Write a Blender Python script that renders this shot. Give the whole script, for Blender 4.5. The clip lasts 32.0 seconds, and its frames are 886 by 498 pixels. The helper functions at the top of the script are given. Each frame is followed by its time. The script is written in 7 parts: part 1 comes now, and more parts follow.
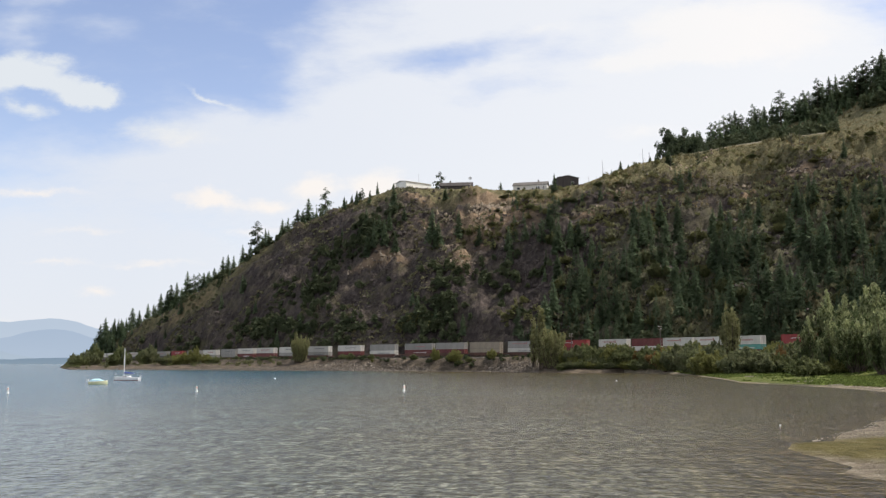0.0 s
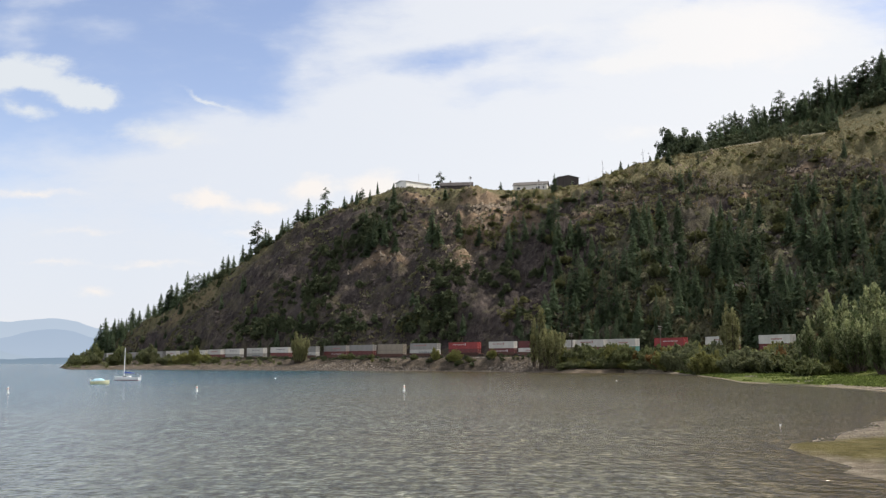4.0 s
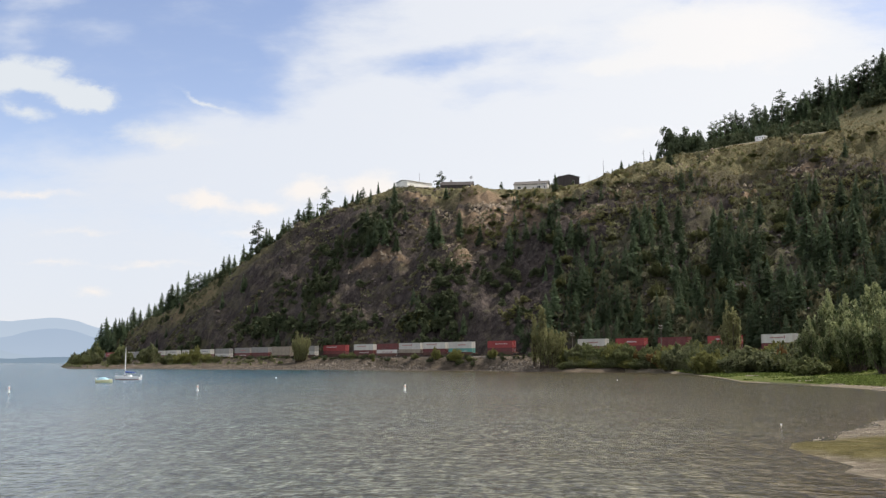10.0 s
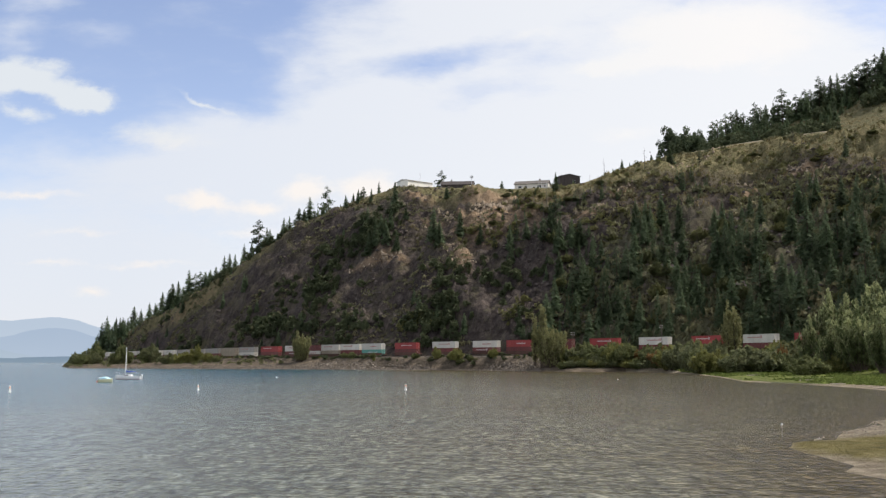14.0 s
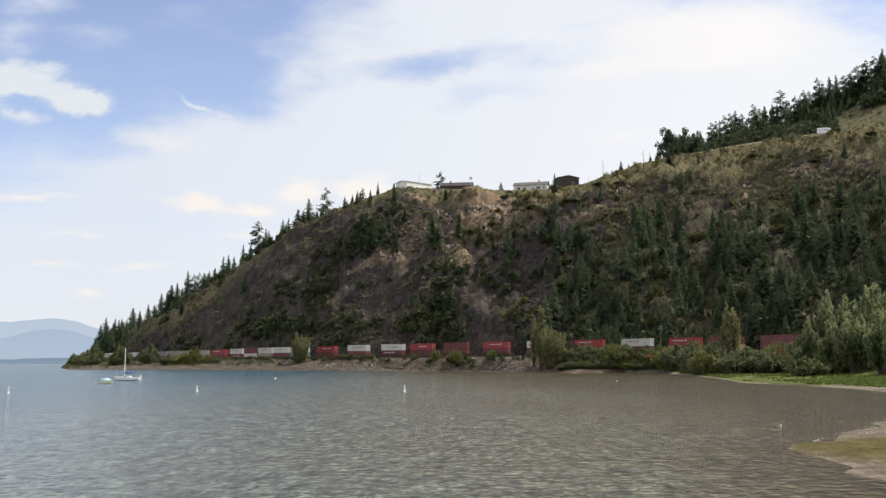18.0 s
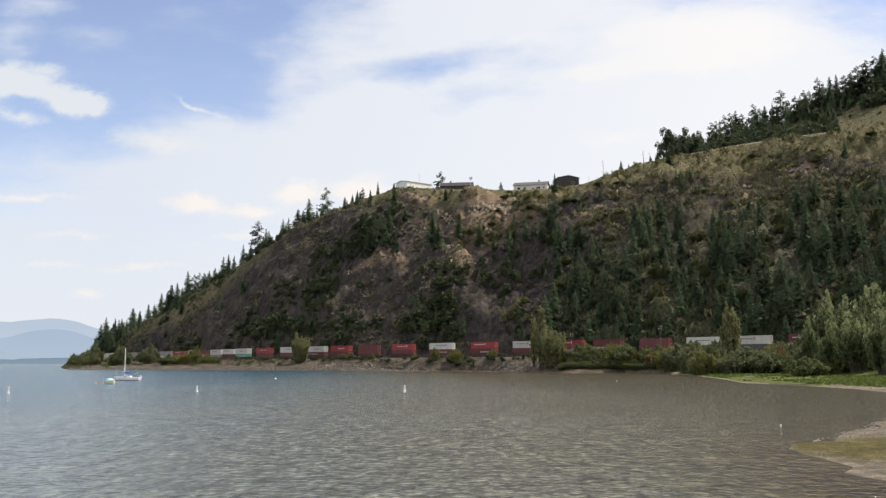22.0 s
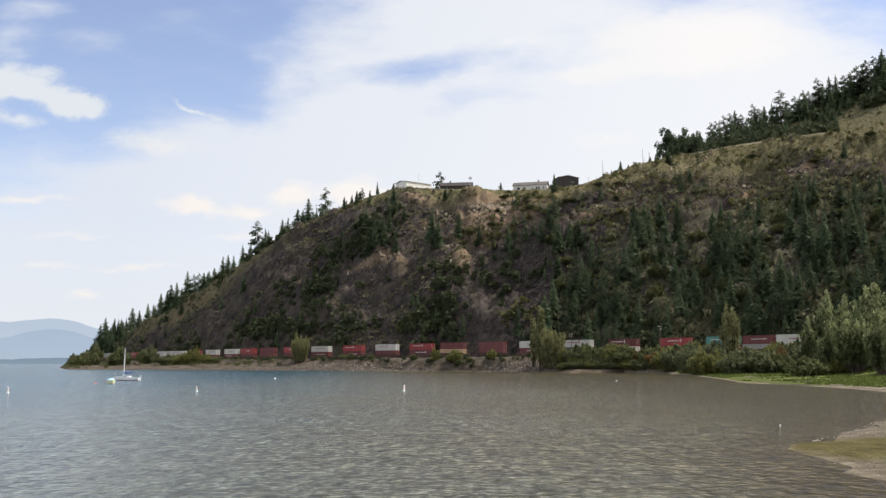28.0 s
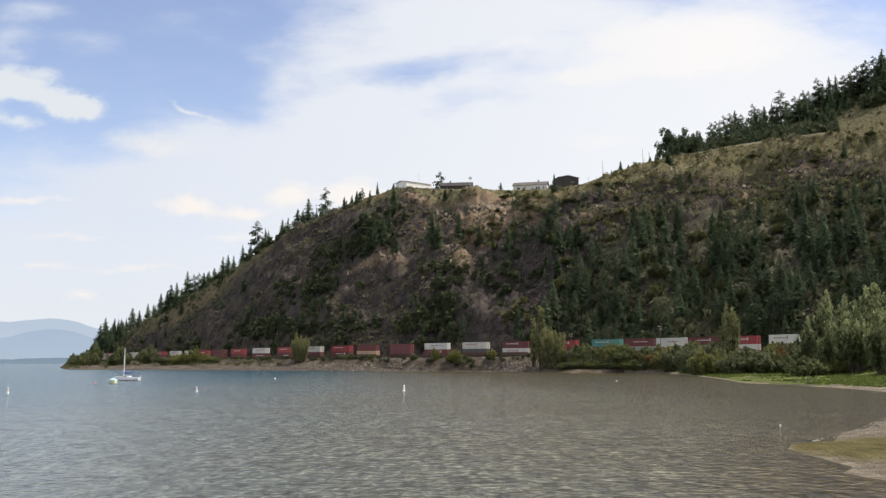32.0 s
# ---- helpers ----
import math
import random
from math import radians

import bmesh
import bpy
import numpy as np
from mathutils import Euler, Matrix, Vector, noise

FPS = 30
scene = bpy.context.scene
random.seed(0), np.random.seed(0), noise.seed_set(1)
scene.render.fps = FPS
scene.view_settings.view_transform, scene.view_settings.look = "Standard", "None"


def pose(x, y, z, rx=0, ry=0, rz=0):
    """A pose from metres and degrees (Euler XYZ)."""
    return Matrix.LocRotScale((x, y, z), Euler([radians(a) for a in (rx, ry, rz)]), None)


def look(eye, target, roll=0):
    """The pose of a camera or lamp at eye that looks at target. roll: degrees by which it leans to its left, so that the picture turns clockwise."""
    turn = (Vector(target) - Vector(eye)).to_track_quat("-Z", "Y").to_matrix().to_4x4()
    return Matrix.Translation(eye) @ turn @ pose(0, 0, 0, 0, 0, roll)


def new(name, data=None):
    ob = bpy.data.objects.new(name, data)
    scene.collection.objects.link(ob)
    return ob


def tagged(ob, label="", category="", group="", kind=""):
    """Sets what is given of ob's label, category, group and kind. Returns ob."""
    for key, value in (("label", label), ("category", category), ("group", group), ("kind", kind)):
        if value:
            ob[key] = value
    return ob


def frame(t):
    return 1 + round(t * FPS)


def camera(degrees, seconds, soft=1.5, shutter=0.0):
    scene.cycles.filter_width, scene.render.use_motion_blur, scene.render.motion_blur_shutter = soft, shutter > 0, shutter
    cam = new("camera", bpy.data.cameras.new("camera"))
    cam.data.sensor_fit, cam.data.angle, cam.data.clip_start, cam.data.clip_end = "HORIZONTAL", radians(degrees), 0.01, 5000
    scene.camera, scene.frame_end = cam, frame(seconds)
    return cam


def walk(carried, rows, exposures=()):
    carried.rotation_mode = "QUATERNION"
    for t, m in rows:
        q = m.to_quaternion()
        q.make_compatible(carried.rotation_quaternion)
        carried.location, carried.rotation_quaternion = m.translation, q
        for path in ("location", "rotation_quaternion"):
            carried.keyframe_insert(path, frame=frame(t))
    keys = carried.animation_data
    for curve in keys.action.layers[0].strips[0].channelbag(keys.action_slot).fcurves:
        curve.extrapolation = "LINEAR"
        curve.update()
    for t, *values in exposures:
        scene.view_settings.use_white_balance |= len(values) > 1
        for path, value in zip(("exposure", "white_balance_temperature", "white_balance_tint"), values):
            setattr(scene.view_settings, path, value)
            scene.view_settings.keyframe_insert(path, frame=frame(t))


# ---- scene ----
# ---- camera and its walk ----
FOV = 50.0
EYE = Vector((0.0, 0.0, 3.4))
cam = camera(FOV, 32.0, soft=1.3)
# a tripod that is nudged a little now and then: seconds, turn and tilt in thousandths of a degree
SWAY = [(0, 0, 0), (3.5, 0, 0), (5.5, 42, -45), (10, 50, -45), (11, 85, -60), (13, 85, -65), (16.5, 88, -100), (17.4, 80, -95),
        (18, 25, 0), (19, 0, 0), (20, 22, 0), (23, 28, 0), (24, 0, 0), (29.5, 0, 0), (30, 25, 0), (31, 0, 0), (32, 0, 0)]
TILT = 6.835
rows = [(t, pose(*EYE, 90 + TILT + b * 1e-3, 0, a * 1e-3)) for t, a, b in SWAY]
walk(cam, rows, exposures=[(0, 1.2), (32, 1.2)])

# ---- world, sun ----
SUN_AZ, SUN_EL = 82.0, 52.0     # degrees clockwise from the view, above the horizon


def node(nt, kind, **values):
    n = nt.nodes.new(kind)
    for k, v in values.items():
        if k in n.inputs:
            n.inputs[k].default_value = v
    return n


world = bpy.data.worlds.new("sky")
scene.world = world
world.use_nodes = True
wt = world.node_tree
wt.nodes.clear()
sky = wt.nodes.new("ShaderNodeTexSky")
sky.sky_type = "NISHITA"
sky.sun_disc = False
sky.sun_elevation, sky.sun_rotation = radians(SUN_EL), radians(SUN_AZ)
sky.air_density, sky.dust_density, sky.ozone_density = 1.0, 0.6, 2.0
bg = wt.nodes.new("ShaderNodeBackground")
bg.inputs["Strength"].default_value = 0.1
wo = wt.nodes.new("ShaderNodeOutputWorld")
# thin high cloud over the upper sky, out past the moving sheet
tc = wt.nodes.new("ShaderNodeTexCoord")
mp = wt.nodes.new("ShaderNodeMapping")
mp.inputs["Scale"].default_value = (1.6, 1.6, 3.5)
nz = wt.nodes.new("ShaderNodeTexNoise")
nz.inputs["Scale"].default_value, nz.inputs["Detail"].default_value = 2.2, 7
rp = wt.nodes.new("ShaderNodeMapRange")
rp.inputs["From Min"].default_value, rp.inputs["From Max"].default_value, rp.inputs["To Max"].default_value = 0.3, 0.62, 0.9
sx = wt.nodes.new("ShaderNodeSeparateXYZ")
hi = wt.nodes.new("ShaderNodeMapRange")
hi.inputs["From Min"].default_value, hi.inputs["From Max"].default_value = 0.42, 0.6
mu = wt.nodes.new("ShaderNodeMath")
mu.operation = "MULTIPLY"
mx = wt.nodes.new("ShaderNodeMix")
mx.data_type = "RGBA"
mx.inputs["B"].default_value = (5.6, 5.5, 5.35, 1)
L = wt.links.new
L(tc.outputs["Generated"], mp.inputs["Vector"]), L(mp.outputs["Vector"], nz.inputs["Vector"])
L(nz.outputs["Fac"], rp.inputs["Value"]), L(tc.outputs["Generated"], sx.inputs["Vector"]), L(sx.outputs["Z"], hi.inputs["Value"])
back = wt.nodes.new("ShaderNodeMapRange")
back.inputs["From Min"].default_value, back.inputs["From Max"].default_value = 0.45, -0.1
either = wt.nodes.new("ShaderNodeMath")
either.operation = "MAXIMUM"
L(sx.outputs["Y"], back.inputs["Value"]), L(back.outputs["Result"], either.inputs[0]), L(hi.outputs["Result"], either.inputs[1])
L(rp.outputs["Result"], mu.inputs[0]), L(either.outputs["Value"], mu.inputs[1]), L(mu.outputs["Value"], mx.inputs["Factor"])
hz = wt.nodes.new("ShaderNodeMix")
hz.data_type, hz.blend_type = "RGBA", "MULTIPLY"
hz.inputs["Factor"].default_value, hz.inputs["B"].default_value = 1.0, (0.96, 0.8, 0.77, 1)
L(sky.outputs["Color"], hz.inputs["A"]), L(hz.outputs["Result"], mx.inputs["A"]), L(mx.outputs["Result"], bg.inputs["Color"]), L(bg.outputs["Background"], wo.inputs["Surface"])

sun = new("sun", bpy.data.lights.new("sun", "SUN"))
sun.data.energy, sun.data.angle, sun.data.color = 2.15, radians(0.8), (1.0, 0.93, 0.82)
_d = Vector((math.sin(radians(SUN_AZ)) * math.cos(radians(SUN_EL)), math.cos(radians(SUN_AZ)) * math.cos(radians(SUN_EL)), math.sin(radians(SUN_EL))))
sun.matrix_basis = look(_d * 500, (0, 0, 0))

# ---- materials ----
MATS = {}


def material(name, colours, scale=1.0, rough=0.8, metal=0.0, bump=0.0, bump_scale=8.0, leaf=0.0, vary=0.0, spec=0.3, stretch=(1, 1, 1), island=0.0):
    """A surface of two or three colours mixed by noise at two sizes, with fine relief."""
    m = bpy.data.materials.new(name)
    m.use_nodes = True
    nt = m.node_tree
    b = nt.nodes["Principled BSDF"]
    b.inputs["Roughness"].default_value, b.inputs["Metallic"].default_value = rough, metal
    b.inputs["Specular IOR Level"].default_value = spec
    co = node(nt, "ShaderNodeTexCoord")
    ma = node(nt, "ShaderNodeMapping", Scale=stretch)
    nt.links.new(co.outputs["Object"], ma.inputs["Vector"])
    n1 = node(nt, "ShaderNodeTexNoise", Scale=scale, Detail=5.0, Roughness=0.6)
    n2 = node(nt, "ShaderNodeTexNoise", Scale=scale * 7.3, Detail=3.0)
    nt.links.new(ma.outputs["Vector"], n1.inputs["Vector"]), nt.links.new(ma.outputs["Vector"], n2.inputs["Vector"])
    add = node(nt, "ShaderNodeMath")
    add.operation = "MULTIPLY_ADD"
    add.inputs[1].default_value = 0.45
    nt.links.new(n2.outputs["Fac"], add.inputs[0]), nt.links.new(n1.outputs["Fac"], add.inputs[2])
    ramp = node(nt, "ShaderNodeValToRGB")
    el = ramp.color_ramp.elements
    while len(el) < len(colours):
        el.new(0.5)
    for i, c in enumerate(colours):
        el[i].position = 0.5 + 0.45 * i / max(1, len(colours) - 1)
        el[i].color = (*c, 1)
    nt.links.new(add.outputs["Value"], ramp.inputs["Fac"])
    colour = ramp.outputs["Color"]
    if vary or island:
        hs = node(nt, "ShaderNodeHueSaturation")
        mr = node(nt, "ShaderNodeMapRange")
        if island:
            gi = node(nt, "ShaderNodeNewGeometry")
            nt.links.new(gi.outputs["Random Per Island"], mr.inputs["Value"])
        else:
            oi = node(nt, "ShaderNodeObjectInfo")
            nt.links.new(oi.outputs["Random"], mr.inputs["Value"])
        k = vary or island
        mr.inputs["To Min"].default_value, mr.inputs["To Max"].default_value = 1 - k, 1 + k
        nt.links.new(mr.outputs["Result"], hs.inputs["Value"]), nt.links.new(colour, hs.inputs["Color"])
        colour = hs.outputs["Color"]
    nt.links.new(colour, b.inputs["Base Color"])
    if bump:
        n3 = node(nt, "ShaderNodeTexNoise", Scale=bump_scale, Detail=6.0)
        nt.links.new(ma.outputs["Vector"], n3.inputs["Vector"])
        bp = node(nt, "ShaderNodeBump", Strength=bump)
        nt.links.new(n3.outputs["Fac"], bp.inputs["Height"]), nt.links.new(bp.outputs["Normal"], b.inputs["Normal"])
    if leaf:
        tr = node(nt, "ShaderNodeBsdfTranslucent")
        nt.links.new(colour, tr.inputs["Color"])
        mix = node(nt, "ShaderNodeMixShader", Fac=leaf)
        out = nt.nodes["Material Output"]
        nt.links.new(b.outputs["BSDF"], mix.inputs[1]), nt.links.new(tr.outputs["BSDF"], mix.inputs[2])
        nt.links.new(mix.outputs["Shader"], out.inputs["Surface"])
    MATS[name] = m
    return m


fir_green = material("fir needles", [(0.08, 0.112, 0.064), (0.135, 0.175, 0.1)], 1.2, 0.75, leaf=0.5, vary=0.3, spec=0.1)
pine_green = material("pine needles", [(0.06, 0.08, 0.05), (0.1, 0.126, 0.075)], 1.2, 0.75, leaf=0.5, vary=0.3, spec=0.1)
bark = material("bark", [(0.05, 0.038, 0.03), (0.12, 0.095, 0.075)], 3, 0.9, bump=0.5, stretch=(1, 1, 0.2))
dead_wood = material("weathered dead wood", [(0.05, 0.044, 0.04), (0.12, 0.108, 0.098)], 3, 0.9, stretch=(1, 1, 0.2))
# lit tops and shaded lower crown of the willows, put into two leaf colours
willow_shaded = material("shaded willow leaves", [(0.085, 0.112, 0.05), (0.165, 0.195, 0.09)], 0.35, 0.6, leaf=0.48, island=0.4, spec=0.1)
willow_lit = material("sunlit willow shoots", [(0.23, 0.258, 0.125), (0.37, 0.39, 0.205)], 0.5, 0.6, leaf=0.48, island=0.35, spec=0.1)
poplar_leaf = material("poplar leaves", [(0.16, 0.165, 0.075), (0.29, 0.285, 0.14)], 0.5, 0.65, leaf=0.48, island=0.3, spec=0.1)
bush_leaf = material("bush leaves", [(0.12, 0.14, 0.062), (0.225, 0.24, 0.11)], 0.4, 0.65, leaf=0.48, island=0.35, spec=0.1)
bush_yellow = material("yellow-green bush leaves", [(0.165, 0.17, 0.058), (0.27, 0.268, 0.1)], 0.6, 0.65, leaf=0.48, island=0.3, spec=0.1)
bush_grey = material("grey-green sage leaves", [(0.125, 0.142, 0.075), (0.225, 0.235, 0.125)], 0.6, 0.7, leaf=0.48, island=0.3, spec=0.1)
bush_rust = material("rust-coloured sumac leaves", [(0.17, 0.11, 0.045), (0.28, 0.17, 0.08)], 0.6, 0.7, leaf=0.48, island=0.3, spec=0.1)
hill_leaf = material("pale olive brush leaves", [(0.11, 0.128, 0.062), (0.17, 0.182, 0.09)], 0.3, 0.75, leaf=0.5, island=0.25, spec=0.05)
hill_yellow = material("yellow-olive brush leaves", [(0.14, 0.15, 0.066), (0.21, 0.212, 0.1)], 0.3, 0.75, leaf=0.5, island=0.25, spec=0.05)
scrub_leaf = material("dry scrub", [(0.095, 0.1, 0.055), (0.14, 0.138, 0.075), (0.185, 0.16, 0.095)], 0.05, 0.85, leaf=0.35, island=0.25)
rock_grey = material("grey riprap stone", [(0.07, 0.057, 0.046), (0.135, 0.112, 0.09), (0.3, 0.26, 0.215)], 0.8, 0.85, bump=0.5, bump_scale=5, vary=0.45)
rock_dark = material("dark cliff stone", [(0.042, 0.034, 0.033), (0.066, 0.054, 0.05), (0.1, 0.082, 0.072)], 0.5, 0.9, bump=0.6, bump_scale=3, island=0.3)
pebble_stone = material("pale pebbles", [(0.14, 0.12, 0.095), (0.26, 0.225, 0.175), (0.4, 0.36, 0.3)], 0.8, 0.85, island=0.35)
rock_tan = material("pale broken rock", [(0.2, 0.155, 0.11), (0.38, 0.31, 0.23)], 0.8, 0.9, bump=0.5, bump_scale=4, island=0.25)
ballast = material("railway ballast", [(0.15, 0.135, 0.12), (0.28, 0.25, 0.22)], 2.5, 0.95, bump=0.8, bump_scale=12)
steel = material("worn rail steel", [(0.2, 0.15, 0.12), (0.32, 0.26, 0.22)], 4, 0.5, metal=0.7)
sleeper_wood = material("tarred sleeper wood", [(0.045, 0.036, 0.03), (0.09, 0.075, 0.06)], 3, 0.9)
gravel_road = material("pale gravel road", [(0.14, 0.12, 0.085), (0.22, 0.185, 0.135)], 0.6, 0.95, bump=0.4)
car_frame = material("rusty dark well car paint", [(0.055, 0.03, 0.024), (0.12, 0.06, 0.045)], 0.7, 0.7, vary=0.3)
wheel_steel = material("dark wheel steel", [(0.05, 0.045, 0.04), (0.1, 0.09, 0.08)], 4, 0.6, metal=0.6)
PAINT = {}
for _n, _a, _b in (("white", (0.4, 0.388, 0.355), (0.54, 0.525, 0.485)), ("grey", (0.19, 0.185, 0.172), (0.28, 0.27, 0.252)), ("brown", (0.17, 0.145, 0.11), (0.26, 0.22, 0.17)),
                   ("red", (0.2, 0.025, 0.026), (0.3, 0.043, 0.042)), ("dkred", (0.085, 0.02, 0.02), (0.145, 0.035, 0.033)), ("maroon", (0.1, 0.03, 0.03), (0.17, 0.05, 0.05)),
                   ("teal", (0.06, 0.19, 0.165), (0.1, 0.28, 0.245)), ("tan", (0.36, 0.25, 0.14), (0.46, 0.33, 0.2)), ("dark", (0.045, 0.042, 0.04), (0.09, 0.085, 0.08))):
    PAINT[_n] = material("container paint " + _n, [_a, _b], 0.35, 0.55, vary=0.12, stretch=(1, 1, 0.35), spec=0.4)
logo_red = material("faded red lettering", [(0.28, 0.13, 0.13), (0.38, 0.2, 0.2)], 2, 0.6)
logo_blue = material("dark blue lettering", [(0.08, 0.085, 0.1), (0.14, 0.145, 0.17)], 2, 0.6)
logo_white = material("white lettering", [(0.42, 0.38, 0.37), (0.55, 0.5, 0.49)], 2, 0.6)
galvanised = material("galvanised steel", [(0.3, 0.3, 0.3), (0.5, 0.5, 0.5)], 3, 0.45, metal=0.6)
hull_white = material("white gelcoat", [(0.7, 0.71, 0.72), (0.82, 0.82, 0.82)], 1.5, 0.25, spec=0.5)
hull_yellow = material("yellow gelcoat", [(0.6, 0.6, 0.34), (0.74, 0.74, 0.5)], 1.5, 0.3, spec=0.5)
cover_blue = material("blue canvas", [(0.03, 0.06, 0.24), (0.06, 0.1, 0.35)], 3, 0.8)
awning_blue = material("pale blue canvas", [(0.3, 0.5, 0.6), (0.42, 0.62, 0.7)], 3, 0.8)
rubber_black = material("black rubber", [(0.015, 0.015, 0.015), (0.04, 0.04, 0.04)], 3, 0.7)
buoy_white = material("white buoy plastic", [(0.72, 0.72, 0.7), (0.85, 0.85, 0.83)], 3, 0.4)
buoy_orange = material("orange band", [(0.7, 0.2, 0.04), (0.8, 0.28, 0.06)], 3, 0.5)
wall_cream = material("cream metal siding", [(0.74, 0.72, 0.66), (0.84, 0.82, 0.76)], 0.3, 0.6, stretch=(1, 1, 0.2))
wall_grey = material("pale house siding", [(0.52, 0.51, 0.48), (0.66, 0.64, 0.6)], 0.4, 0.7, stretch=(0.3, 0.3, 3))
wall_dark = material("dark stained board wall", [(0.035, 0.03, 0.03), (0.075, 0.065, 0.06)], 0.5, 0.8, stretch=(2, 2, 0.2))
roof_grey = material("grey shingle roof", [(0.085, 0.078, 0.072), (0.15, 0.138, 0.126)], 0.8, 0.85)
roof_pale = material("pale metal roof", [(0.45, 0.44, 0.42), (0.58, 0.57, 0.54)], 0.5, 0.5)
glass_dark = material("dark window glass", [(0.015, 0.018, 0.02), (0.03, 0.035, 0.04)], 1, 0.08, spec=0.6)
pole_wood = material("grey pole wood", [(0.11, 0.09, 0.075), (0.2, 0.17, 0.145)], 2, 0.9, stretch=(1, 1, 0.1))
insulator = material("pale insulator", [(0.5, 0.5, 0.47), (0.65, 0.65, 0.62)], 3, 0.3)
driftwood = material("bleached driftwood", [(0.3, 0.26, 0.21), (0.45, 0.4, 0.33)], 2, 0.9, stretch=(0.2, 1, 1))

# ---- mesh tools ----


class Shape:
    """Gathers faces of one mesh."""

    def __init__(self):
        self.v, self.f, self.m = [], [], []

    def add(self, verts, faces, mat=0):
        o = len(self.v)
        self.v.extend(tuple(p) for p in verts)
        self.f.extend(tuple(o + i for i in f) for f in faces)
        self.m.extend([mat] * len(faces))
        return self

    def box(self, c, s, mat=0, turn=None, taper=1.0, bevel=0.0):
        x, y, z = (k / 2 for k in s)
        if bevel:
            b = min(bevel, x * 0.9, y * 0.9)
            ring = [(x - b, -y), (x, -y + b), (x, y - b), (x - b, y), (-x + b, y), (-x, y - b), (-x, -y + b), (-x + b, -y)]
        else:
            ring = [(x, -y), (x, y), (-x, y), (-x, -y)]
        n = len(ring)
        pts = [Vector((a, d, -z)) for a, d in ring] + [Vector((a * taper, d * taper, z)) for a, d in ring]
        if turn:
            pts = [turn @ p for p in pts]
        faces = [(i, (i + 1) % n, n + (i + 1) % n, n + i) for i in range(n)] + [tuple(range(n - 1, -1, -1)), tuple(range(n, 2 * n))]
        return self.add([p + Vector(c) for p in pts], faces, mat)

    def tube(self, pts, radii, sides=6, mat=0, cap=True):
        pts = [Vector(p) for p in pts]
        rings = []
        for i, p in enumerate(pts):
            d = (pts[min(i + 1, len(pts) - 1)] - pts[max(i - 1, 0)]).normalized()
            a = d.orthogonal().normalized() if abs(d.z) < 0.9 else Vector((1, 0, 0)).cross(d).normalized()
            b = d.cross(a)
            rings += [p + (a * math.cos(k * math.tau / sides) + b * math.sin(k * math.tau / sides)) * radii[i] for k in range(sides)]
        n = len(pts)
        faces = [(i * sides + k, i * sides + (k + 1) % sides, (i + 1) * sides + (k + 1) % sides, (i + 1) * sides + k) for i in range(n - 1) for k in range(sides)]
        if cap:
            faces += [tuple(range(sides - 1, -1, -1)), tuple((n - 1) * sides + k for k in range(sides))]
        return self.add(rings, faces, mat)

    def loft(self, sections, mat=0, close=True):
        """Skin through rings of equal count."""
        n = len(sections[0])
        pts = [p for s in sections for p in s]
        faces = [(i * n + k, i * n + (k + 1) % n, (i + 1) * n + (k + 1) % n, (i + 1) * n + k) for i in range(len(sections) - 1) for k in range(n)]
        if close:
            faces += [tuple(range(n - 1, -1, -1)), tuple((len(sections) - 1) * n + k for k in range(n))]
        return self.add(pts, faces, mat)

    def quads(self, centre, a, b, mat=0):
        """Many loose quads at once, from arrays of centres and half-edges."""
        p = np.stack([centre - a - b * 0.35, centre - b * 0.0 + a * 0.0 - b, centre + a - b * 0.2, centre + b], 1).reshape(-1, 3)
        o = len(self.v)
        self.v.extend(map(tuple, p))
        self.f.extend((o + i, o + i + 1, o + i + 2, o + i + 3) for i in range(0, len(p), 4))
        self.m.extend([mat] * (len(p) // 4))
        return self

    def mesh(self, name, *mats, smooth=False):
        me = bpy.data.meshes.new(name)
        me.from_pydata(self.v, [], self.f)
        for m in mats:
            me.materials.append(m)
        if len(mats) > 1:
            me.polygons.foreach_set("material_index", self.m)
        if smooth:
            me.polygons.foreach_set("use_smooth", [True] * len(me.polygons))
        me.update()
        return me


def part(name, shape, mats, parent, label="", smooth=False, at=None):
    """Links a shape, or a mesh, as one mesh object under a thing or a part."""
    me = shape if isinstance(shape, bpy.types.Mesh) else shape.mesh(name, *(mats if isinstance(mats, (list, tuple)) else [mats]), smooth=smooth)
    ob = new(name, me)
    ob.parent = parent
    if at is not None:
        ob.matrix_basis = at
    return tagged(ob, label)


def thing(name, label, category, group="", at=None, kind=""):
    ob = new(name)
    ob.empty_display_size = 0.3
    if at is not None:
        ob.matrix_basis = at
    return tagged(ob, label, category, group, kind)


# ---- the lie of the land ----
def hashed(i, j, seed):
    n = (i.astype(np.int64) * 374761393 + j.astype(np.int64) * 668265263 + seed * 2147483647) & 0x7FFFFFFF
    n = ((n ^ (n >> 13)) * 1274126177) & 0x7FFFFFFF
    return ((n ^ (n >> 16)) & 0xFFFF) / 65535.0


def grain(x, y, size, seed=1):
    """Smooth value noise of that size, -1 to 1."""
    x, y = np.asarray(x, float) / size, np.asarray(y, float) / size
    i, j = np.floor(x).astype(np.int64), np.floor(y).astype(np.int64)
    a, b = x - i, y - j
    a, b = a * a * (3 - 2 * a), b * b * (3 - 2 * b)
    v = (hashed(i, j, seed) * (1 - a) + hashed(i + 1, j, seed) * a) * (1 - b) + (hashed(i, j + 1, seed) * (1 - a) + hashed(i + 1, j + 1, seed) * a) * b
    return v * 2 - 1


def step(a, b, x):
    t = np.clip((np.asarray(x, float) - a) / (b - a), 0, 1)
    return t * t * (3 - 2 * t)


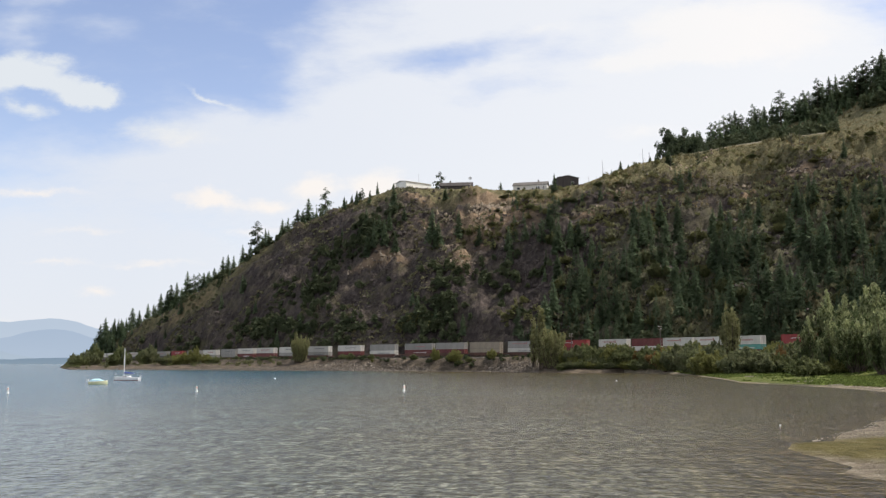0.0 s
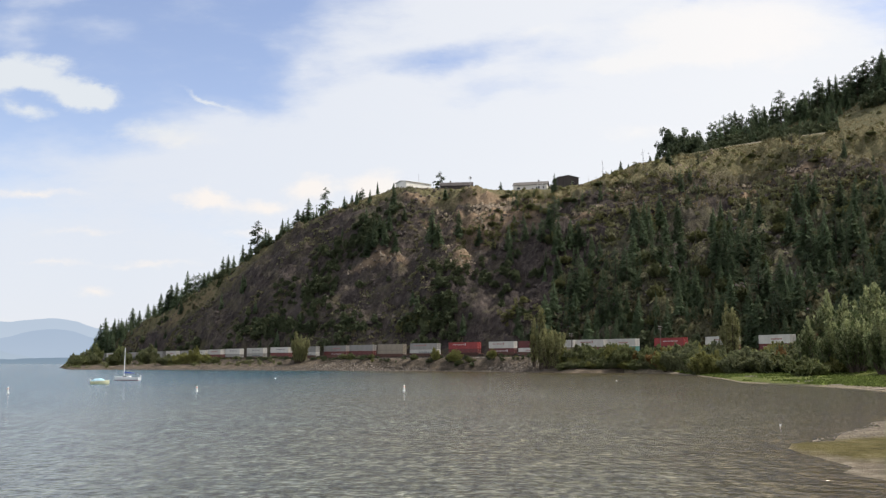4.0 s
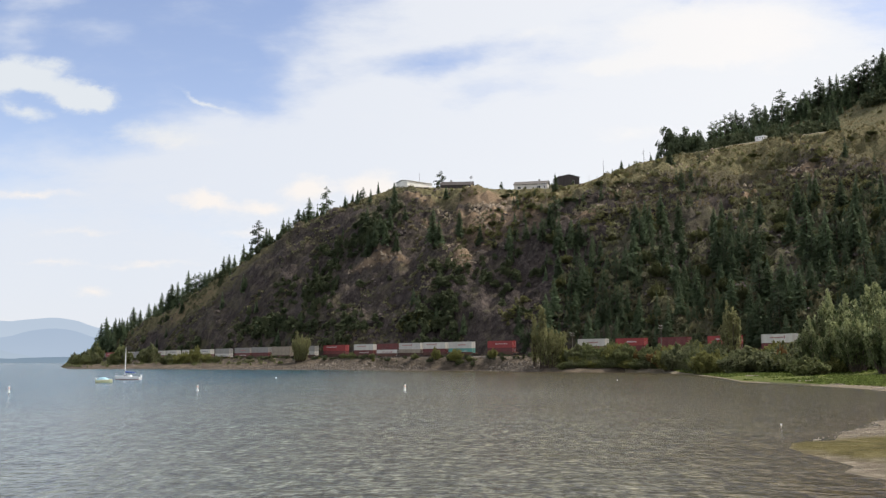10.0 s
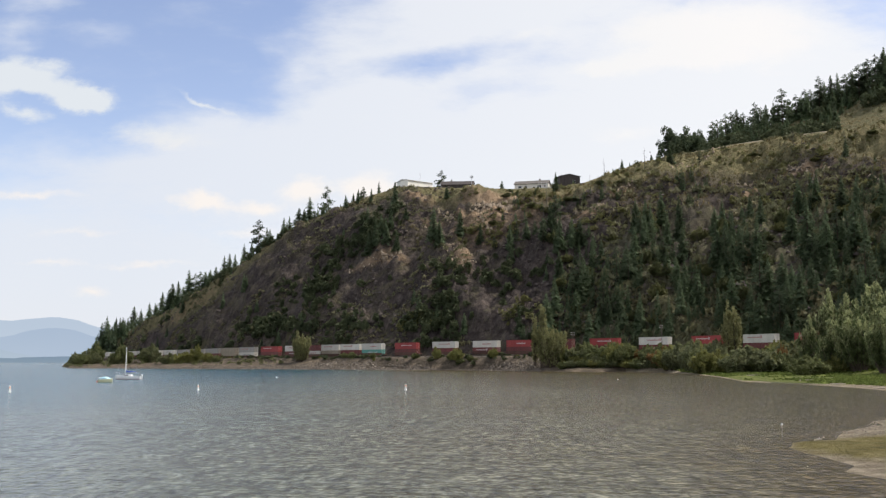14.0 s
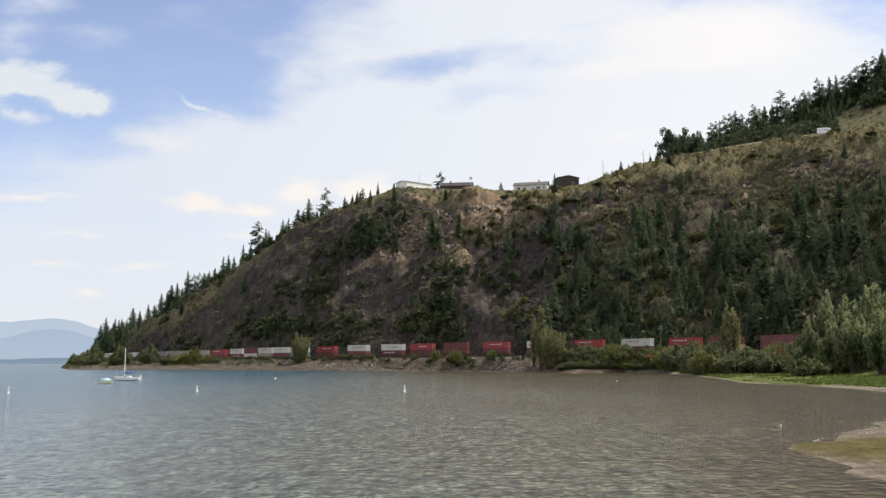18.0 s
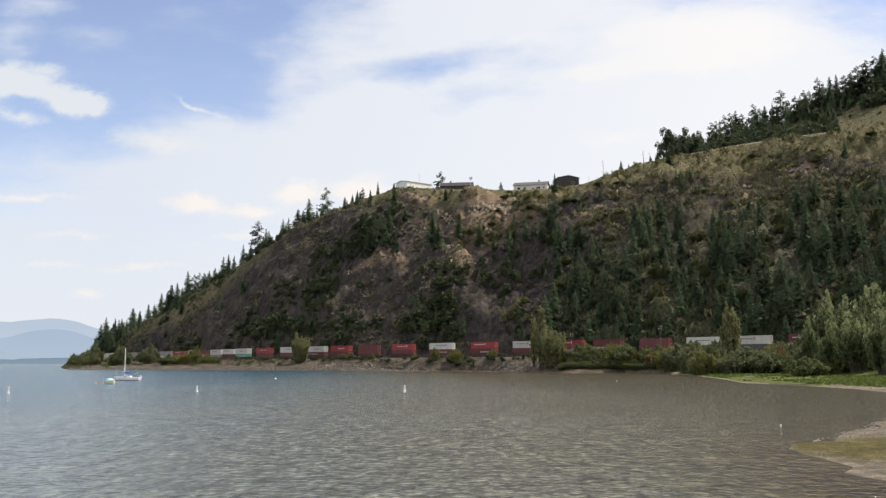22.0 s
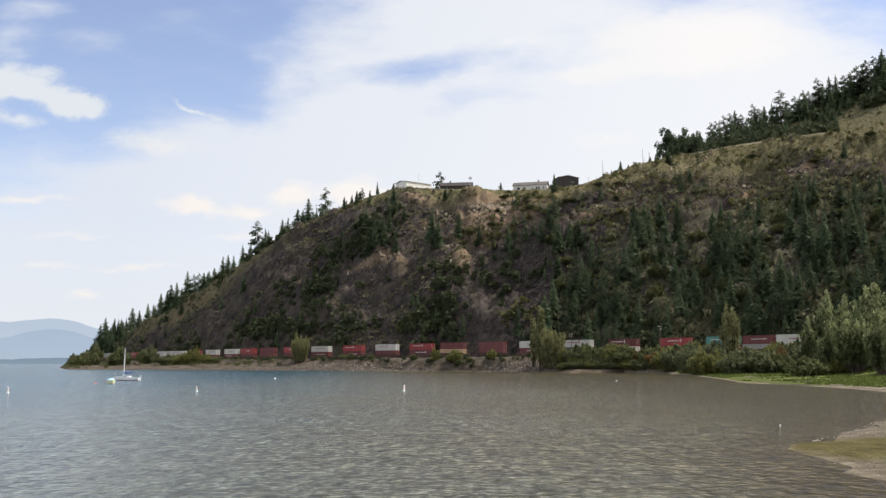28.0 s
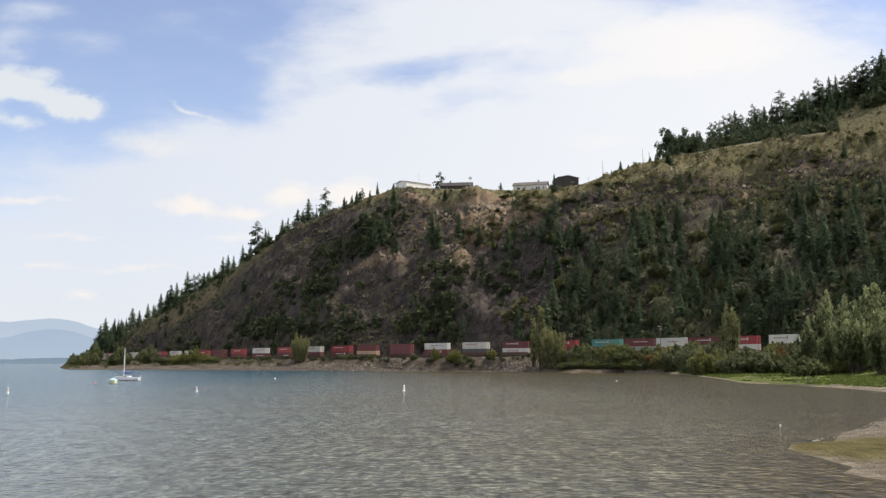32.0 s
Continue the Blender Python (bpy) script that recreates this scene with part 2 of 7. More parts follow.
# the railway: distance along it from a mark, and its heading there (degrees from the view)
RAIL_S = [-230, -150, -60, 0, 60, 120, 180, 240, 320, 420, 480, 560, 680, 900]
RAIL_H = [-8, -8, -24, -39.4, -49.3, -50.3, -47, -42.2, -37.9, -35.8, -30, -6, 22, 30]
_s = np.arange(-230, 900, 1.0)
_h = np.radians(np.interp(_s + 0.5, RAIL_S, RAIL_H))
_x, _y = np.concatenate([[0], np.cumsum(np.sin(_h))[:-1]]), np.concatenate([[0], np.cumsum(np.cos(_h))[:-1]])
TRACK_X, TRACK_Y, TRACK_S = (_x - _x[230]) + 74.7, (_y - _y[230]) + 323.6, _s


def rail_z(s):
    """Height of the rails: level along the bay, falling towards the point."""
    return float(np.interp(s, [-60, 40, 100, 165, 245, 290, 400, 480], [6.1, 6.1, 5.95, 5.5, 5.0, 4.6, 4.3, 4.2]))



def on_track(s, side=0.0):
    """Place and heading at s metres along the railway."""
    x, y = np.interp(s, TRACK_S, TRACK_X), np.interp(s, TRACK_S, TRACK_Y)
    h = math.radians(float(np.interp(s, RAIL_S, RAIL_H)))
    return x + math.cos(h) * side, y - math.sin(h) * side, h


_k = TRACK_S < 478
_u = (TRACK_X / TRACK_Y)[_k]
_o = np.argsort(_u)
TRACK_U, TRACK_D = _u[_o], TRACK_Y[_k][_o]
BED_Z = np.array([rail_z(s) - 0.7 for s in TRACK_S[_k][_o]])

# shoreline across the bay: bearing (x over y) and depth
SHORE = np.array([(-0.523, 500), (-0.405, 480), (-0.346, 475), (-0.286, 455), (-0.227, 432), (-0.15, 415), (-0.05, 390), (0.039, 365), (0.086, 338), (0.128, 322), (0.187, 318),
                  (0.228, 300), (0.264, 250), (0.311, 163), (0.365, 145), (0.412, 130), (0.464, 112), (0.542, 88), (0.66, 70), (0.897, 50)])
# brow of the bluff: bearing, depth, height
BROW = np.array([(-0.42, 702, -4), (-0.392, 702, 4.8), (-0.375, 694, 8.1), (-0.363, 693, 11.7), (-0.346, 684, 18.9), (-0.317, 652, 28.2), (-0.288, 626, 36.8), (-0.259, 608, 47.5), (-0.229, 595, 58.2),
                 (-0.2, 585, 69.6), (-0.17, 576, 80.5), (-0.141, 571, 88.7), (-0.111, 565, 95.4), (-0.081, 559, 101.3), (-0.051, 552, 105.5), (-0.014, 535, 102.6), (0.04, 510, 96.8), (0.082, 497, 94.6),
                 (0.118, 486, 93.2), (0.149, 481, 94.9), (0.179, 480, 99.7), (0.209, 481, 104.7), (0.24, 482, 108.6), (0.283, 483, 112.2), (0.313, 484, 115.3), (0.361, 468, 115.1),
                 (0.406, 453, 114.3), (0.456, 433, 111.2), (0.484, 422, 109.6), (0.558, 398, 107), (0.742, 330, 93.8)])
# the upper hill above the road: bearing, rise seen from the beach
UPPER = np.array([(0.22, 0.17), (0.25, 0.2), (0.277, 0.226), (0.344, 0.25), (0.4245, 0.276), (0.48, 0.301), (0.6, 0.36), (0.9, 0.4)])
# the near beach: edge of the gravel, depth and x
BEACH = np.array([(-60, 4), (0, 9), (10, 10), (25, 11.4), (28, 12.6), (31, 13.2), (35, 13.6), (39, 14.4), (43, 16.9), (50, 22), (60, 28), (75, 39), (90, 46), (113, 53), (140, 60), (170, 90)])


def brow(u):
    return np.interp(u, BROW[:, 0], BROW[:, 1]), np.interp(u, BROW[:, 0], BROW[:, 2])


def ground_z(x, y):
    x, y = np.asarray(x, float), np.asarray(y, float)
    yy = np.maximum(y, 1.0)
    u = np.clip(x / yy, -1.3, 1.1)
    ys = np.interp(u, SHORE[:, 0], SHORE[:, 1]) + grain(x, y, 16, 3) * 2.5 * step(120, 300, y) + grain(x, y, 5, 4) * 0.8
    yt = np.interp(u, TRACK_U, TRACK_D)
    yc, zc = brow(u)
    # bank up to the railway
    p = np.clip((y - ys) / np.maximum(yt - 8 - ys, 5), 0, 1)
    flat = step(0.2, 0.27, u)
    bed_z = np.interp(u, TRACK_U, BED_Z)
    bank = bed_z * (p ** 0.85 * (1 - flat) + flat * (0.22 * p + 0.78 * step(0.55, 1.0, p)))
    bank = bank + grain(x, y, 4, 5) * 0.35 * step(0, 0.2, p) * step(1, 0.8, p) * (1 - flat)
    # a low shoulder of fill in front of the rails
    bank = bank + (1.35 + grain(x, y, 6, 17) * 0.45) * np.exp(-(((y - (yt - 13)) / 4.0) ** 2)) * step(0.14, 0.09, u) * step(0, 0.3, p)
    bed = np.where(y < ys, np.maximum(-0.06 * (ys - y), -4.0), bank)
    # the rock face
    q = np.clip((y - (yt + 9)) / np.maximum(yc - yt - 9, 3), 0, 1)
    shape = 1 - (1 - q) ** (1.25 - 0.15 * step(0.2, 0.3, u)) + 0.03 * np.sin(q * 9 + grain(u * 900, q * 30, 60, 8) * 3) * step(0, 0.15, q) * step(1, 0.85, q)
    face = bed_z + np.maximum(zc - bed_z, 0) * shape
    w = step(0, 0.12, q) * (1 - 0.85 * step(0.86, 1.0, q)) * step(5, 30, zc)
    ridge = 1 - np.abs(grain(u * 520, (face + y) * 0.6, 17, 11)) * 2
    face = face + w * (grain(x, y, 45, 6) * 1.6 + ridge * 1.6 + grain(u * 520, (y + face) * 0.7, 9, 7) * 2.0 + grain(u * 520, y + face, 4, 9) * 2.0 + grain(u * 520, y + face, 1.9, 10) * 1.3)
    # over the brow: flat top to the left, road and upper hill to the right
    past = y - yc
    top = zc - 0.015 * past
    e2 = np.interp(u, UPPER[:, 0], UPPER[:, 1])
    z2 = 3.4 + e2 * (yc + 95)
    up = zc + (np.maximum(z2, zc - 2) - zc) * np.clip((past - 16) / 79, 0, 1.0) + np.maximum(past - 95, 0) * 0.05
    top = np.where(u > 0.22, up, top) + grain(x, y, 25, 12) * 1.1 * step(18, 45, past) + grain(x, y, 7, 13) * 0.35 * step(1, 10, past)
    z = np.where(y < yt + 9, bed, np.where(past < 0, face, top))
    z = np.where(u < -0.39, z * step(-0.412, -0.388, u) - 4 * (1 - step(-0.412, -0.388, u)), z)
    # the near gravel spit, and the beach on which the camera stands
    inland = x - np.interp(y, BEACH[:, 0], BEACH[:, 1]) + grain(x, y, 6, 14) * 0.4
    spit = np.clip(inland * 0.035, -2, 1.1) + grain(x, y, 2.5, 15) * 0.03
    near = np.clip((15 - y + grain(x, y, 7, 16)) * 0.12, -3, 1.85)
    z = np.where(y < 175, np.maximum(z, spit), z)
    return np.maximum(z, near)



# ---- ground: one sheet round the camera out to the horizon ----
def ground_material():
    m = bpy.data.materials.new("bluff, bank and beach ground")
    m.use_nodes = True
    nt = m.node_tree
    ln = nt.links.new
    b = nt.nodes["Principled BSDF"]
    b.inputs["Roughness"].default_value, b.inputs["Specular IOR Level"].default_value = 0.95, 0.15
    co = node(nt, "ShaderNodeTexCoord")

    def mixed(scale, stops, stretch=(1, 1, 1), detail=6.0, rough=0.72):
        ma = node(nt, "ShaderNodeMapping", Scale=stretch)
        ln(co.outputs["Object"], ma.inputs["Vector"])
        n = node(nt, "ShaderNodeTexNoise", Scale=scale, Detail=detail, Roughness=rough)
        ln(ma.outputs["Vector"], n.inputs["Vector"])
        r = node(nt, "ShaderNodeValToRGB")
        el = r.color_ramp.elements
        while len(el) < len(stops):
            el.new(0.5)
        for e, (pos, c) in zip(el, stops):
            e.position, e.color = pos, (*c, 1)
        ln(n.outputs["Fac"], r.inputs["Fac"])
        return r.outputs["Color"]

    def blend(a, c, attribute, edge=0.25, scale=0.12):
        at = node(nt, "ShaderNodeAttribute")
        at.attribute_name = attribute
        n = node(nt, "ShaderNodeTexNoise", Scale=scale, Detail=7.0, Roughness=0.7)
        ln(co.outputs["Object"], n.inputs["Vector"])
        s = node(nt, "ShaderNodeMath")
        s.operation = "ADD"
        ln(at.outputs["Fac"], s.inputs[0]), ln(n.outputs["Fac"], s.inputs[1])
        mr = node(nt, "ShaderNodeMapRange")
        mr.inputs["From Min"].default_value, mr.inputs["From Max"].default_value = 1 - edge, 1 + edge
        ln(s.outputs["Value"], mr.inputs["Value"])
        x = node(nt, "ShaderNodeMix")
        x.data_type = "RGBA"
        ln(mr.outputs["Result"], x.inputs["Factor"]), ln(a, x.inputs["A"]), ln(c, x.inputs["B"])
        return x.outputs["Result"]

    rock = mixed(0.14, [(0.3, (0.034, 0.028, 0.027)), (0.48, (0.049, 0.04, 0.037)), (0.6, (0.067, 0.054, 0.048)), (0.76, (0.108, 0.088, 0.074))], (1, 1, 0.55), 10.0, 0.75)
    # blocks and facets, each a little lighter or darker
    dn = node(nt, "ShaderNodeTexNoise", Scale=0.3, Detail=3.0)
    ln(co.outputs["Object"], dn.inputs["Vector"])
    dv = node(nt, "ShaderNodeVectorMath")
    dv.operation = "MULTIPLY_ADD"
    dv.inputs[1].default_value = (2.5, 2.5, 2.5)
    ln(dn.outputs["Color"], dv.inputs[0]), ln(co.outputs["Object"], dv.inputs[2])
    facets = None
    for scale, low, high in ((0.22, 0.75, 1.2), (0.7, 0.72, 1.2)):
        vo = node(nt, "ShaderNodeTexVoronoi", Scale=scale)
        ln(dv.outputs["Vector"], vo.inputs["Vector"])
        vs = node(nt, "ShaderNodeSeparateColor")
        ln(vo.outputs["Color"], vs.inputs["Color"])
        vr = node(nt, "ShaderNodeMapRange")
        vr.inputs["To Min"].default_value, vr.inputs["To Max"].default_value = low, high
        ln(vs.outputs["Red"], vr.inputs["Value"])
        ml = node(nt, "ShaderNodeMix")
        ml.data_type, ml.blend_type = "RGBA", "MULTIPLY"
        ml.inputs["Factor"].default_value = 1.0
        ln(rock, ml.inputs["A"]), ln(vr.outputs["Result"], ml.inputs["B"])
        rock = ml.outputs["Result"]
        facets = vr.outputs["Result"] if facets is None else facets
    # upright cracks and gullies, their shade and lighter ribs multiplied into the colour
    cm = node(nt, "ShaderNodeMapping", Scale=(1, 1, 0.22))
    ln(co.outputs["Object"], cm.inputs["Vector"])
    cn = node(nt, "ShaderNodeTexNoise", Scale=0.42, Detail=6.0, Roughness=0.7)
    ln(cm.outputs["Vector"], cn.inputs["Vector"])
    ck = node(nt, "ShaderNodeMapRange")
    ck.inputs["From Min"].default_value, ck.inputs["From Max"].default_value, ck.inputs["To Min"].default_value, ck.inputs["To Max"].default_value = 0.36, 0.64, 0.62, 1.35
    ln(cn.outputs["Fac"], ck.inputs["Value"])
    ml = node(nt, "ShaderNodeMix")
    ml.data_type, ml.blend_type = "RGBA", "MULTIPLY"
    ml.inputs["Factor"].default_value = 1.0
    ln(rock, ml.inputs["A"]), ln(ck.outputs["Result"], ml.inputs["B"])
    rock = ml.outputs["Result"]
    grass = mixed(0.35, [(0.3, (0.07, 0.068, 0.036)), (0.46, (0.112, 0.104, 0.052)), (0.6, (0.165, 0.14, 0.076)), (0.75, (0.26, 0.212, 0.13))], detail=10.0, rough=0.8)
    scrub = mixed(0.2, [(0.35, (0.062, 0.066, 0.036)), (0.6, (0.11, 0.108, 0.058))], detail=9.0)
    soil = mixed(0.15, [(0.3, (0.13, 0.095, 0.065)), (0.48, (0.24, 0.17, 0.11)), (0.68, (0.4, 0.3, 0.2))], (1, 1, 0.7), 9.0, 0.75)
    bankc = mixed(0.22, [(0.32, (0.036, 0.03, 0.022)), (0.46, (0.07, 0.057, 0.042)), (0.58, (0.135, 0.108, 0.08)), (0.72, (0.24, 0.192, 0.142))], (1, 1, 2), 9.0, 0.78)
    marsh = mixed(0.25, [(0.35, (0.075, 0.095, 0.022)), (0.55, (0.125, 0.145, 0.036)), (0.75, (0.2, 0.19, 0.06))])
    gravel = mixed(0.9, [(0.3, (0.12, 0.098, 0.068)), (0.5, (0.22, 0.182, 0.13)), (0.72, (0.47, 0.41, 0.31))], detail=9.0)
    weed = mixed(0.6, [(0.35, (0.09, 0.078, 0.024)), (0.55, (0.165, 0.138, 0.048)), (0.72, (0.3, 0.25, 0.14))])
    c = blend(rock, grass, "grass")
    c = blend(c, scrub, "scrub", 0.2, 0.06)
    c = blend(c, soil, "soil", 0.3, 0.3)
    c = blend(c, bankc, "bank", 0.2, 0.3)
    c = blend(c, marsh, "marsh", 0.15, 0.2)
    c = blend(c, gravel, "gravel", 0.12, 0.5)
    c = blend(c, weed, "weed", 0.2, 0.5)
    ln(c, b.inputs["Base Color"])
    n = node(nt, "ShaderNodeTexNoise", Scale=0.7, Detail=8.0, Roughness=0.7)
    ln(co.outputs["Object"], n.inputs["Vector"])
    bp = node(nt, "ShaderNodeBump", Strength=1.0, Distance=1.3)
    hs = node(nt, "ShaderNodeMath")
    hs.operation = "MULTIPLY_ADD"
    hs.inputs[1].default_value = 0.5
    ln(facets, hs.inputs[0]), ln(n.outputs["Fac"], hs.inputs[2])
    ln(hs.outputs["Value"], bp.inputs["Height"]), ln(bp.outputs["Normal"], b.inputs["Normal"])
    return m


def grid_faces(rows, cols, wrap=False):
    i, j = np.meshgrid(np.arange(rows - 1), np.arange(cols if wrap else cols - 1), indexing="ij")
    k = (j + 1) % cols
    return np.stack([i * cols + j, i * cols + k, (i + 1) * cols + k, (i + 1) * cols + j], -1).reshape(-1, 4)


def sheet(name, verts, faces, mat, smooth=True):
    me = bpy.data.meshes.new(name)
    me.vertices.add(len(verts)), me.loops.add(faces.size), me.polygons.add(len(faces))
    me.vertices.foreach_set("co", np.ascontiguousarray(verts, np.float32).ravel())
    me.loops.foreach_set("vertex_index", faces.astype(np.int32).ravel())
    me.polygons.foreach_set("loop_start", np.arange(0, faces.size, 4, dtype=np.int32))
    me.polygons.foreach_set("loop_total", np.full(len(faces), 4, dtype=np.int32))
    me.materials.append(mat)
    me.polygons.foreach_set("use_smooth", np.full(len(faces), smooth))
    me.update(calc_edges=True)
    return new(name, me)


# bare earth and scree on the face: bearing, height share, their reaches, amount
SOIL = [(0.0198, 0.422, 0.009, 0.07, 0.5), (0.0440, 0.803, 0.022, 0.022, 0.5), (-0.0563, 0.456, 0.022, 0.03, 0.36), (0.0488, 0.707, 0.035, 0.018, 0.42), (0.1510, 0.638, 0.022, 0.02, 0.4),
        (-0.0296, 0.807, 0.02, 0.025, 0.4), (0.3909, 0.680, 0.03, 0.016, 0.36), (0.3233, 0.646, 0.012, 0.02, 0.4), (0.3773, 0.530, 0.02, 0.016, 0.38), (0.4491, 0.351, 0.006, 0.03, 0.36),
        (-0.0144, 0.671, 0.014, 0.02, 0.34), (0.0397, 0.635, 0.012, 0.04, 0.36), (0.2709, 1.001, 0.03, 0.02, 0.3), (0.1846, 0.737, 0.03, 0.02, 0.34), (-0.0861, 0.428, 0.02, 0.02, 0.28), (0.0579, 0.845, 0.05, 0.05, 0.24), (0.1061, 0.842, 0.04, 0.05, 0.22), (0.0638, 0.701, 0.03, 0.03, 0.2), (-0.2816, 0.744, 0.02, 0.1, 0.2), (-0.2496, 0.816, 0.02, 0.08, 0.2), (-0.2176, 0.999, 0.02, 0.08, 0.18),
        (0.035, 0.6, 0.04, 0.12, 0.2), (0.08, 0.68, 0.04, 0.09, 0.22)]


def build_ground():
    ang = np.concatenate([np.linspace(-180, -32, 50, endpoint=False), np.linspace(-32, 33, 760, endpoint=False), np.linspace(33, 180, 50, endpoint=False)])
    ang = np.radians(ang[::-1])
    rad = np.concatenate([[0.01, 0.7], np.geomspace(2, 100, 70, endpoint=False), np.linspace(100, 280, 60, endpoint=False), np.linspace(280, 760, 250, endpoint=False), np.geomspace(760, 4700, 28)])
    r, a = np.meshgrid(rad, ang, indexing="ij")
    x, y = r * np.sin(a), r * np.cos(a)
    z = ground_z(x, y)
    co = np.stack([x, y, z], -1).reshape(-1, 3)
    f = grid_faces(len(rad), len(ang), True)
    ob = sheet("ground", co, f, ground_material())
    x, y, z = co[:, 0], co[:, 1], co[:, 2]
    u = np.clip(x / np.maximum(y, 1), -1.3, 1.1)
    yt, (yc, zc) = np.interp(u, TRACK_U, TRACK_D), brow(u)
    ys = np.interp(u, SHORE[:, 0], SHORE[:, 1])
    q = (y - yt - 9) / np.maximum(yc - yt - 9, 3)
    me = ob.data
    big, mid = grain(x, y, 70, 21), grain(x, y, 28, 22)
    above = step(0.97, 1.03, q)
    right = step(0.05, 0.28, u)
    masks = {
        "grass": np.clip(0.22 + (0.55 + 0.15 * right) * step(0.82 - 0.15 * right - 0.34 * step(-0.14, -0.3, u), 0.98 - 0.13 * right - 0.2 * step(-0.14, -0.3, u), q) + 0.3 * above + 0.4 * step(-0.05, -0.02, u) * step(0.16, 0.11, u) * step(0.72, 0.86, q) + 0.12 * big + 0.1 * right + 0.25 * right * step(0.8, 0.92, q) + 0.35 * step(-0.3, -0.36, u), 0, 1),
        "scrub": np.clip(0.2 + 0.3 * right * step(0.68, 0.42, q) - 0.2 * right * step(0.7, 0.85, q) + 0.35 * np.exp(-(((u + 0.06) / 0.035) ** 2 + ((q - 0.72) / 0.14) ** 2)) + 0.12 * mid + 0.1 * step(0.3, 0.05, q) - 0.15 * above + 0.5 * right * step(1.06, 1.18, q), 0, 0.8),
        "soil": np.clip(sum(2.0 * k * np.exp(-(((u - cu) / ru) ** 2 + ((q - cq) / rq) ** 2)) for cu, cq, ru, rq, k in SOIL), 0, 1),
        "bank": np.where(y < yt + 10, 0.95, 0.0) * step(0.25, 0.2, u),
        "marsh": np.where((y < yt - 5) & (y > 120), 0.9, 0) * step(0.2, 0.26, u) * step(0.02, 0.12, (y - ys) / 100),
        "gravel": np.where((y < 175) & (z < 1.9), 0.95, 0) * step(0.9, 0.2, (y - 100) / 80) * np.where(y > 125, step(25, 8, y - ys), 1) + np.where((u > 0.19) & (u < 0.34) & (y > 140), 0.95, 0) * step(9, 4, y - ys),
        "weed": np.where(y < 50, 1.0, 0) * np.exp(-(((x - 19.6) / 6.8) ** 2 + ((y - 37.5) / 6.6) ** 2) ** 2),
    }
    for k, v in masks.items():
        me.attributes.new(k, "FLOAT", "POINT").data.foreach_set("value", np.ascontiguousarray(v, np.float32))
    return tagged(ob, "rocky bluff, railway bank and gravel lake shore", "ground", kind="structure")


ground = build_ground()


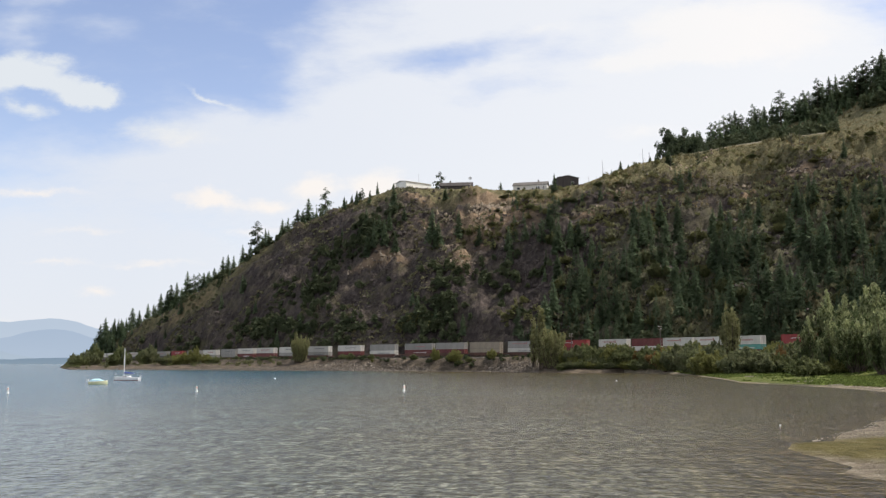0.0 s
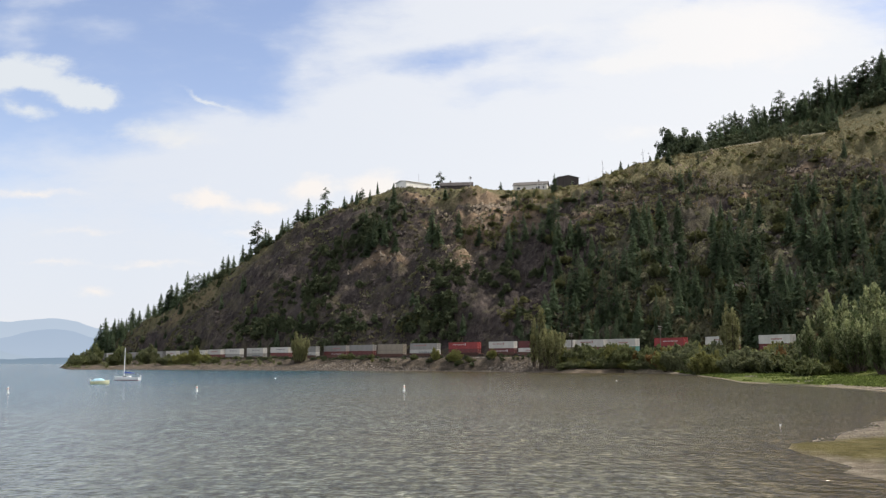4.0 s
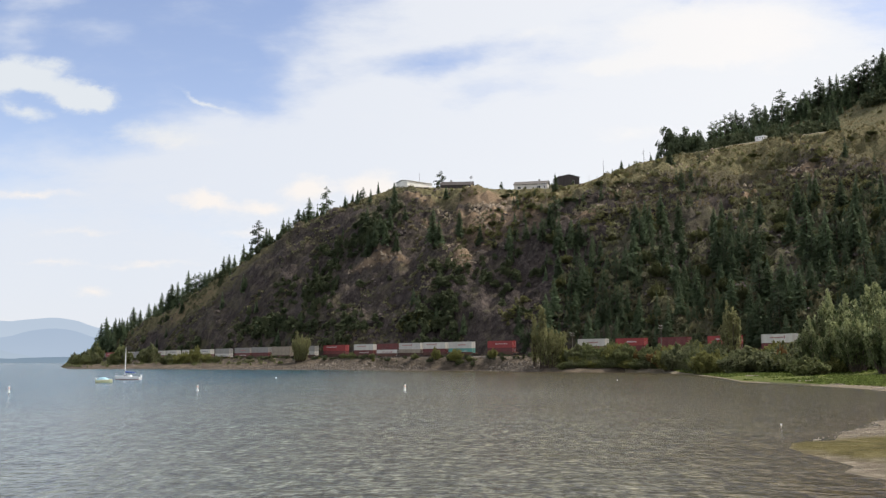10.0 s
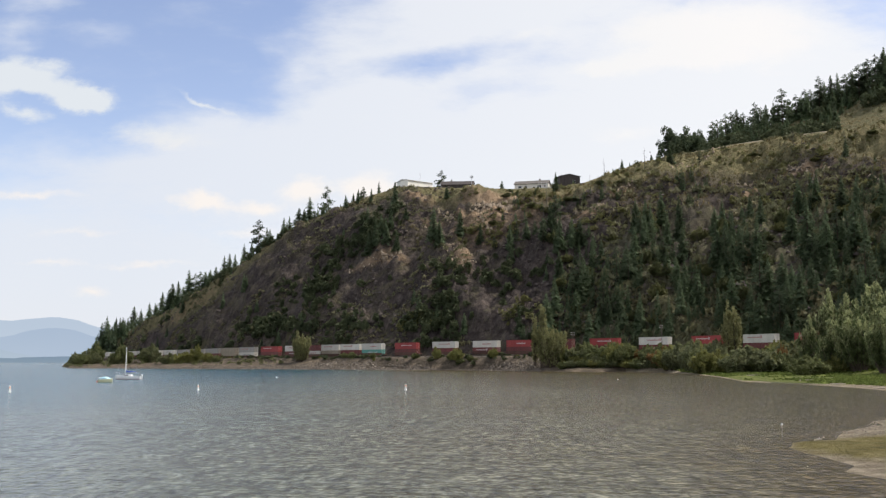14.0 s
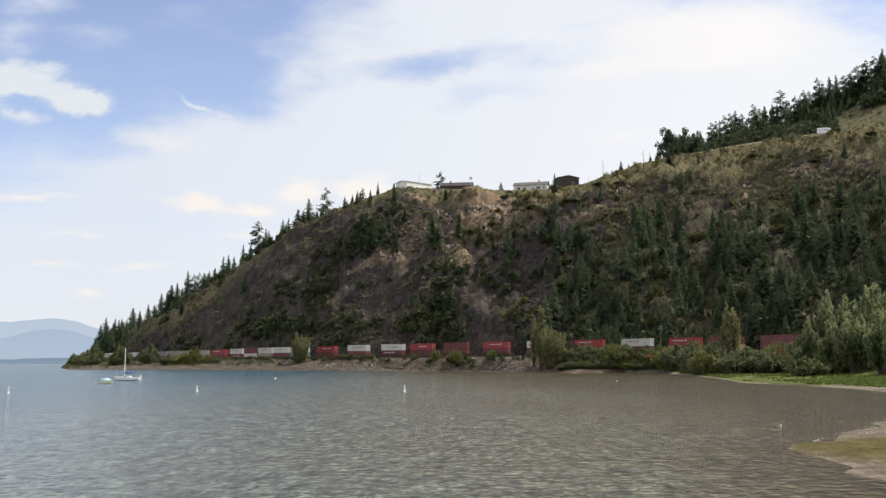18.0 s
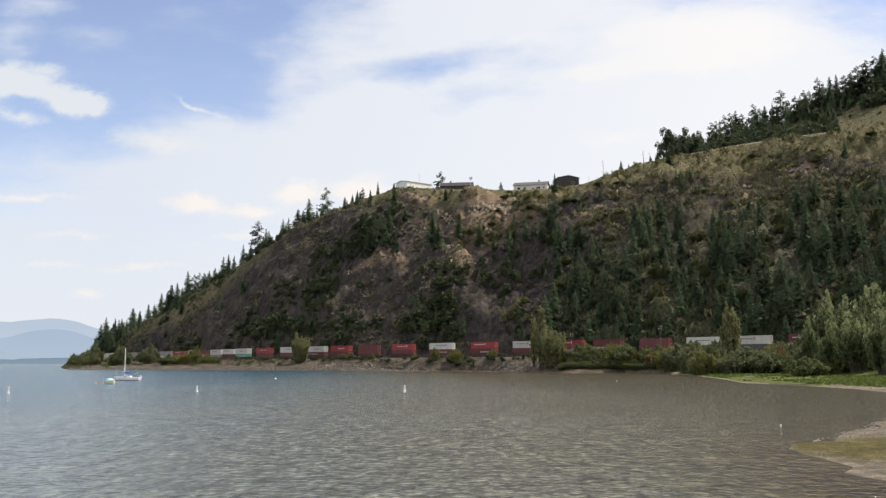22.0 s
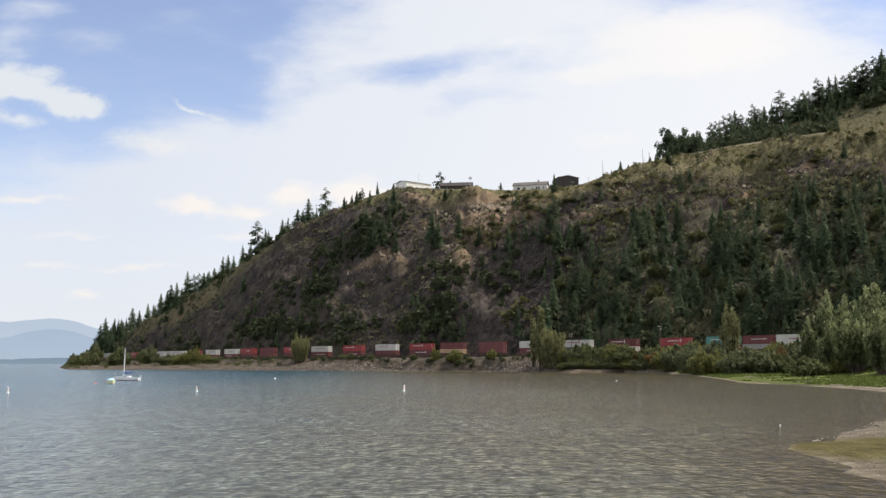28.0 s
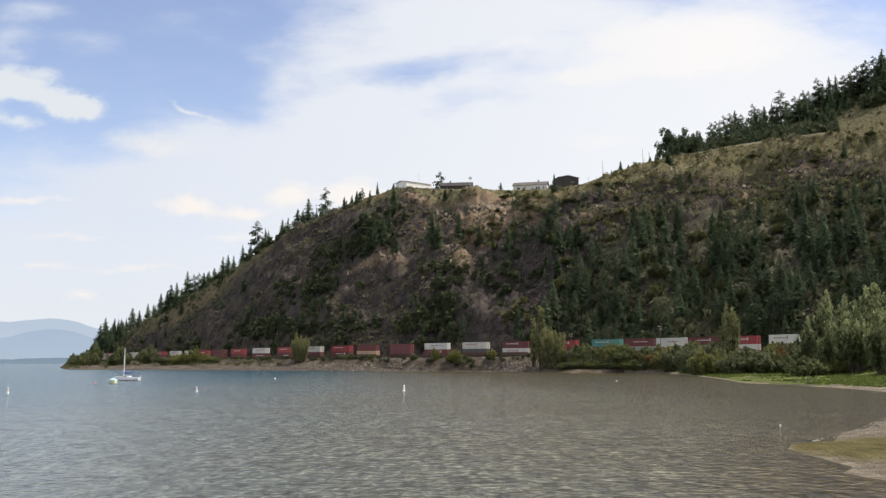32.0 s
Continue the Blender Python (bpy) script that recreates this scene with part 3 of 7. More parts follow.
# ---- lake ----
def build_lake():
    m = bpy.data.materials.new("rippled lake water")
    m.use_nodes = True
    nt = m.node_tree
    ln = nt.links.new
    b = nt.nodes["Principled BSDF"]
    b.inputs["Roughness"].default_value, b.inputs["IOR"].default_value = 0.3, 1.33
    b.inputs["Specular IOR Level"].default_value = 0.5
    co = node(nt, "ShaderNodeTexCoord")
    geo = node(nt, "ShaderNodeNewGeometry")
    # silt in the shallows of the bay, clearer and bluer out on the lake
    sp = node(nt, "ShaderNodeSeparateXYZ")
    ln(geo.outputs["Position"], sp.inputs["Vector"])
    mr = node(nt, "ShaderNodeMapRange")
    mr.inputs["From Min"].default_value, mr.inputs["From Max"].default_value = -25, 62
    nb = node(nt, "ShaderNodeTexNoise", Scale=0.02, Detail=4.0)
    ln(geo.outputs["Position"], nb.inputs["Vector"])
    ad = node(nt, "ShaderNodeMath")
    ad.operation = "MULTIPLY_ADD"
    ad.inputs[1].default_value = 50
    ln(nb.outputs["Fac"], ad.inputs[0]), ln(sp.outputs["X"], ad.inputs[2]), ln(ad.outputs["Value"], mr.inputs["Value"])
    cr = node(nt, "ShaderNodeMix")
    cr.data_type = "RGBA"
    cr.inputs["A"].default_value, cr.inputs["B"].default_value = (0.017, 0.055, 0.07, 1), (0.2, 0.174, 0.118, 1)
    ln(mr.outputs["Result"], cr.inputs["Factor"])
    # olive by the lee shore: shallows, and the bank's reflection put into the colour
    sh = node(nt, "ShaderNodeMapRange")
    sh.inputs["From Min"].default_value, sh.inputs["From Max"].default_value = 18, 56
    c2 = node(nt, "ShaderNodeMix")
    c2.data_type = "RGBA"
    c2.inputs["B"].default_value = (0.058, 0.046, 0.018, 1)
    lee = node(nt, "ShaderNodeMath")
    lee.operation = "MULTIPLY_ADD"
    lee.inputs[1].default_value = 0.09
    ln(sp.outputs["Y"], lee.inputs[0]), ln(ad.outputs["Value"], lee.inputs[2])
    ln(lee.outputs["Value"], sh.inputs["Value"]), ln(sh.outputs["Result"], c2.inputs["Factor"])
    ln(cr.outputs["Result"], c2.inputs["A"])
    # weedy bottom close to the spit
    bend = [node(nt, "ShaderNodeMath") for _ in range(2)]
    for b_, slope, at in ((bend[0], 0.21, 5.7), (bend[1], 0.6, -9.1)):
        b_.operation = "MULTIPLY_ADD"
        b_.inputs[1].default_value, b_.inputs[2].default_value = slope, at
        ln(sp.outputs["Y"], b_.inputs[0])
    line = node(nt, "ShaderNodeMath")
    line.operation = "MAXIMUM"
    ln(bend[0].outputs["Value"], line.inputs[0]), ln(bend[1].outputs["Value"], line.inputs[1])
    off = node(nt, "ShaderNodeMath")
    off.operation = "SUBTRACT"
    ln(sp.outputs["X"], off.inputs[0]), ln(line.outputs["Value"], off.inputs[1])
    bn = node(nt, "ShaderNodeTexNoise", Scale=0.25, Detail=5.0, Roughness=0.65)
    ln(geo.outputs["Position"], bn.inputs["Vector"])
    rag = node(nt, "ShaderNodeMath")
    rag.operation = "MULTIPLY_ADD"
    rag.inputs[1].default_value = 7.0
    ln(bn.outputs["Fac"], rag.inputs[0]), ln(off.outputs["Value"], rag.inputs[2])
    near_shore = node(nt, "ShaderNodeMapRange")
    near_shore.inputs["From Min"].default_value, near_shore.inputs["From Max"].default_value, near_shore.inputs["To Max"].default_value = -2.5, 3.5, 0.9
    ln(rag.outputs["Value"], near_shore.inputs["Value"])
    c3 = node(nt, "ShaderNodeMix")
    c3.data_type = "RGBA"
    c3.inputs["B"].default_value = (0.066, 0.049, 0.024, 1)
    ln(near_shore.outputs["Result"], c3.inputs["Factor"]), ln(c2.outputs["Result"], c3.inputs["A"])
    # wavelets' light and dark put into the colour: small near by, longer gusts beyond
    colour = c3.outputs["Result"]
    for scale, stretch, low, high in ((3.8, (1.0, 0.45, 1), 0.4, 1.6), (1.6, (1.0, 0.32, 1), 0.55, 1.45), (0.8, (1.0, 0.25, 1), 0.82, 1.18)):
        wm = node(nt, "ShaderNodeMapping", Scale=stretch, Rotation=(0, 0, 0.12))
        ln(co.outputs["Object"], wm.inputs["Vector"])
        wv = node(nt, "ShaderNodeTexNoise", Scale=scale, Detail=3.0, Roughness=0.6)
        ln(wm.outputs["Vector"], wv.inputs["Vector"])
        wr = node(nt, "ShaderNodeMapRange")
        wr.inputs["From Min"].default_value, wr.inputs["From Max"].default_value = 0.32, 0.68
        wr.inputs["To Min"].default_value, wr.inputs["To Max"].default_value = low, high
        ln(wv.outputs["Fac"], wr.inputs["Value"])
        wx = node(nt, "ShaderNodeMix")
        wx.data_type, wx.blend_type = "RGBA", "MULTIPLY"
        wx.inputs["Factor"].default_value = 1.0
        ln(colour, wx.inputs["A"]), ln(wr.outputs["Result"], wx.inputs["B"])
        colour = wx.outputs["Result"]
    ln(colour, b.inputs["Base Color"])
    height = None
    for scale, stretch, amount, turn in ((1.7, (0.95, 1.0, 1), 0.85, 0.45), (4.6, (0.9, 1.0, 1), 0.3, -0.3), (0.45, (0.8, 1.1, 1), 0.55, 0.6), (0.07, (0.6, 1, 1), 0.9, 0.2)):
        ma = node(nt, "ShaderNodeMapping", Scale=stretch, Rotation=(0, 0, turn))
        ln(co.outputs["Object"], ma.inputs["Vector"])
        n = node(nt, "ShaderNodeTexNoise", Scale=scale, Detail=2.0, Roughness=0.5)
        ln(ma.outputs["Vector"], n.inputs["Vector"])
        k = node(nt, "ShaderNodeMath")
        k.operation = "MULTIPLY_ADD"
        k.inputs[1].default_value = amount
        ln(n.outputs["Fac"], k.inputs[0])
        if height:
            ln(height, k.inputs[2])
        else:
            k.inputs[2].default_value = 0
        height = k.outputs["Value"]
    bp = node(nt, "ShaderNodeBump", Strength=1.0, Distance=0.4)
    # the sheltered east side lies calm
    calm = node(nt, "ShaderNodeMapRange")
    calm.inputs["From Min"].default_value, calm.inputs["From Max"].default_value = 30, 75
    calm.inputs["To Min"].default_value, calm.inputs["To Max"].default_value = 1.0, 0.95
    ln(lee.outputs["Value"], calm.inputs["Value"]), ln(calm.outputs["Result"], bp.inputs["Strength"])
    dull = node(nt, "ShaderNodeMapRange")
    dull.inputs["From Min"].default_value, dull.inputs["From Max"].default_value = 30, 75
    dull.inputs["To Min"].default_value, dull.inputs["To Max"].default_value = 0.19, 0.16
    ln(lee.outputs["Value"], dull.inputs["Value"]), ln(dull.outputs["Result"], b.inputs["Roughness"])
    ln(height, bp.inputs["Height"]), ln(bp.outputs["Normal"], b.inputs["Normal"])
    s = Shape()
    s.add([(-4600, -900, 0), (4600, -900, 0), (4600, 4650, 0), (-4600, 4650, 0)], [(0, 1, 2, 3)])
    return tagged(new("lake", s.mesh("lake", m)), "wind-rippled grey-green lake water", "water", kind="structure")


lake = build_lake()


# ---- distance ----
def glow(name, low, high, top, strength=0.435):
    """Glowing far distance: haze put into a plain colour that pales towards the water."""
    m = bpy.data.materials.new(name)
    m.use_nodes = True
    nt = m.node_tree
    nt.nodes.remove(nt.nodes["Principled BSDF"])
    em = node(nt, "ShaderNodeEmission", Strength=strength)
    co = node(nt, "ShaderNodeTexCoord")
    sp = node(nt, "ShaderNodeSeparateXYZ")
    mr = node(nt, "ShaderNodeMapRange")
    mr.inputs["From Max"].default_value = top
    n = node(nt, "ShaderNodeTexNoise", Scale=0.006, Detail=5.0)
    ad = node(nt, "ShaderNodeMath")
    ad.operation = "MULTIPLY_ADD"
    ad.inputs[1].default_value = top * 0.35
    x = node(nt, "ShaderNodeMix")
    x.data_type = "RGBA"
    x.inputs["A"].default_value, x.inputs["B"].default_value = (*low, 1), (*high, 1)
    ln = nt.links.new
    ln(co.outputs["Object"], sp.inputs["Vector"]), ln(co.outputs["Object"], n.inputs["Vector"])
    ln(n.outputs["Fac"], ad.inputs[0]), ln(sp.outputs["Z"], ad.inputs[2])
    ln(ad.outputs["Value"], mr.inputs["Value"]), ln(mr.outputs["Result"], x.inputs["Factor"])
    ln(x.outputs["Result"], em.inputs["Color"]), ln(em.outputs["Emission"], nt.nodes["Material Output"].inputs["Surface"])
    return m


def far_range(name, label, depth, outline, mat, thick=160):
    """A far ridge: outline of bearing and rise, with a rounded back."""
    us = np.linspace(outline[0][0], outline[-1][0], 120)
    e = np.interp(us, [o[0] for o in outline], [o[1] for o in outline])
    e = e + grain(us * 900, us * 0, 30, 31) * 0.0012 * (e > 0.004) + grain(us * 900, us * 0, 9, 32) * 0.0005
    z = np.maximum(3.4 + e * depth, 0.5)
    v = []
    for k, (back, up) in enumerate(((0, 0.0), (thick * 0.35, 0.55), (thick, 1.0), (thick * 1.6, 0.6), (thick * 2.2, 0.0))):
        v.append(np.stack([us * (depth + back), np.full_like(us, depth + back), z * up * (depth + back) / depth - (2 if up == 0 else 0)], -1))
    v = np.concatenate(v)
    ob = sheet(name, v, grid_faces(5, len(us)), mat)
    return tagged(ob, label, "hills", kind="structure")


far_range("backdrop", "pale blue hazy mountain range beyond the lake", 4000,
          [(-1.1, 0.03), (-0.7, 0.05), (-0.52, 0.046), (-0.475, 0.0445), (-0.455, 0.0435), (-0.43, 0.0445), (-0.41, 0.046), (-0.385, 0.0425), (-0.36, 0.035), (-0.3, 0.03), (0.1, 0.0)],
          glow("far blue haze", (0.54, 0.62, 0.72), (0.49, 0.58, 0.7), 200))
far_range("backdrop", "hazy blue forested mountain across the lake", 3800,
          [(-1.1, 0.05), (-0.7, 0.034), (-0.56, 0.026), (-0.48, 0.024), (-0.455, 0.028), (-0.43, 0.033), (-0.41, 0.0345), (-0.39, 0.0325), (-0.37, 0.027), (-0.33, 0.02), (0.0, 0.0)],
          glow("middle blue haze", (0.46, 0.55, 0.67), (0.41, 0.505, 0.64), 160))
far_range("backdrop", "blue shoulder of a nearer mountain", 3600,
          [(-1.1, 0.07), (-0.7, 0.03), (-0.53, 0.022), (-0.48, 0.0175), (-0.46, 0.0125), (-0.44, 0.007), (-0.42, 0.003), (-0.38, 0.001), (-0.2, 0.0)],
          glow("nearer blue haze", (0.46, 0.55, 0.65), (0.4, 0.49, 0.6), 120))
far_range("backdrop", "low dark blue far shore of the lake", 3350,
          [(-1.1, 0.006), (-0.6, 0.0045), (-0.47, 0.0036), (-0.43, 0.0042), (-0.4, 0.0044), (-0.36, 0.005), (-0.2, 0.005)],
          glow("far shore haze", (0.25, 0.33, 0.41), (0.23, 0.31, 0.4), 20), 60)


# ---- moving cloud ----
# thin veil of high cloud on the sheet: x, height, half-width, half-height, weight, lean
VEIL = [(1100, 1300, 1500, 900, 1.2, 0), (1900, 900, 1500, 1000, 1.2, 0), (250, 850, 1300, 620, 1.1, 0), (-120, 1680, 700, 380, 0.95, 0), (450, 1760, 700, 220, 0.5, 0), (-440, 1250, 560, 430, 0.9, 0),
        (-1400, 960, 900, 230, 0.7, 0), (-1080, 1090, 520, 160, 0.55, 8), (-1700, 600, 1600, 430, 1.0, 0), (-1500, 240, 2300, 360, 1.2, 0), (-600, 880, 900, 340, 0.9, 0),
        (-150, 1440, 360, 80, -0.55, -8), (170, 1520, 330, 80, -0.4, -14), (-2110, 1610, 220, 130, 0.5, 0), (-1990, 1750, 300, 70, 0.5, 0), (-1690, 1600, 330, 100, 0.28, 6), (-720, 1400, 160, 260, 0.3, -20), (850, 1290, 520, 130, -0.45, -10), (250, 1270, 520, 110, -0.3, -6), (1500, 1180, 500, 120, -0.3, -10)]
# heaped cloud and wisps in front of it
HEAPS = [(-1990, 1395, 260, 115, 1.25, 4), (-2170, 1340, 270, 130, 1.2, 0), (-1790, 1295, 240, 85, 1.15, 10), (-1690, 1250, 190, 75, 1.1, -4), (-2020, 1190, 180, 50, 0.9, 0), (-1130, 1235, 230, 26, 0.75, 27),
         (-1400, 1095, 330, 75, 0.68, 0), (-1240, 1050, 300, 60, 0.6, 0), (-1130, 768, 180, 62, 1.2, 18), (-870, 735, 160, 55, 1.0, -6), (-642, 820, 180, 95, 1.2, 0), (-347, 851, 200, 95, 1.2, 0), (-190, 790, 170, 70, 0.9, 0),
         (1100, 1600, 380, 170, 1.2, 0), (930, 1440, 290, 80, 1.1, -12), (740, 1420, 170, 52, 0.9, 0), (1500, 1600, 520, 230, 1.2, 0), (1240, 1480, 300, 110, 1.0, 0), (450, 1590, 190, 42, 0.65, -8), (900, 1100, 300, 70, 0.6, 0),
         (-1960, 800, 320, 34, 0.65, 0), (-1700, 620, 300, 30, 0.55, -4), (-1420, 460, 320, 32, 0.6, 0), (-1650, 330, 170, 45, 0.65, 0), (-1850, 470, 260, 28, 0.55, 0), (-900, 600, 300, 50, 0.6, 0)]


def build_clouds():
    m = bpy.data.materials.new("drifting cloud")
    m.use_nodes = True
    nt = m.node_tree
    ln = nt.links.new
    nt.nodes.remove(nt.nodes["Principled BSDF"])
    co = node(nt, "ShaderNodeTexCoord")

    def noise(scale, stretch, lean, detail=8.0, rough=0.6):
        ma = node(nt, "ShaderNodeMapping", Scale=tuple(0.001 * k for k in stretch), Rotation=(0, lean, 0))
        ln(co.outputs["Object"], ma.inputs["Vector"])
        n = node(nt, "ShaderNodeTexNoise", Scale=scale, Detail=detail, Roughness=rough)
        ln(ma.outputs["Vector"], n.inputs["Vector"])
        return n

    def warped(n, amount):
        """The place, shifted by noise, so that edges are ragged."""
        sub = node(nt, "ShaderNodeVectorMath")
        sub.operation = "SUBTRACT"
        sub.inputs[1].default_value = (0.5, 0.5, 0.5)
        ln(n.outputs["Color"], sub.inputs[0])
        sc = node(nt, "ShaderNodeVectorMath")
        sc.operation = "MULTIPLY"
        sc.inputs[1].default_value = amount
        ln(sub.outputs["Vector"], sc.inputs[0])
        w = node(nt, "ShaderNodeVectorMath")
        ln(co.outputs["Object"], w.inputs[0]), ln(sc.outputs["Vector"], w.inputs[1])
        return w.outputs["Vector"]

    def cover(patches, where, fine, share, low, high, most):
        """Summed soft patches and fine noise, as how much of the sky is covered."""
        k = node(nt, "ShaderNodeMath")
        k.operation = "MULTIPLY"
        k.inputs[1].default_value = share
        ln(fine.outputs["Fac"], k.inputs[0])
        total = k.outputs["Value"]
        for x, z, rx, rz, weight, lean in patches:
            mp_ = node(nt, "ShaderNodeMapping", Location=(x, 0, z), Rotation=(0, radians(lean), 0), Scale=(rx, 1e6, rz))
            mp_.vector_type = "TEXTURE"
            ln(where, mp_.inputs["Vector"])
            g = node(nt, "ShaderNodeTexGradient")
            g.gradient_type = "SPHERICAL"
            ln(mp_.outputs["Vector"], g.inputs["Vector"])
            k = node(nt, "ShaderNodeMath")
            k.operation = "MULTIPLY_ADD"
            k.inputs[1].default_value = weight
            ln(g.outputs["Fac"], k.inputs[0]), ln(total, k.inputs[2])
            total = k.outputs["Value"]
        mr = node(nt, "ShaderNodeMapRange")
        mr.interpolation_type = "SMOOTHSTEP"
        mr.inputs["From Min"].default_value, mr.inputs["From Max"].default_value, mr.inputs["To Max"].default_value = low, high, most
        ln(total, mr.inputs["Value"])
        return mr.outputs["Result"]

    def ranged(value, a, b, c=0.0, d=1.0):
        mr = node(nt, "ShaderNodeMapRange")
        mr.inputs["From Min"].default_value, mr.inputs["From Max"].default_value, mr.inputs["To Min"].default_value, mr.inputs["To Max"].default_value = a, b, c, d
        ln(value, mr.inputs["Value"])
        return mr.outputs["Result"]

    def times(a, b):
        k = node(nt, "ShaderNodeMath")
        k.operation = "MULTIPLY"
        ln(a, k.inputs[0]), ln(b, k.inputs[1])
        return k.outputs["Value"]

    def tint(a, b, factor):
        x = node(nt, "ShaderNodeMix")
        x.data_type = "RGBA"
        for side, c in (("A", a), ("B", b)):
            if isinstance(c, tuple):
                x.inputs[side].default_value = (*c, 1)
            else:
                ln(c, x.inputs[side])
        ln(factor, x.inputs["Factor"])
        return x.outputs["Result"]

    veil = cover(VEIL, warped(noise(1.6, (1, 1, 1.8), 0.2, 6.0, 0.55), (520, 0, 260)), noise(2.4, (1, 1, 3.0), 0.35, 9.0, 0.62), 0.9, 0.42, 1.35, 0.93)
    heap = cover(HEAPS, warped(noise(3.6, (1, 1, 1.5), 0.1, 9.0, 0.62), (300, 0, 170)), noise(4.5, (1, 1, 2.4), 0.25, 9.0, 0.66), 1.1, 0.6, 1.48, 0.94)
    # both thin out to nothing at the sheet's edge
    sp = node(nt, "ShaderNodeSeparateXYZ")
    ln(co.outputs["Object"], sp.inputs["Vector"])
    ab = node(nt, "ShaderNodeMath")
    ab.operation = "ABSOLUTE"
    ln(sp.outputs["X"], ab.inputs[0])
    edge = times(ranged(ab.outputs["Value"], 2500, 3700, 1, 0), ranged(sp.outputs["Z"], 1950, 2600, 1, 0))
    # whiter towards the sun; the low heaps are cream
    east = ranged(sp.outputs["X"], -1500, 1500)
    veil_colour = tint((0.338, 0.355, 0.388), (0.405, 0.408, 0.416), east)
    heap_colour = tint(tint((0.425, 0.396, 0.372), (0.345, 0.362, 0.378), ranged(sp.outputs["Z"], 850, 1150)), (0.425, 0.415, 0.412), east)
    tr = node(nt, "ShaderNodeBsdfTransparent")
    shader = tr.outputs["BSDF"]
    for amount, colour in ((veil, veil_colour), (heap, heap_colour)):
        em = node(nt, "ShaderNodeEmission", Strength=1.0)
        ln(colour, em.inputs["Color"])
        mix = node(nt, "ShaderNodeMixShader")
        ln(times(edge, amount), mix.inputs["Fac"]), ln(shader, mix.inputs[1]), ln(em.outputs["Emission"], mix.inputs[2])
        shader = mix.outputs["Shader"]
    ln(shader, nt.nodes["Material Output"].inputs["Surface"])
    s = Shape()
    s.add([(-3800, 0, -150), (3800, 0, -150), (3800, 0, 2700), (-3800, 0, 2700)], [(0, 1, 2, 3)])
    ob = new("backdrop", s.mesh("backdrop", m))
    ob.matrix_basis = pose(42, 4400, 0)
    return tagged(ob, "bright broken white cloud drifting over pale blue sky", "sky", kind="structure")


clouds = build_clouds()


# ---- railway ----
def sweep(name, offsets, mat, parent=None, step_m=4.0, s0=-225, s1=890):
    """A strip of that cross-section (sideways, up) along the railway."""
    ss = np.arange(s0, s1, step_m)
    v = []
    for s in ss:
        for o, z in offsets:
            x, y, _ = on_track(s, o)
            v.append((x, y, rail_z(s) + z))
    f = grid_faces(len(ss), len(offsets))
    ob = sheet(name, np.array(v), f, mat, smooth=False)
    ob.parent = parent
    return ob


railway = tagged(sweep("railway", [(-3.6, -0.95), (-2.2, -0.36), (2.2, -0.36), (3.6, -0.95)], ballast),
                 "single railway line on grey ballast below the bluff", "railway", kind="structure")
for _side in (-0.7175, 0.7175):
    tagged(sweep("rail", [(_side - 0.07, -0.17), (_side - 0.012, -0.14), (_side - 0.036, 0), (_side + 0.036, 0), (_side + 0.012, -0.14), (_side + 0.07, -0.17)], steel, railway),
           "worn steel rail")


def build_sleepers():
    s = Shape()
    one = Shape().box((0, 0, 0), (2.6, 0.23, 0.18)).mesh("sleeper", sleeper_wood)
    for i, k in enumerate(np.arange(-60, 640, 0.62)):
        x, y, h = on_track(k)
        m = pose(x, y, rail_z(k) - 0.29, 0, 0, -math.degrees(h))
        if 40 <= k < 220:
            part("sleeper", one, None, railway, at=m)
        else:
            s.box((x, y, rail_z(k) - 0.29), (2.6, 0.23, 0.18), turn=Euler((0, 0, -h)).to_matrix())
    tagged(part("sleeper_rows", s, sleeper_wood, railway), kind="stuff")


build_sleepers()

# ---- the train ----
SPEED, SLOWING = 12.9, 0.012      # metres a second, losing a little on the way
# centre along the train, length, upper and lower container
CARS = [(459.4, 15, "white dark"), (440.1, 15, "white grey"), (416, 15, "grey grey"), (392.5, 15, "white dark"), (368, 15, "grey dark"), (343.8, 15, "grey dark"),
        (320.6, 15, "red dkred"), (298, 15, "grey grey"), (277.7, 15, "white grey"), (257.1, 15, "grey grey"), (239.5, 15, "white dkred"), (221.1, 15, "white dkred"),
        (201.1, 15, "white grey"), (178.9, 15, "white grey"), (157.4, 15, "white dkred"), (136.6, 15, "grey white"), (115.7, 15, "grey dkred"), (98.5, 15, "grey dkred"),
        (80.5, 15, "brown brown"), (61.5, 15, "grey white"), (40.2, 15, "red dkred"), (20.9, 12.2, "white dkred"), (6.5, 12.2, "dkred white"), (-6.8, 12.2, "white brown")]
REAR_CARS = [(-20.4, 12.2, "white dkred"), (-34.3, 12.2, "white teal"), (-54.5, 12.2, "red dkred"), (-75.7, 12.2, "white dkred"), (-97.1, 12.2, "white dkred"), (-113.9, 12.2, "red dkred"),
        (-132.1, 12.2, "dkred dkred"), (-152.7, 12.2, "red dkred"), (-174.2, 12.2, "white dkred"), (-196.3, 12.2, "red dkred"), (-217.2, 12.2, "white dkred"), (-237.3, 12.2, "red dkred"),
        (-254.2, 12.2, "dkred tan"), (-274.5, 12.2, "maroon maroon"), (-294.4, 12.2, "white dkred"), (-314.8, 12.2, "white dark"), (-335, 12.2, "dkred white"), (-357, 12.2, "red dkred"),
        (-376.5, 12.2, "teal dkred"), (-391, 12.2, "dkred grey"), (-404.4, 12.2, "white white"), (-417.8, 12.2, "dkred teal"), (-432.8, 12.2, "red white"), (-450.3, 12.2, "white dkred"),
        (-469, 12.2, "red dkred"), (-489, 12.2, "white dkred")]
HIGH, WIDE = 2.6, 2.44
FLOOR = 0.42     # the well's floor above the rail
_cache = {}
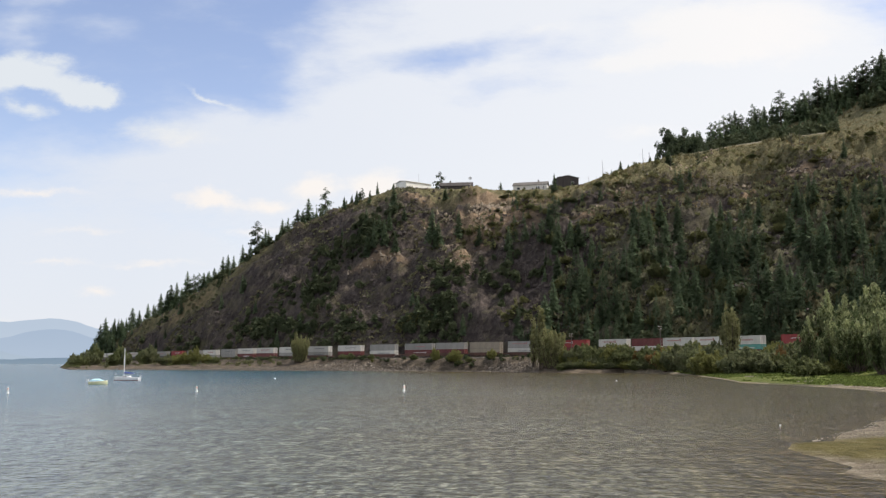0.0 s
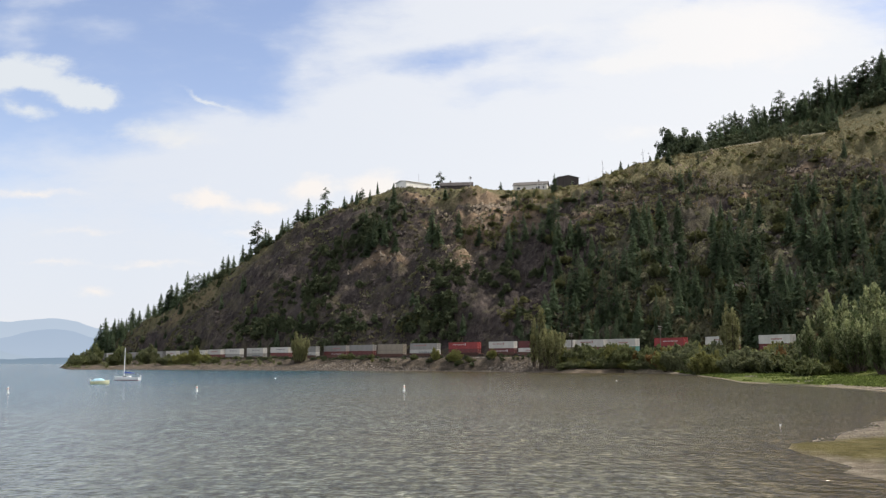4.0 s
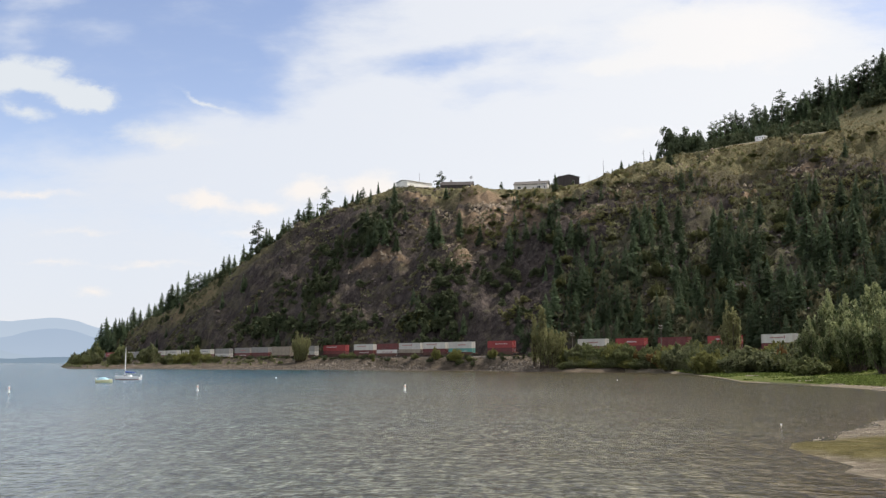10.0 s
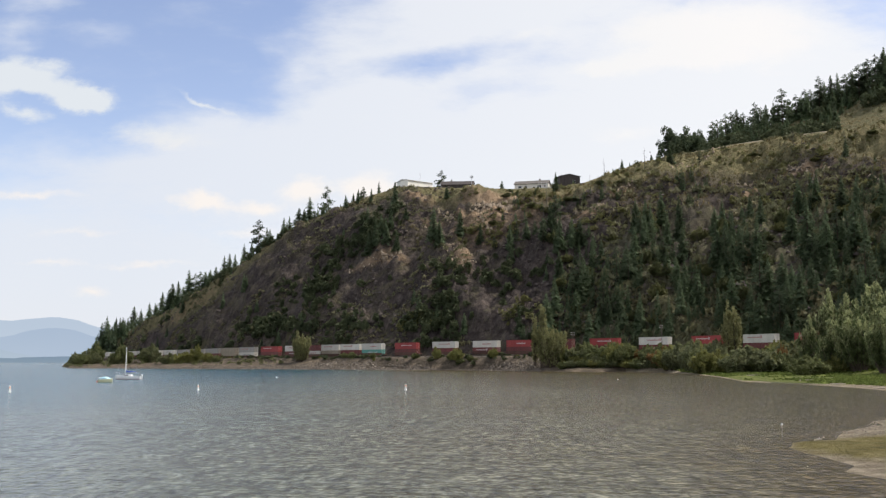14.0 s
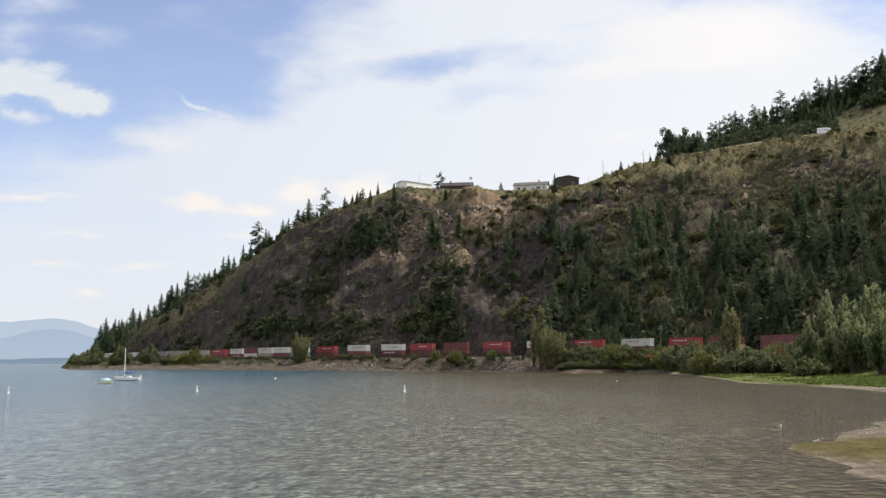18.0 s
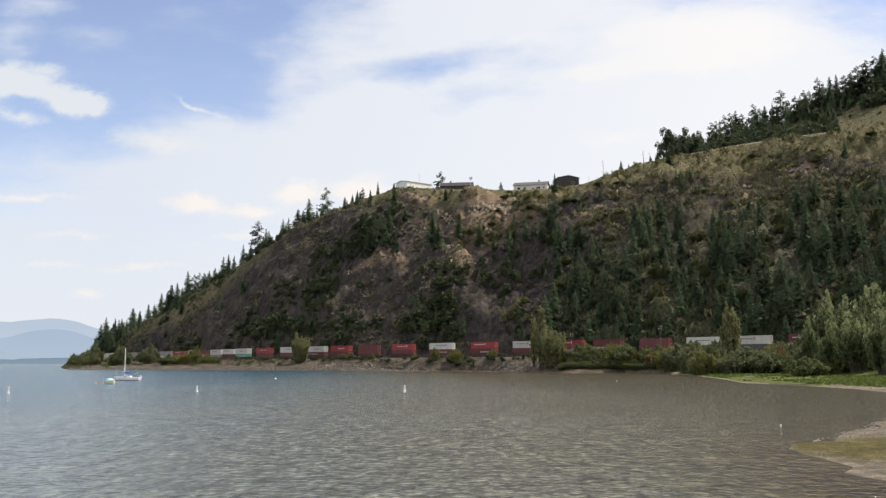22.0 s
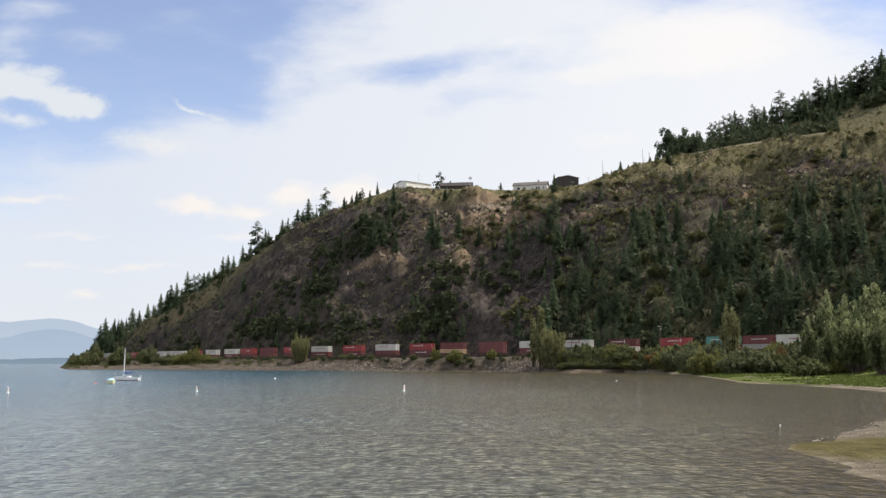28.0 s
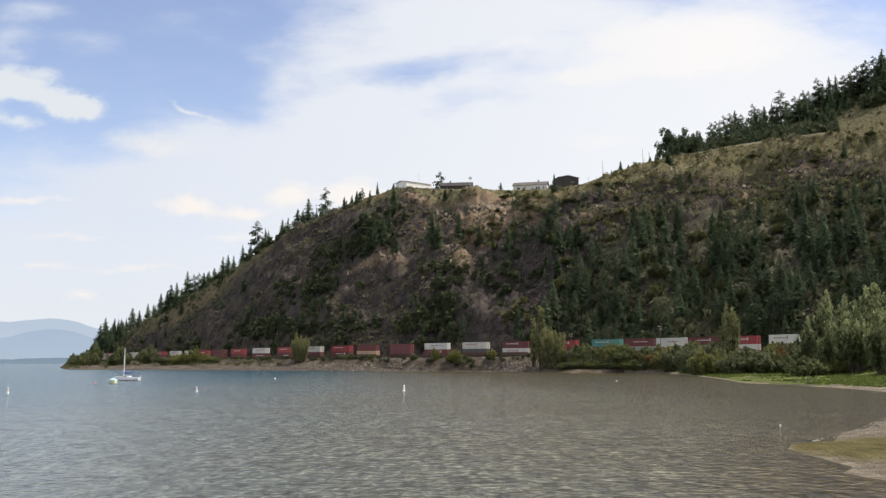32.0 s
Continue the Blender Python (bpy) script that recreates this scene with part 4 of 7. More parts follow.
WORDS = {"white": "white-painted", "grey": "grey", "brown": "dull brown", "red": "bright red", "dkred": "dark red", "maroon": "maroon", "teal": "teal green", "tan": "tan", "dark": "blackish"}


def container_meshes(length, colour):
    if (length, colour) in _cache:
        return _cache[length, colour]
    w, h = WIDE / 2, HIGH
    body = Shape()
    # pressed side walls: ribs between the posts
    n = int(length / 0.56)
    for side in (-1, 1):
        xs, ys = [], []
        for i in range(n):
            a = -length / 2 + 0.18 + (length - 0.36) * i / n
            b = (length - 0.36) / n
            for k, dpt in ((0, 0.0), (0.3, 0.0), (0.45, 0.045), (0.85, 0.045)):
                xs.append(a + b * k), ys.append(side * (w - 0.012 - dpt))
        v = [(x, y, 0.16) for x, y in zip(xs, ys)] + [(x, y, h - 0.12) for x, y in zip(xs, ys)]
        k = len(xs)
        body.add(v, [(i, i + 1, k + i + 1, k + i) if side < 0 else (i + 1, i, k + i, k + i + 1) for i in range(k - 1)])
    body.add([(-length / 2 + 0.1, -w + 0.03, h - 0.04), (length / 2 - 0.1, -w + 0.03, h - 0.04), (length / 2 - 0.1, w - 0.03, h - 0.04), (-length / 2 + 0.1, w - 0.03, h - 0.04)], [(0, 1, 2, 3)])
    body.add([(length / 2 - 0.06, -w + 0.1, 0.1), (length / 2 - 0.06, w - 0.1, 0.1), (length / 2 - 0.06, w - 0.1, h - 0.08), (length / 2 - 0.06, -w + 0.1, h - 0.08)], [(0, 1, 2, 3)])
    body.add([(-length / 2 + 0.1, -w + 0.03, 0.1), (length / 2 - 0.1, -w + 0.03, 0.1), (length / 2 - 0.1, w - 0.03, 0.1), (-length / 2 + 0.1, w - 0.03, 0.1)], [(3, 2, 1, 0)])
    fr = Shape()
    for sx in (-1, 1):
        for sy in (-1, 1):
            fr.box((sx * (length / 2 - 0.08), sy * (w - 0.08), h / 2), (0.16, 0.16, h), bevel=0.03)
    for sy in (-1, 1):
        fr.box((0, sy * (w - 0.05), h - 0.06), (length - 0.32, 0.1, 0.12)), fr.box((0, sy * (w - 0.05), 0.08), (length - 0.32, 0.1, 0.16))
    for sx in (-1, 1):
        fr.box((sx * (length / 2 - 0.06), 0, h - 0.06), (0.12, WIDE - 0.32, 0.12)), fr.box((sx * (length / 2 - 0.06), 0, 0.08), (0.12, WIDE - 0.32, 0.16))
    door = Shape().box((0, 0, 0), (0.06, w - 0.17, h - 0.32), bevel=0.01)
    for z in (-0.8, 0, 0.8):
        door.box((-0.04, 0, z), (0.03, w - 0.25, 0.05))
    rod = Shape().tube([(0, 0, -h / 2 + 0.2), (0, 0, h / 2 - 0.2)], [0.025, 0.025], 5)
    paint = PAINT[colour]
    out = [body.mesh("body", paint), fr.mesh("corner_frame", paint), door.mesh("door", paint), rod.mesh("lock_rod", galvanised)]
    _cache[length, colour] = out
    return out


def logo_mesh(length, colour, style):
    key = ("logo", length, colour, style)
    if key not in _cache:
        s = Shape()
        y = WIDE / 2 + 0.004
        r = random.Random(style * 7 + int(length))
        x = -length * (0.2, 0.3, 0.05, 0.25)[style]
        total, hgt = length * (0.4, 0.46, 0.38, 0.34)[style], (0.42, 0.34, 0.4, 0.5)[style]
        z0 = HIGH * (0.52, 0.5, 0.56, 0.42)[style]
        if style in (0, 2):
            s.box((x - 0.55, y, z0 + 0.28), (0.5, 0.012, 0.85), bevel=0.0)
        while total > 0:
            k = r.uniform(0.28, 0.5)
            s.box((x + k / 2, y, z0 + hgt / 2 * r.uniform(0.8, 1)), (k, 0.012, hgt * r.uniform(0.75, 1)))
            x += k + 0.12
            total -= k + 0.12
        mat = (logo_red, logo_blue, logo_red, logo_red)[style] if colour in ("white", "grey", "tan") else logo_white
        _cache[key] = s.mesh("lettering", mat)
    return _cache[key]


def build_container(length, colour, style):
    c = thing("shipping_container", f"{WORDS[colour]} corrugated steel shipping container riding on the train", "container", "containers on the train")
    body, fr, door, rod = container_meshes(length, colour)
    part("body", body, None, c)
    part("corner_frame", fr, None, c)
    for sy in (-1, 1):
        d = part("door", door, None, c, at=pose(-length / 2 + 0.05, sy * (WIDE / 4 - 0.02), HIGH / 2))
        for k in (-0.25, 0.25):
            part("lock_rod", rod, None, d, at=pose(-0.07, k, 0))
    if style is not None:
        part("lettering", logo_mesh(length, colour, style), None, c, "faded lettering as plain bars")
    return c


def well_car_meshes(length):
    key = ("well", length)
    if key not in _cache:
        body = Shape()
        for sy in (-1, 1):
            # deep side sill, tapered up to the ends
            y0, y1 = sy * 1.36, sy * 1.27
            prof = [(-length / 2 - 0.5, 0.95), (-length / 2 + 0.9, 0.35), (length / 2 - 0.9, 0.35), (length / 2 + 0.5, 0.95), (length / 2 + 0.5, 1.3), (length / 2 - 0.4, 1.5), (-length / 2 + 0.4, 1.5), (-length / 2 - 0.5, 1.3)]
            body.loft([[(x, y0, z) for x, z in prof], [(x, y1, z) for x, z in prof]])
            for i in range(9):
                body.box((-length / 2 + 1.2 + (length - 2.4) * i / 8, sy * 1.39, 0.92), (0.1, 0.07, 1.05))
        body.box((0, 0, 0.34), (length - 1.4, 2.5, 0.08))
        plat = Shape().box((0, 0, 1.05), (1.9, 2.7, 0.22), bevel=0.15).box((0.3, 0, 0.85), (1.2, 0.5, 0.3))
        for sy in (-1, 1):
            plat.tube([(0.5, sy * 1.2, 1.15), (0.5, sy * 1.2, 2.1)], [0.03, 0.03], 5)
        plat.tube([(0.5, -1.2, 2.1), (0.5, 1.2, 2.1)], [0.03, 0.03], 5)
        bog = Shape()
        for sy in (-1, 1):
            bog.loft([[(x, sy * 0.95, z) for x, z in ((-1.1, 0.4), (-0.5, 0.25), (0.5, 0.25), (1.1, 0.4), (1.1, 0.6), (0.4, 0.8), (-0.4, 0.8), (-1.1, 0.6))],
                      [(x, sy * 1.07, z) for x, z in ((-1.1, 0.4), (-0.5, 0.25), (0.5, 0.25), (1.1, 0.4), (1.1, 0.6), (0.4, 0.8), (-0.4, 0.8), (-1.1, 0.6))]])
        bog.box((0, 0, 0.62), (0.4, 2.0, 0.3))
        wh = Shape()
        wh.tube([(0, -0.06, 0), (0, 0.05, 0), (0, 0.051, 0), (0, 0.08, 0)], [0.42, 0.42, 0.46, 0.46], 16)
        _cache[key] = [body.mesh("well_body", car_frame), plat.mesh("end_platform", car_frame), bog.mesh("bogie", wheel_steel), wh.mesh("wheel", wheel_steel)]
    return _cache[key]


def build_well_car(length):
    c = thing("well_car", "rusty dark red intermodal well car rolling on the rails", "railway car", "well cars of the train")
    body, plat, bog, wh = well_car_meshes(length)
    part("well_body", body, None, c)
    for sx in (-1, 1):
        part("end_platform", plat, None, c, at=pose(sx * (length / 2 + 0.4), 0, 0, 0, 0, 0 if sx > 0 else 180))
        b = part("bogie", bog, None, c, at=pose(sx * (length / 2 + 0.4), 0, 0))
        for dx in (-0.85, 0.85):
            for sy in (-1, 1):
                part("wheel", wh, None, b, at=pose(dx, sy * 0.72, 0.46, 0, 0, 0 if sy > 0 else 180))
    return c


TRAIN = []


def build_train():
    r = random.Random(5)
    for q, length, colours in CARS + REAR_CARS:
        up, low = colours.split()
        TRAIN.append((build_well_car(length), q, 0.0))
        for c, z in ((low, FLOOR), (up, FLOOR + HIGH + 0.03)):
            style = None if c in ("dark", "brown", "maroon") or (c in ("grey", "dkred") and r.random() < 0.6) else r.randrange(4)
            TRAIN.append((build_container(length, c, style), q, z))


build_train()


# ---- trees ----
def leaves(shape, centres, size, rng, mat=0, up=0.3, slim=0.6, flat=1.0):
    """Loose leaf sprays about the given points."""
    n = len(centres)
    a = rng.normal(size=(n, 3))
    a /= np.linalg.norm(a, axis=1, keepdims=True)
    b = np.cross(a, rng.normal(size=(n, 3)))
    b /= np.linalg.norm(b, axis=1, keepdims=True) + 1e-9
    a[:, 2] *= flat
    b[:, 2] = b[:, 2] * flat + up
    k = (size * rng.uniform(0.6, 1.3, n))[:, None]
    shape.quads(np.asarray(centres), a * k * slim, b * k, mat)


def conifer_mesh(seed, height, spread, bare=0.12, droop=0.35, open_=0.0, whorls=29):
    """Fir or pine: jagged boughs all the way up the trunk, uneven in length, with gaps."""
    rng = np.random.default_rng(seed)
    s = Shape()
    V, Fc = [], []
    boughs = whorls * (8 if open_ else 7)
    gap = rng.uniform(0, 6.28)
    for i in range(boughs):
        t = (i + rng.uniform(-0.5, 0.5)) / boughs
        t = min(1, max(0, t)) ** 1.1
        a = i * 2.4 + rng.uniform(-0.7, 0.7)
        z = height * (bare + (0.99 - bare) * t)
        R = spread * ((1 - t) ** 0.8 * 0.94 + 0.05)
        if open_:
            R = spread * (math.sin(math.pi * min(1, 0.3 + 0.7 * t)) ** 0.7 * 0.75 + 0.12)
            # a pine carries its boughs in loose clumps
            if math.sin(t * 23 + a * 1.0 + gap) < -0.3:
                continue
        L_ = R * rng.uniform(0.5, 1.12) * (1 - 0.22 * math.cos(a - gap) * (0.5 + 0.5 * math.sin(t * 9 + gap)))
        dr, wd = droop * rng.uniform(0.3, 1.7), max(0.3 if open_ else 0.22, L_ * rng.uniform(0.26, 0.44))
        c, sn = math.cos(a), math.sin(a)
        seg = 3
        for m in range(seg):
            r0, r1 = L_ * (m + (0.5 if open_ else 0.1)) / seg, min(L_, L_ * (m + 1.3) / seg)
            z0, z1 = z - dr * r0 * (0.4 + 0.6 * r0 / L_), z - dr * r1 * (0.4 + 0.6 * r1 / L_)
            for sd in (-1, 1):
                w_ = wd * (1 - 0.5 * m / seg) * rng.uniform(0.6, 1.35) * sd
                mid = (r0 + r1) / 2 + rng.uniform(-0.05, 0.2) * L_
                o = len(V)
                V += [(c * r0, sn * r0, z0 + rng.uniform(-0.1, 0.15)), (c * r1, sn * r1, z1), (c * mid - sn * w_, sn * mid + c * w_, (z0 + z1) / 2 - abs(w_) * rng.uniform(-0.3, 0.9))]
                Fc.append((o, o + 1, o + 2))
            # twigs that hang from the bough, or stand up on a pine's
            o = len(V)
            h_ = wd * rng.uniform(0.4, 1.0) * (0.9 if open_ and rng.random() < 0.7 else -1)
            k = rng.uniform(-0.25, 0.25) * wd
            V += [(c * r0, sn * r0, z0), (c * r1, sn * r1, z1), (c * (r0 + r1) / 2 - sn * k, sn * (r0 + r1) / 2 + c * k, (z0 + z1) / 2 + h_)]
            Fc.append((o, o + 1, o + 2))
    s.add(V, Fc)
    tr = Shape().tube([(0, 0, -0.6), (0.05, 0, height * 0.5), (0, 0.03, height * 0.97)], [height * 0.016, height * 0.01, 0.02], 6)
    return tr.mesh("trunk", bark), s


def broadleaf(name, seed, height, spread, leaf, size, count, lobes, trunk_share=0.2, label="", stems=1, column=1.0, up=0.4, slim=0.6, lobe=(0.16, 0.34), flat=1.0):
    """A branching tree or large bush: stems, limbs and sprays of leaves in uneven lobes. Returns its meshes."""
    rng = np.random.default_rng(seed)
    wood, crown = Shape(), Shape()
    tips = []
    for k in range(stems):
        bx, by = (rng.normal(0, spread * 0.3, 2) if stems > 1 else (0, 0))
        h = height * (1 if k == 0 else rng.uniform(0.6, 0.95))
        lean = rng.normal(0, 0.08, 2)
        wood.tube([(bx, by, -0.4), (bx + lean[0] * h * 0.5, by + lean[1] * h * 0.5, h * 0.45), (bx + lean[0] * h, by + lean[1] * h, h * 0.9)], [h * 0.02, h * 0.013, 0.03], 6)
        n = max(3, lobes // stems)
        for j in range(n):
            t = trunk_share + (1 - trunk_share) * (j + rng.uniform(0.1, 0.9)) / n
            a = rng.uniform(0, 6.283)
            r = spread * (math.sin(math.pi * min(0.97, 0.18 + 0.8 * t)) ** 0.6) * rng.uniform(0.25, 0.95) / (1.25 if stems > 1 else 1)
            base = Vector((bx + lean[0] * h * t * 0.8, by + lean[1] * h * t * 0.8, h * t * 0.75))
            tip = Vector((bx + lean[0] * h * t + math.cos(a) * r, by + lean[1] * h * t + math.sin(a) * r, h * (t * 0.93 + 0.02)))
            wood.tube([base, (base + tip) / 2 + Vector((0, 0, -0.15 * r)), tip], [h * 0.007, h * 0.004, 0.01], 5)
            tips.append((tip, spread * rng.uniform(*lobe)))
    per = count // len(tips)
    for tip, r in tips:
        g = rng.normal(size=(per, 3))
        g /= np.linalg.norm(g, axis=1, keepdims=True)
        g *= rng.random((per, 1)) ** 0.45 * r
        g[:, 2] *= 1.15 * column
        p = g + np.array(tip)
        p = p[p[:, 2] > 0.1]
        leaves(crown, p, size, rng, up=up, slim=slim, flat=flat)
    return wood.mesh("branchwork", bark), crown.mesh("crown", leaf)


def plume_tree(seed, height, spread, leaf, tip_leaf, shoots, low=0.2, size=0.42, dome=0.4, slender=1.0, reach=1.0, rise=0.7, flat=1.0):
    """A tree of many steep limbs, set with rising sprays of leaves that end in upright plumes. Returns its meshes."""
    rng = np.random.default_rng(seed)
    wood, crown, tops = Shape(), Shape(), Shape()
    for k in range(shoots):
        a, rr = rng.uniform(0, 6.283), math.sqrt(rng.random())
        h = height * (1 - dome * rr ** 2) * rng.uniform(0.62, 1.0) if k else height
        if not k:
            rr *= 0.3
        ex, ey = math.cos(a) * rr * spread, math.sin(a) * rr * spread
        bx, by = ex * 0.3 + rng.normal(0, 0.2), ey * 0.3 + rng.normal(0, 0.2)
        pts = [np.array((bx, by, -0.3)), np.array((bx * 0.4 + ex * 0.6, by * 0.4 + ey * 0.6, h * 0.4)), np.array((ex, ey, h * 0.72)), np.array((ex * 1.05, ey * 1.05, h * 0.9))]
        wood.tube([tuple(p) for p in pts], [h * 0.011, h * 0.008, h * 0.004, 0.02], 5)
        for j in range(11):
            t = low + (1 - low) * (j + rng.uniform(0, 1)) / 11
            f = t * 3
            i = min(2, int(f))
            c = pts[i] + (pts[i + 1] - pts[i]) * (f - i)
            # one spray: rises outward from the limb and tapers to its end
            b = rng.uniform(0, 6.283)
            out = rng.uniform(0.3, 1.1) * (1.15 - t)
            d = np.array((math.cos(b) * out, math.sin(b) * out, 1.0))
            d /= np.linalg.norm(d)
            L_ = reach * rng.uniform(1.2, 2.6) * (1.25 - 0.45 * t)
            n = 22
            w = rng.random((n, 1)) ** 0.8
            p = c + d * w * L_ + rng.normal(size=(n, 3)) * slender * 0.42 * (1.05 - 0.75 * w)
            p = p[p[:, 2] > 0.15]
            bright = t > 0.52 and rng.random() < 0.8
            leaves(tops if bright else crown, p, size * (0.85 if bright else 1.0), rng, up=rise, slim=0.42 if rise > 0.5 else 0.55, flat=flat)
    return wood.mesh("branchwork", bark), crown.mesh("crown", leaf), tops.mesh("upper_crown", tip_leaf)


def place(name, meshes, names, at, label, category, group=""):
    t = thing(name, label, category, group, at)
    for me, n in zip(meshes, names):
        part(n, me, None, t)
    return t


def upright(x, y, size=1.0, turn=0.0, sink=0.15, lean=(0, 0), z=None):
    z = float(ground_z(x, y)) if z is None else z
    return pose(x, y, z - sink, lean[0], lean[1], turn) @ Matrix.Scale(size, 4)


FIRS = []
for _i, (_h, _w, _b) in enumerate(((14, 3.5, 0.02), (17, 3.7, 0.06), (12, 3.3, 0.0), (19, 3.9, 0.1))):
    _t, _s2 = conifer_mesh(40 + _i, _h, _w, _b)
    FIRS.append((_h, _t, _s2.mesh("crown", fir_green)))
PINES = []
for _i, (_h, _w, _b) in enumerate(((15, 3.3, 0.22), (18, 3.4, 0.3), (13, 3.0, 0.15))):
    _t, _s2 = conifer_mesh(60 + _i, _h, _w, _b, droop=0.12, open_=0.3, whorls=24)
    PINES.append((_h, _t, _s2.mesh("crown", pine_green)))


def snag_mesh(seed, h):
    rng = np.random.default_rng(seed)
    s = Shape().tube([(0, 0, -0.4), (0.1, 0, h * 0.5), (0, 0.1, h)], [h * 0.013, h * 0.009, 0.03], 6)
    for i in range(14):
        z, a, l = h * rng.uniform(0.3, 0.95), rng.uniform(0, 6.28), rng.uniform(0.5, 1.6)
        s.tube([(0, 0, z), (math.cos(a) * l, math.sin(a) * l, z + rng.uniform(-0.5, 0.4))], [0.05, 0.012], 4)
    return s.mesh("trunk", dead_wood)


SNAGS = [snag_mesh(3, 11), snag_mesh(4, 8)]


def plant_conifer(x, y, h, kind, rng, group, lean=(0, 0), full=1.0):
    stock = FIRS if kind == "fir" else PINES
    H, t, c = stock[rng.randrange(len(stock))]
    at = upright(x, y, 1.0, rng.uniform(0, 360), 0.3, lean)
    k, w = h / H, rng.uniform(0.85, 1.25) * full
    if kind == "fir":
        ob = place("fir_tree", (t, c), ("trunk", "crown"), at, "dark green fir with drooping boughs on the rocky bluff", "fir tree", group)
    else:
        ob = place("pine_tree", (t, c), ("trunk", "crown"), at, "tall dark pine with an open crown on the hill", "pine tree", group)
    ob.scale = (k * w, k * w, k)
    return ob


WOOD = []


def fill_wood(x, y, h, kind, rng):
    """One of the crowded trees behind the road, kept for the joined wood."""
    stock = FIRS if kind == "fir" else PINES
    H, t, c = stock[rng.randrange(len(stock))]
    k, w = h / H, rng.uniform(0.9, 1.3)
    WOOD.append((t, c, kind, upright(x, y, 1.0, rng.uniform(0, 360), 0.3) @ Matrix.Diagonal((k * w, k * w, k, 1))))


def build_wood():
    V, F, M = [], [], []
    for t, c, kind, at in WOOD:
        m = np.array(at)
        for me, mat in ((t, 0), (c, 1 if kind == "fir" else 2)):
            p = np.array([v.co for v in me.vertices]) @ m[:3, :3].T + m[:3, 3]
            o = len(V)
            V.extend(map(tuple, p))
            F.extend(tuple(o + i for i in f.vertices) for f in me.polygons)
            M.extend([mat] * len(me.polygons))
    me = bpy.data.meshes.new("woodland")
    me.from_pydata(V, [], F)
    for mat in (bark, fir_green, pine_green):
        me.materials.append(mat)
    me.polygons.foreach_set("material_index", M)
    me.update()
    tagged(new("woodland", me), "crowded dark conifer wood above the hill road", "woodland", kind="stuff")


# skyline trees: bearing, rise of the tip, height of the tree, kind
RIM_WEST = [(-0.3544, 0.0439, 17, "fir"), (-0.3595, 0.0368, 13, "fir"), (-0.3465, 0.0380, 12, "fir"), (-0.3377, 0.0427, 9, "fir"), (-0.3263, 0.0540, 12, "fir"), (-0.3191, 0.0510, 8, "fir"), (-0.3104, 0.0582, 10, "fir"), (-0.3044, 0.0576, 8, "fir"), (-0.2971, 0.0695, 11, "fir"), (-0.2907, 0.0713, 8, "fir"), (-0.2867, 0.0784, 12, "fir"), (-0.2808, 0.0808, 12, "fir"), (-0.2753, 0.0754, 7, "fir"), (-0.2699, 0.0928, 14, "fir"), (-0.2632, 0.0892, 11, "pine"), (-0.2579, 0.0910, 10, "pine")]
RIM_MIDDLE = [(-0.2525, 0.0910, 8, "fir"), (-0.2473, 0.0970, 9, "fir"), (-0.2414, 0.1000, 8, "fir"), (-0.2328, 0.1120, 11, "fir"), (-0.2275, 0.1144, 10, "fir"), (-0.2215, 0.1132, 8, "fir"), (-0.2122, 0.1247, 9, "fir"), (-0.2044, 0.1259, 8, "fir"), (-0.1972, 0.1513, 16, "pine"), (-0.1886, 0.1422, 9, "fir"), (-0.1708, 0.1526, 12, "fir"), (-0.1648, 0.1538, 10, "fir"), (-0.1547, 0.1629, 9, "fir"), (-0.1493, 0.1617, 8, "fir"), (-0.1435, 0.1751, 13, "fir"), (-0.1250, 0.1867, 15, "pine")]
RIM_EAST = [(-0.1108, 0.1666, 6, "pine"), (-0.1031, 0.1727, 6, "pine"), (-0.0971, 0.1788, 7, "fir"), (-0.0863, 0.1861, 9, "pine"), (-0.0779, 0.1837, 6, "pine"), (-0.0700, 0.1812, 4, "pine"), (-0.0532, 0.1910, 9, "fir"), (-0.0030, 0.2039, 10, "pine"), (-0.0066, 0.1923, 7, "pine"), (0.1902, 0.2156, 6, "fir"), (0.1803, 0.2058, 8, "fir"), (0.1986, 0.2119, 5, "fir"), (0.2071, 0.2132, 5, "fir"), (0.2219, 0.2206, 6, "fir"), (0.2280, 0.2231, 6, "fir"), (0.2772, 0.2441, 7, "fir")]
RIM = RIM_WEST + RIM_MIDDLE + RIM_EAST + [(0.0616, 0.1923, 4, "fir"), (0.1378, 0.1947, 4, "fir")]
UPLAND = [(0.3022, 0.2653, 12), (0.3090, 0.2678, 12), (0.3146, 0.2703, 13), (0.3218, 0.2672, 12), (0.3344, 0.2778, 15), (0.3403, 0.2728, 13), (0.3465, 0.2753, 14), (0.3546, 0.2790, 14), (0.3643, 0.2935, 18), (0.3712, 0.2816, 13), (0.3793, 0.2866, 14), (0.3888, 0.2928, 16), (0.4047, 0.3067, 18), (0.4106, 0.3017, 15), (0.4176, 0.3080, 17), (0.4251, 0.3105, 17), (0.4336, 0.3098, 16), (0.4405, 0.3130, 16), (0.4482, 0.3199, 17), (0.4578, 0.3269, 18), (0.4673, 0.3313, 18), (0.4769, 0.3396, 19), (0.4864, 0.3447, 19), (0.4959, 0.3498, 19)]


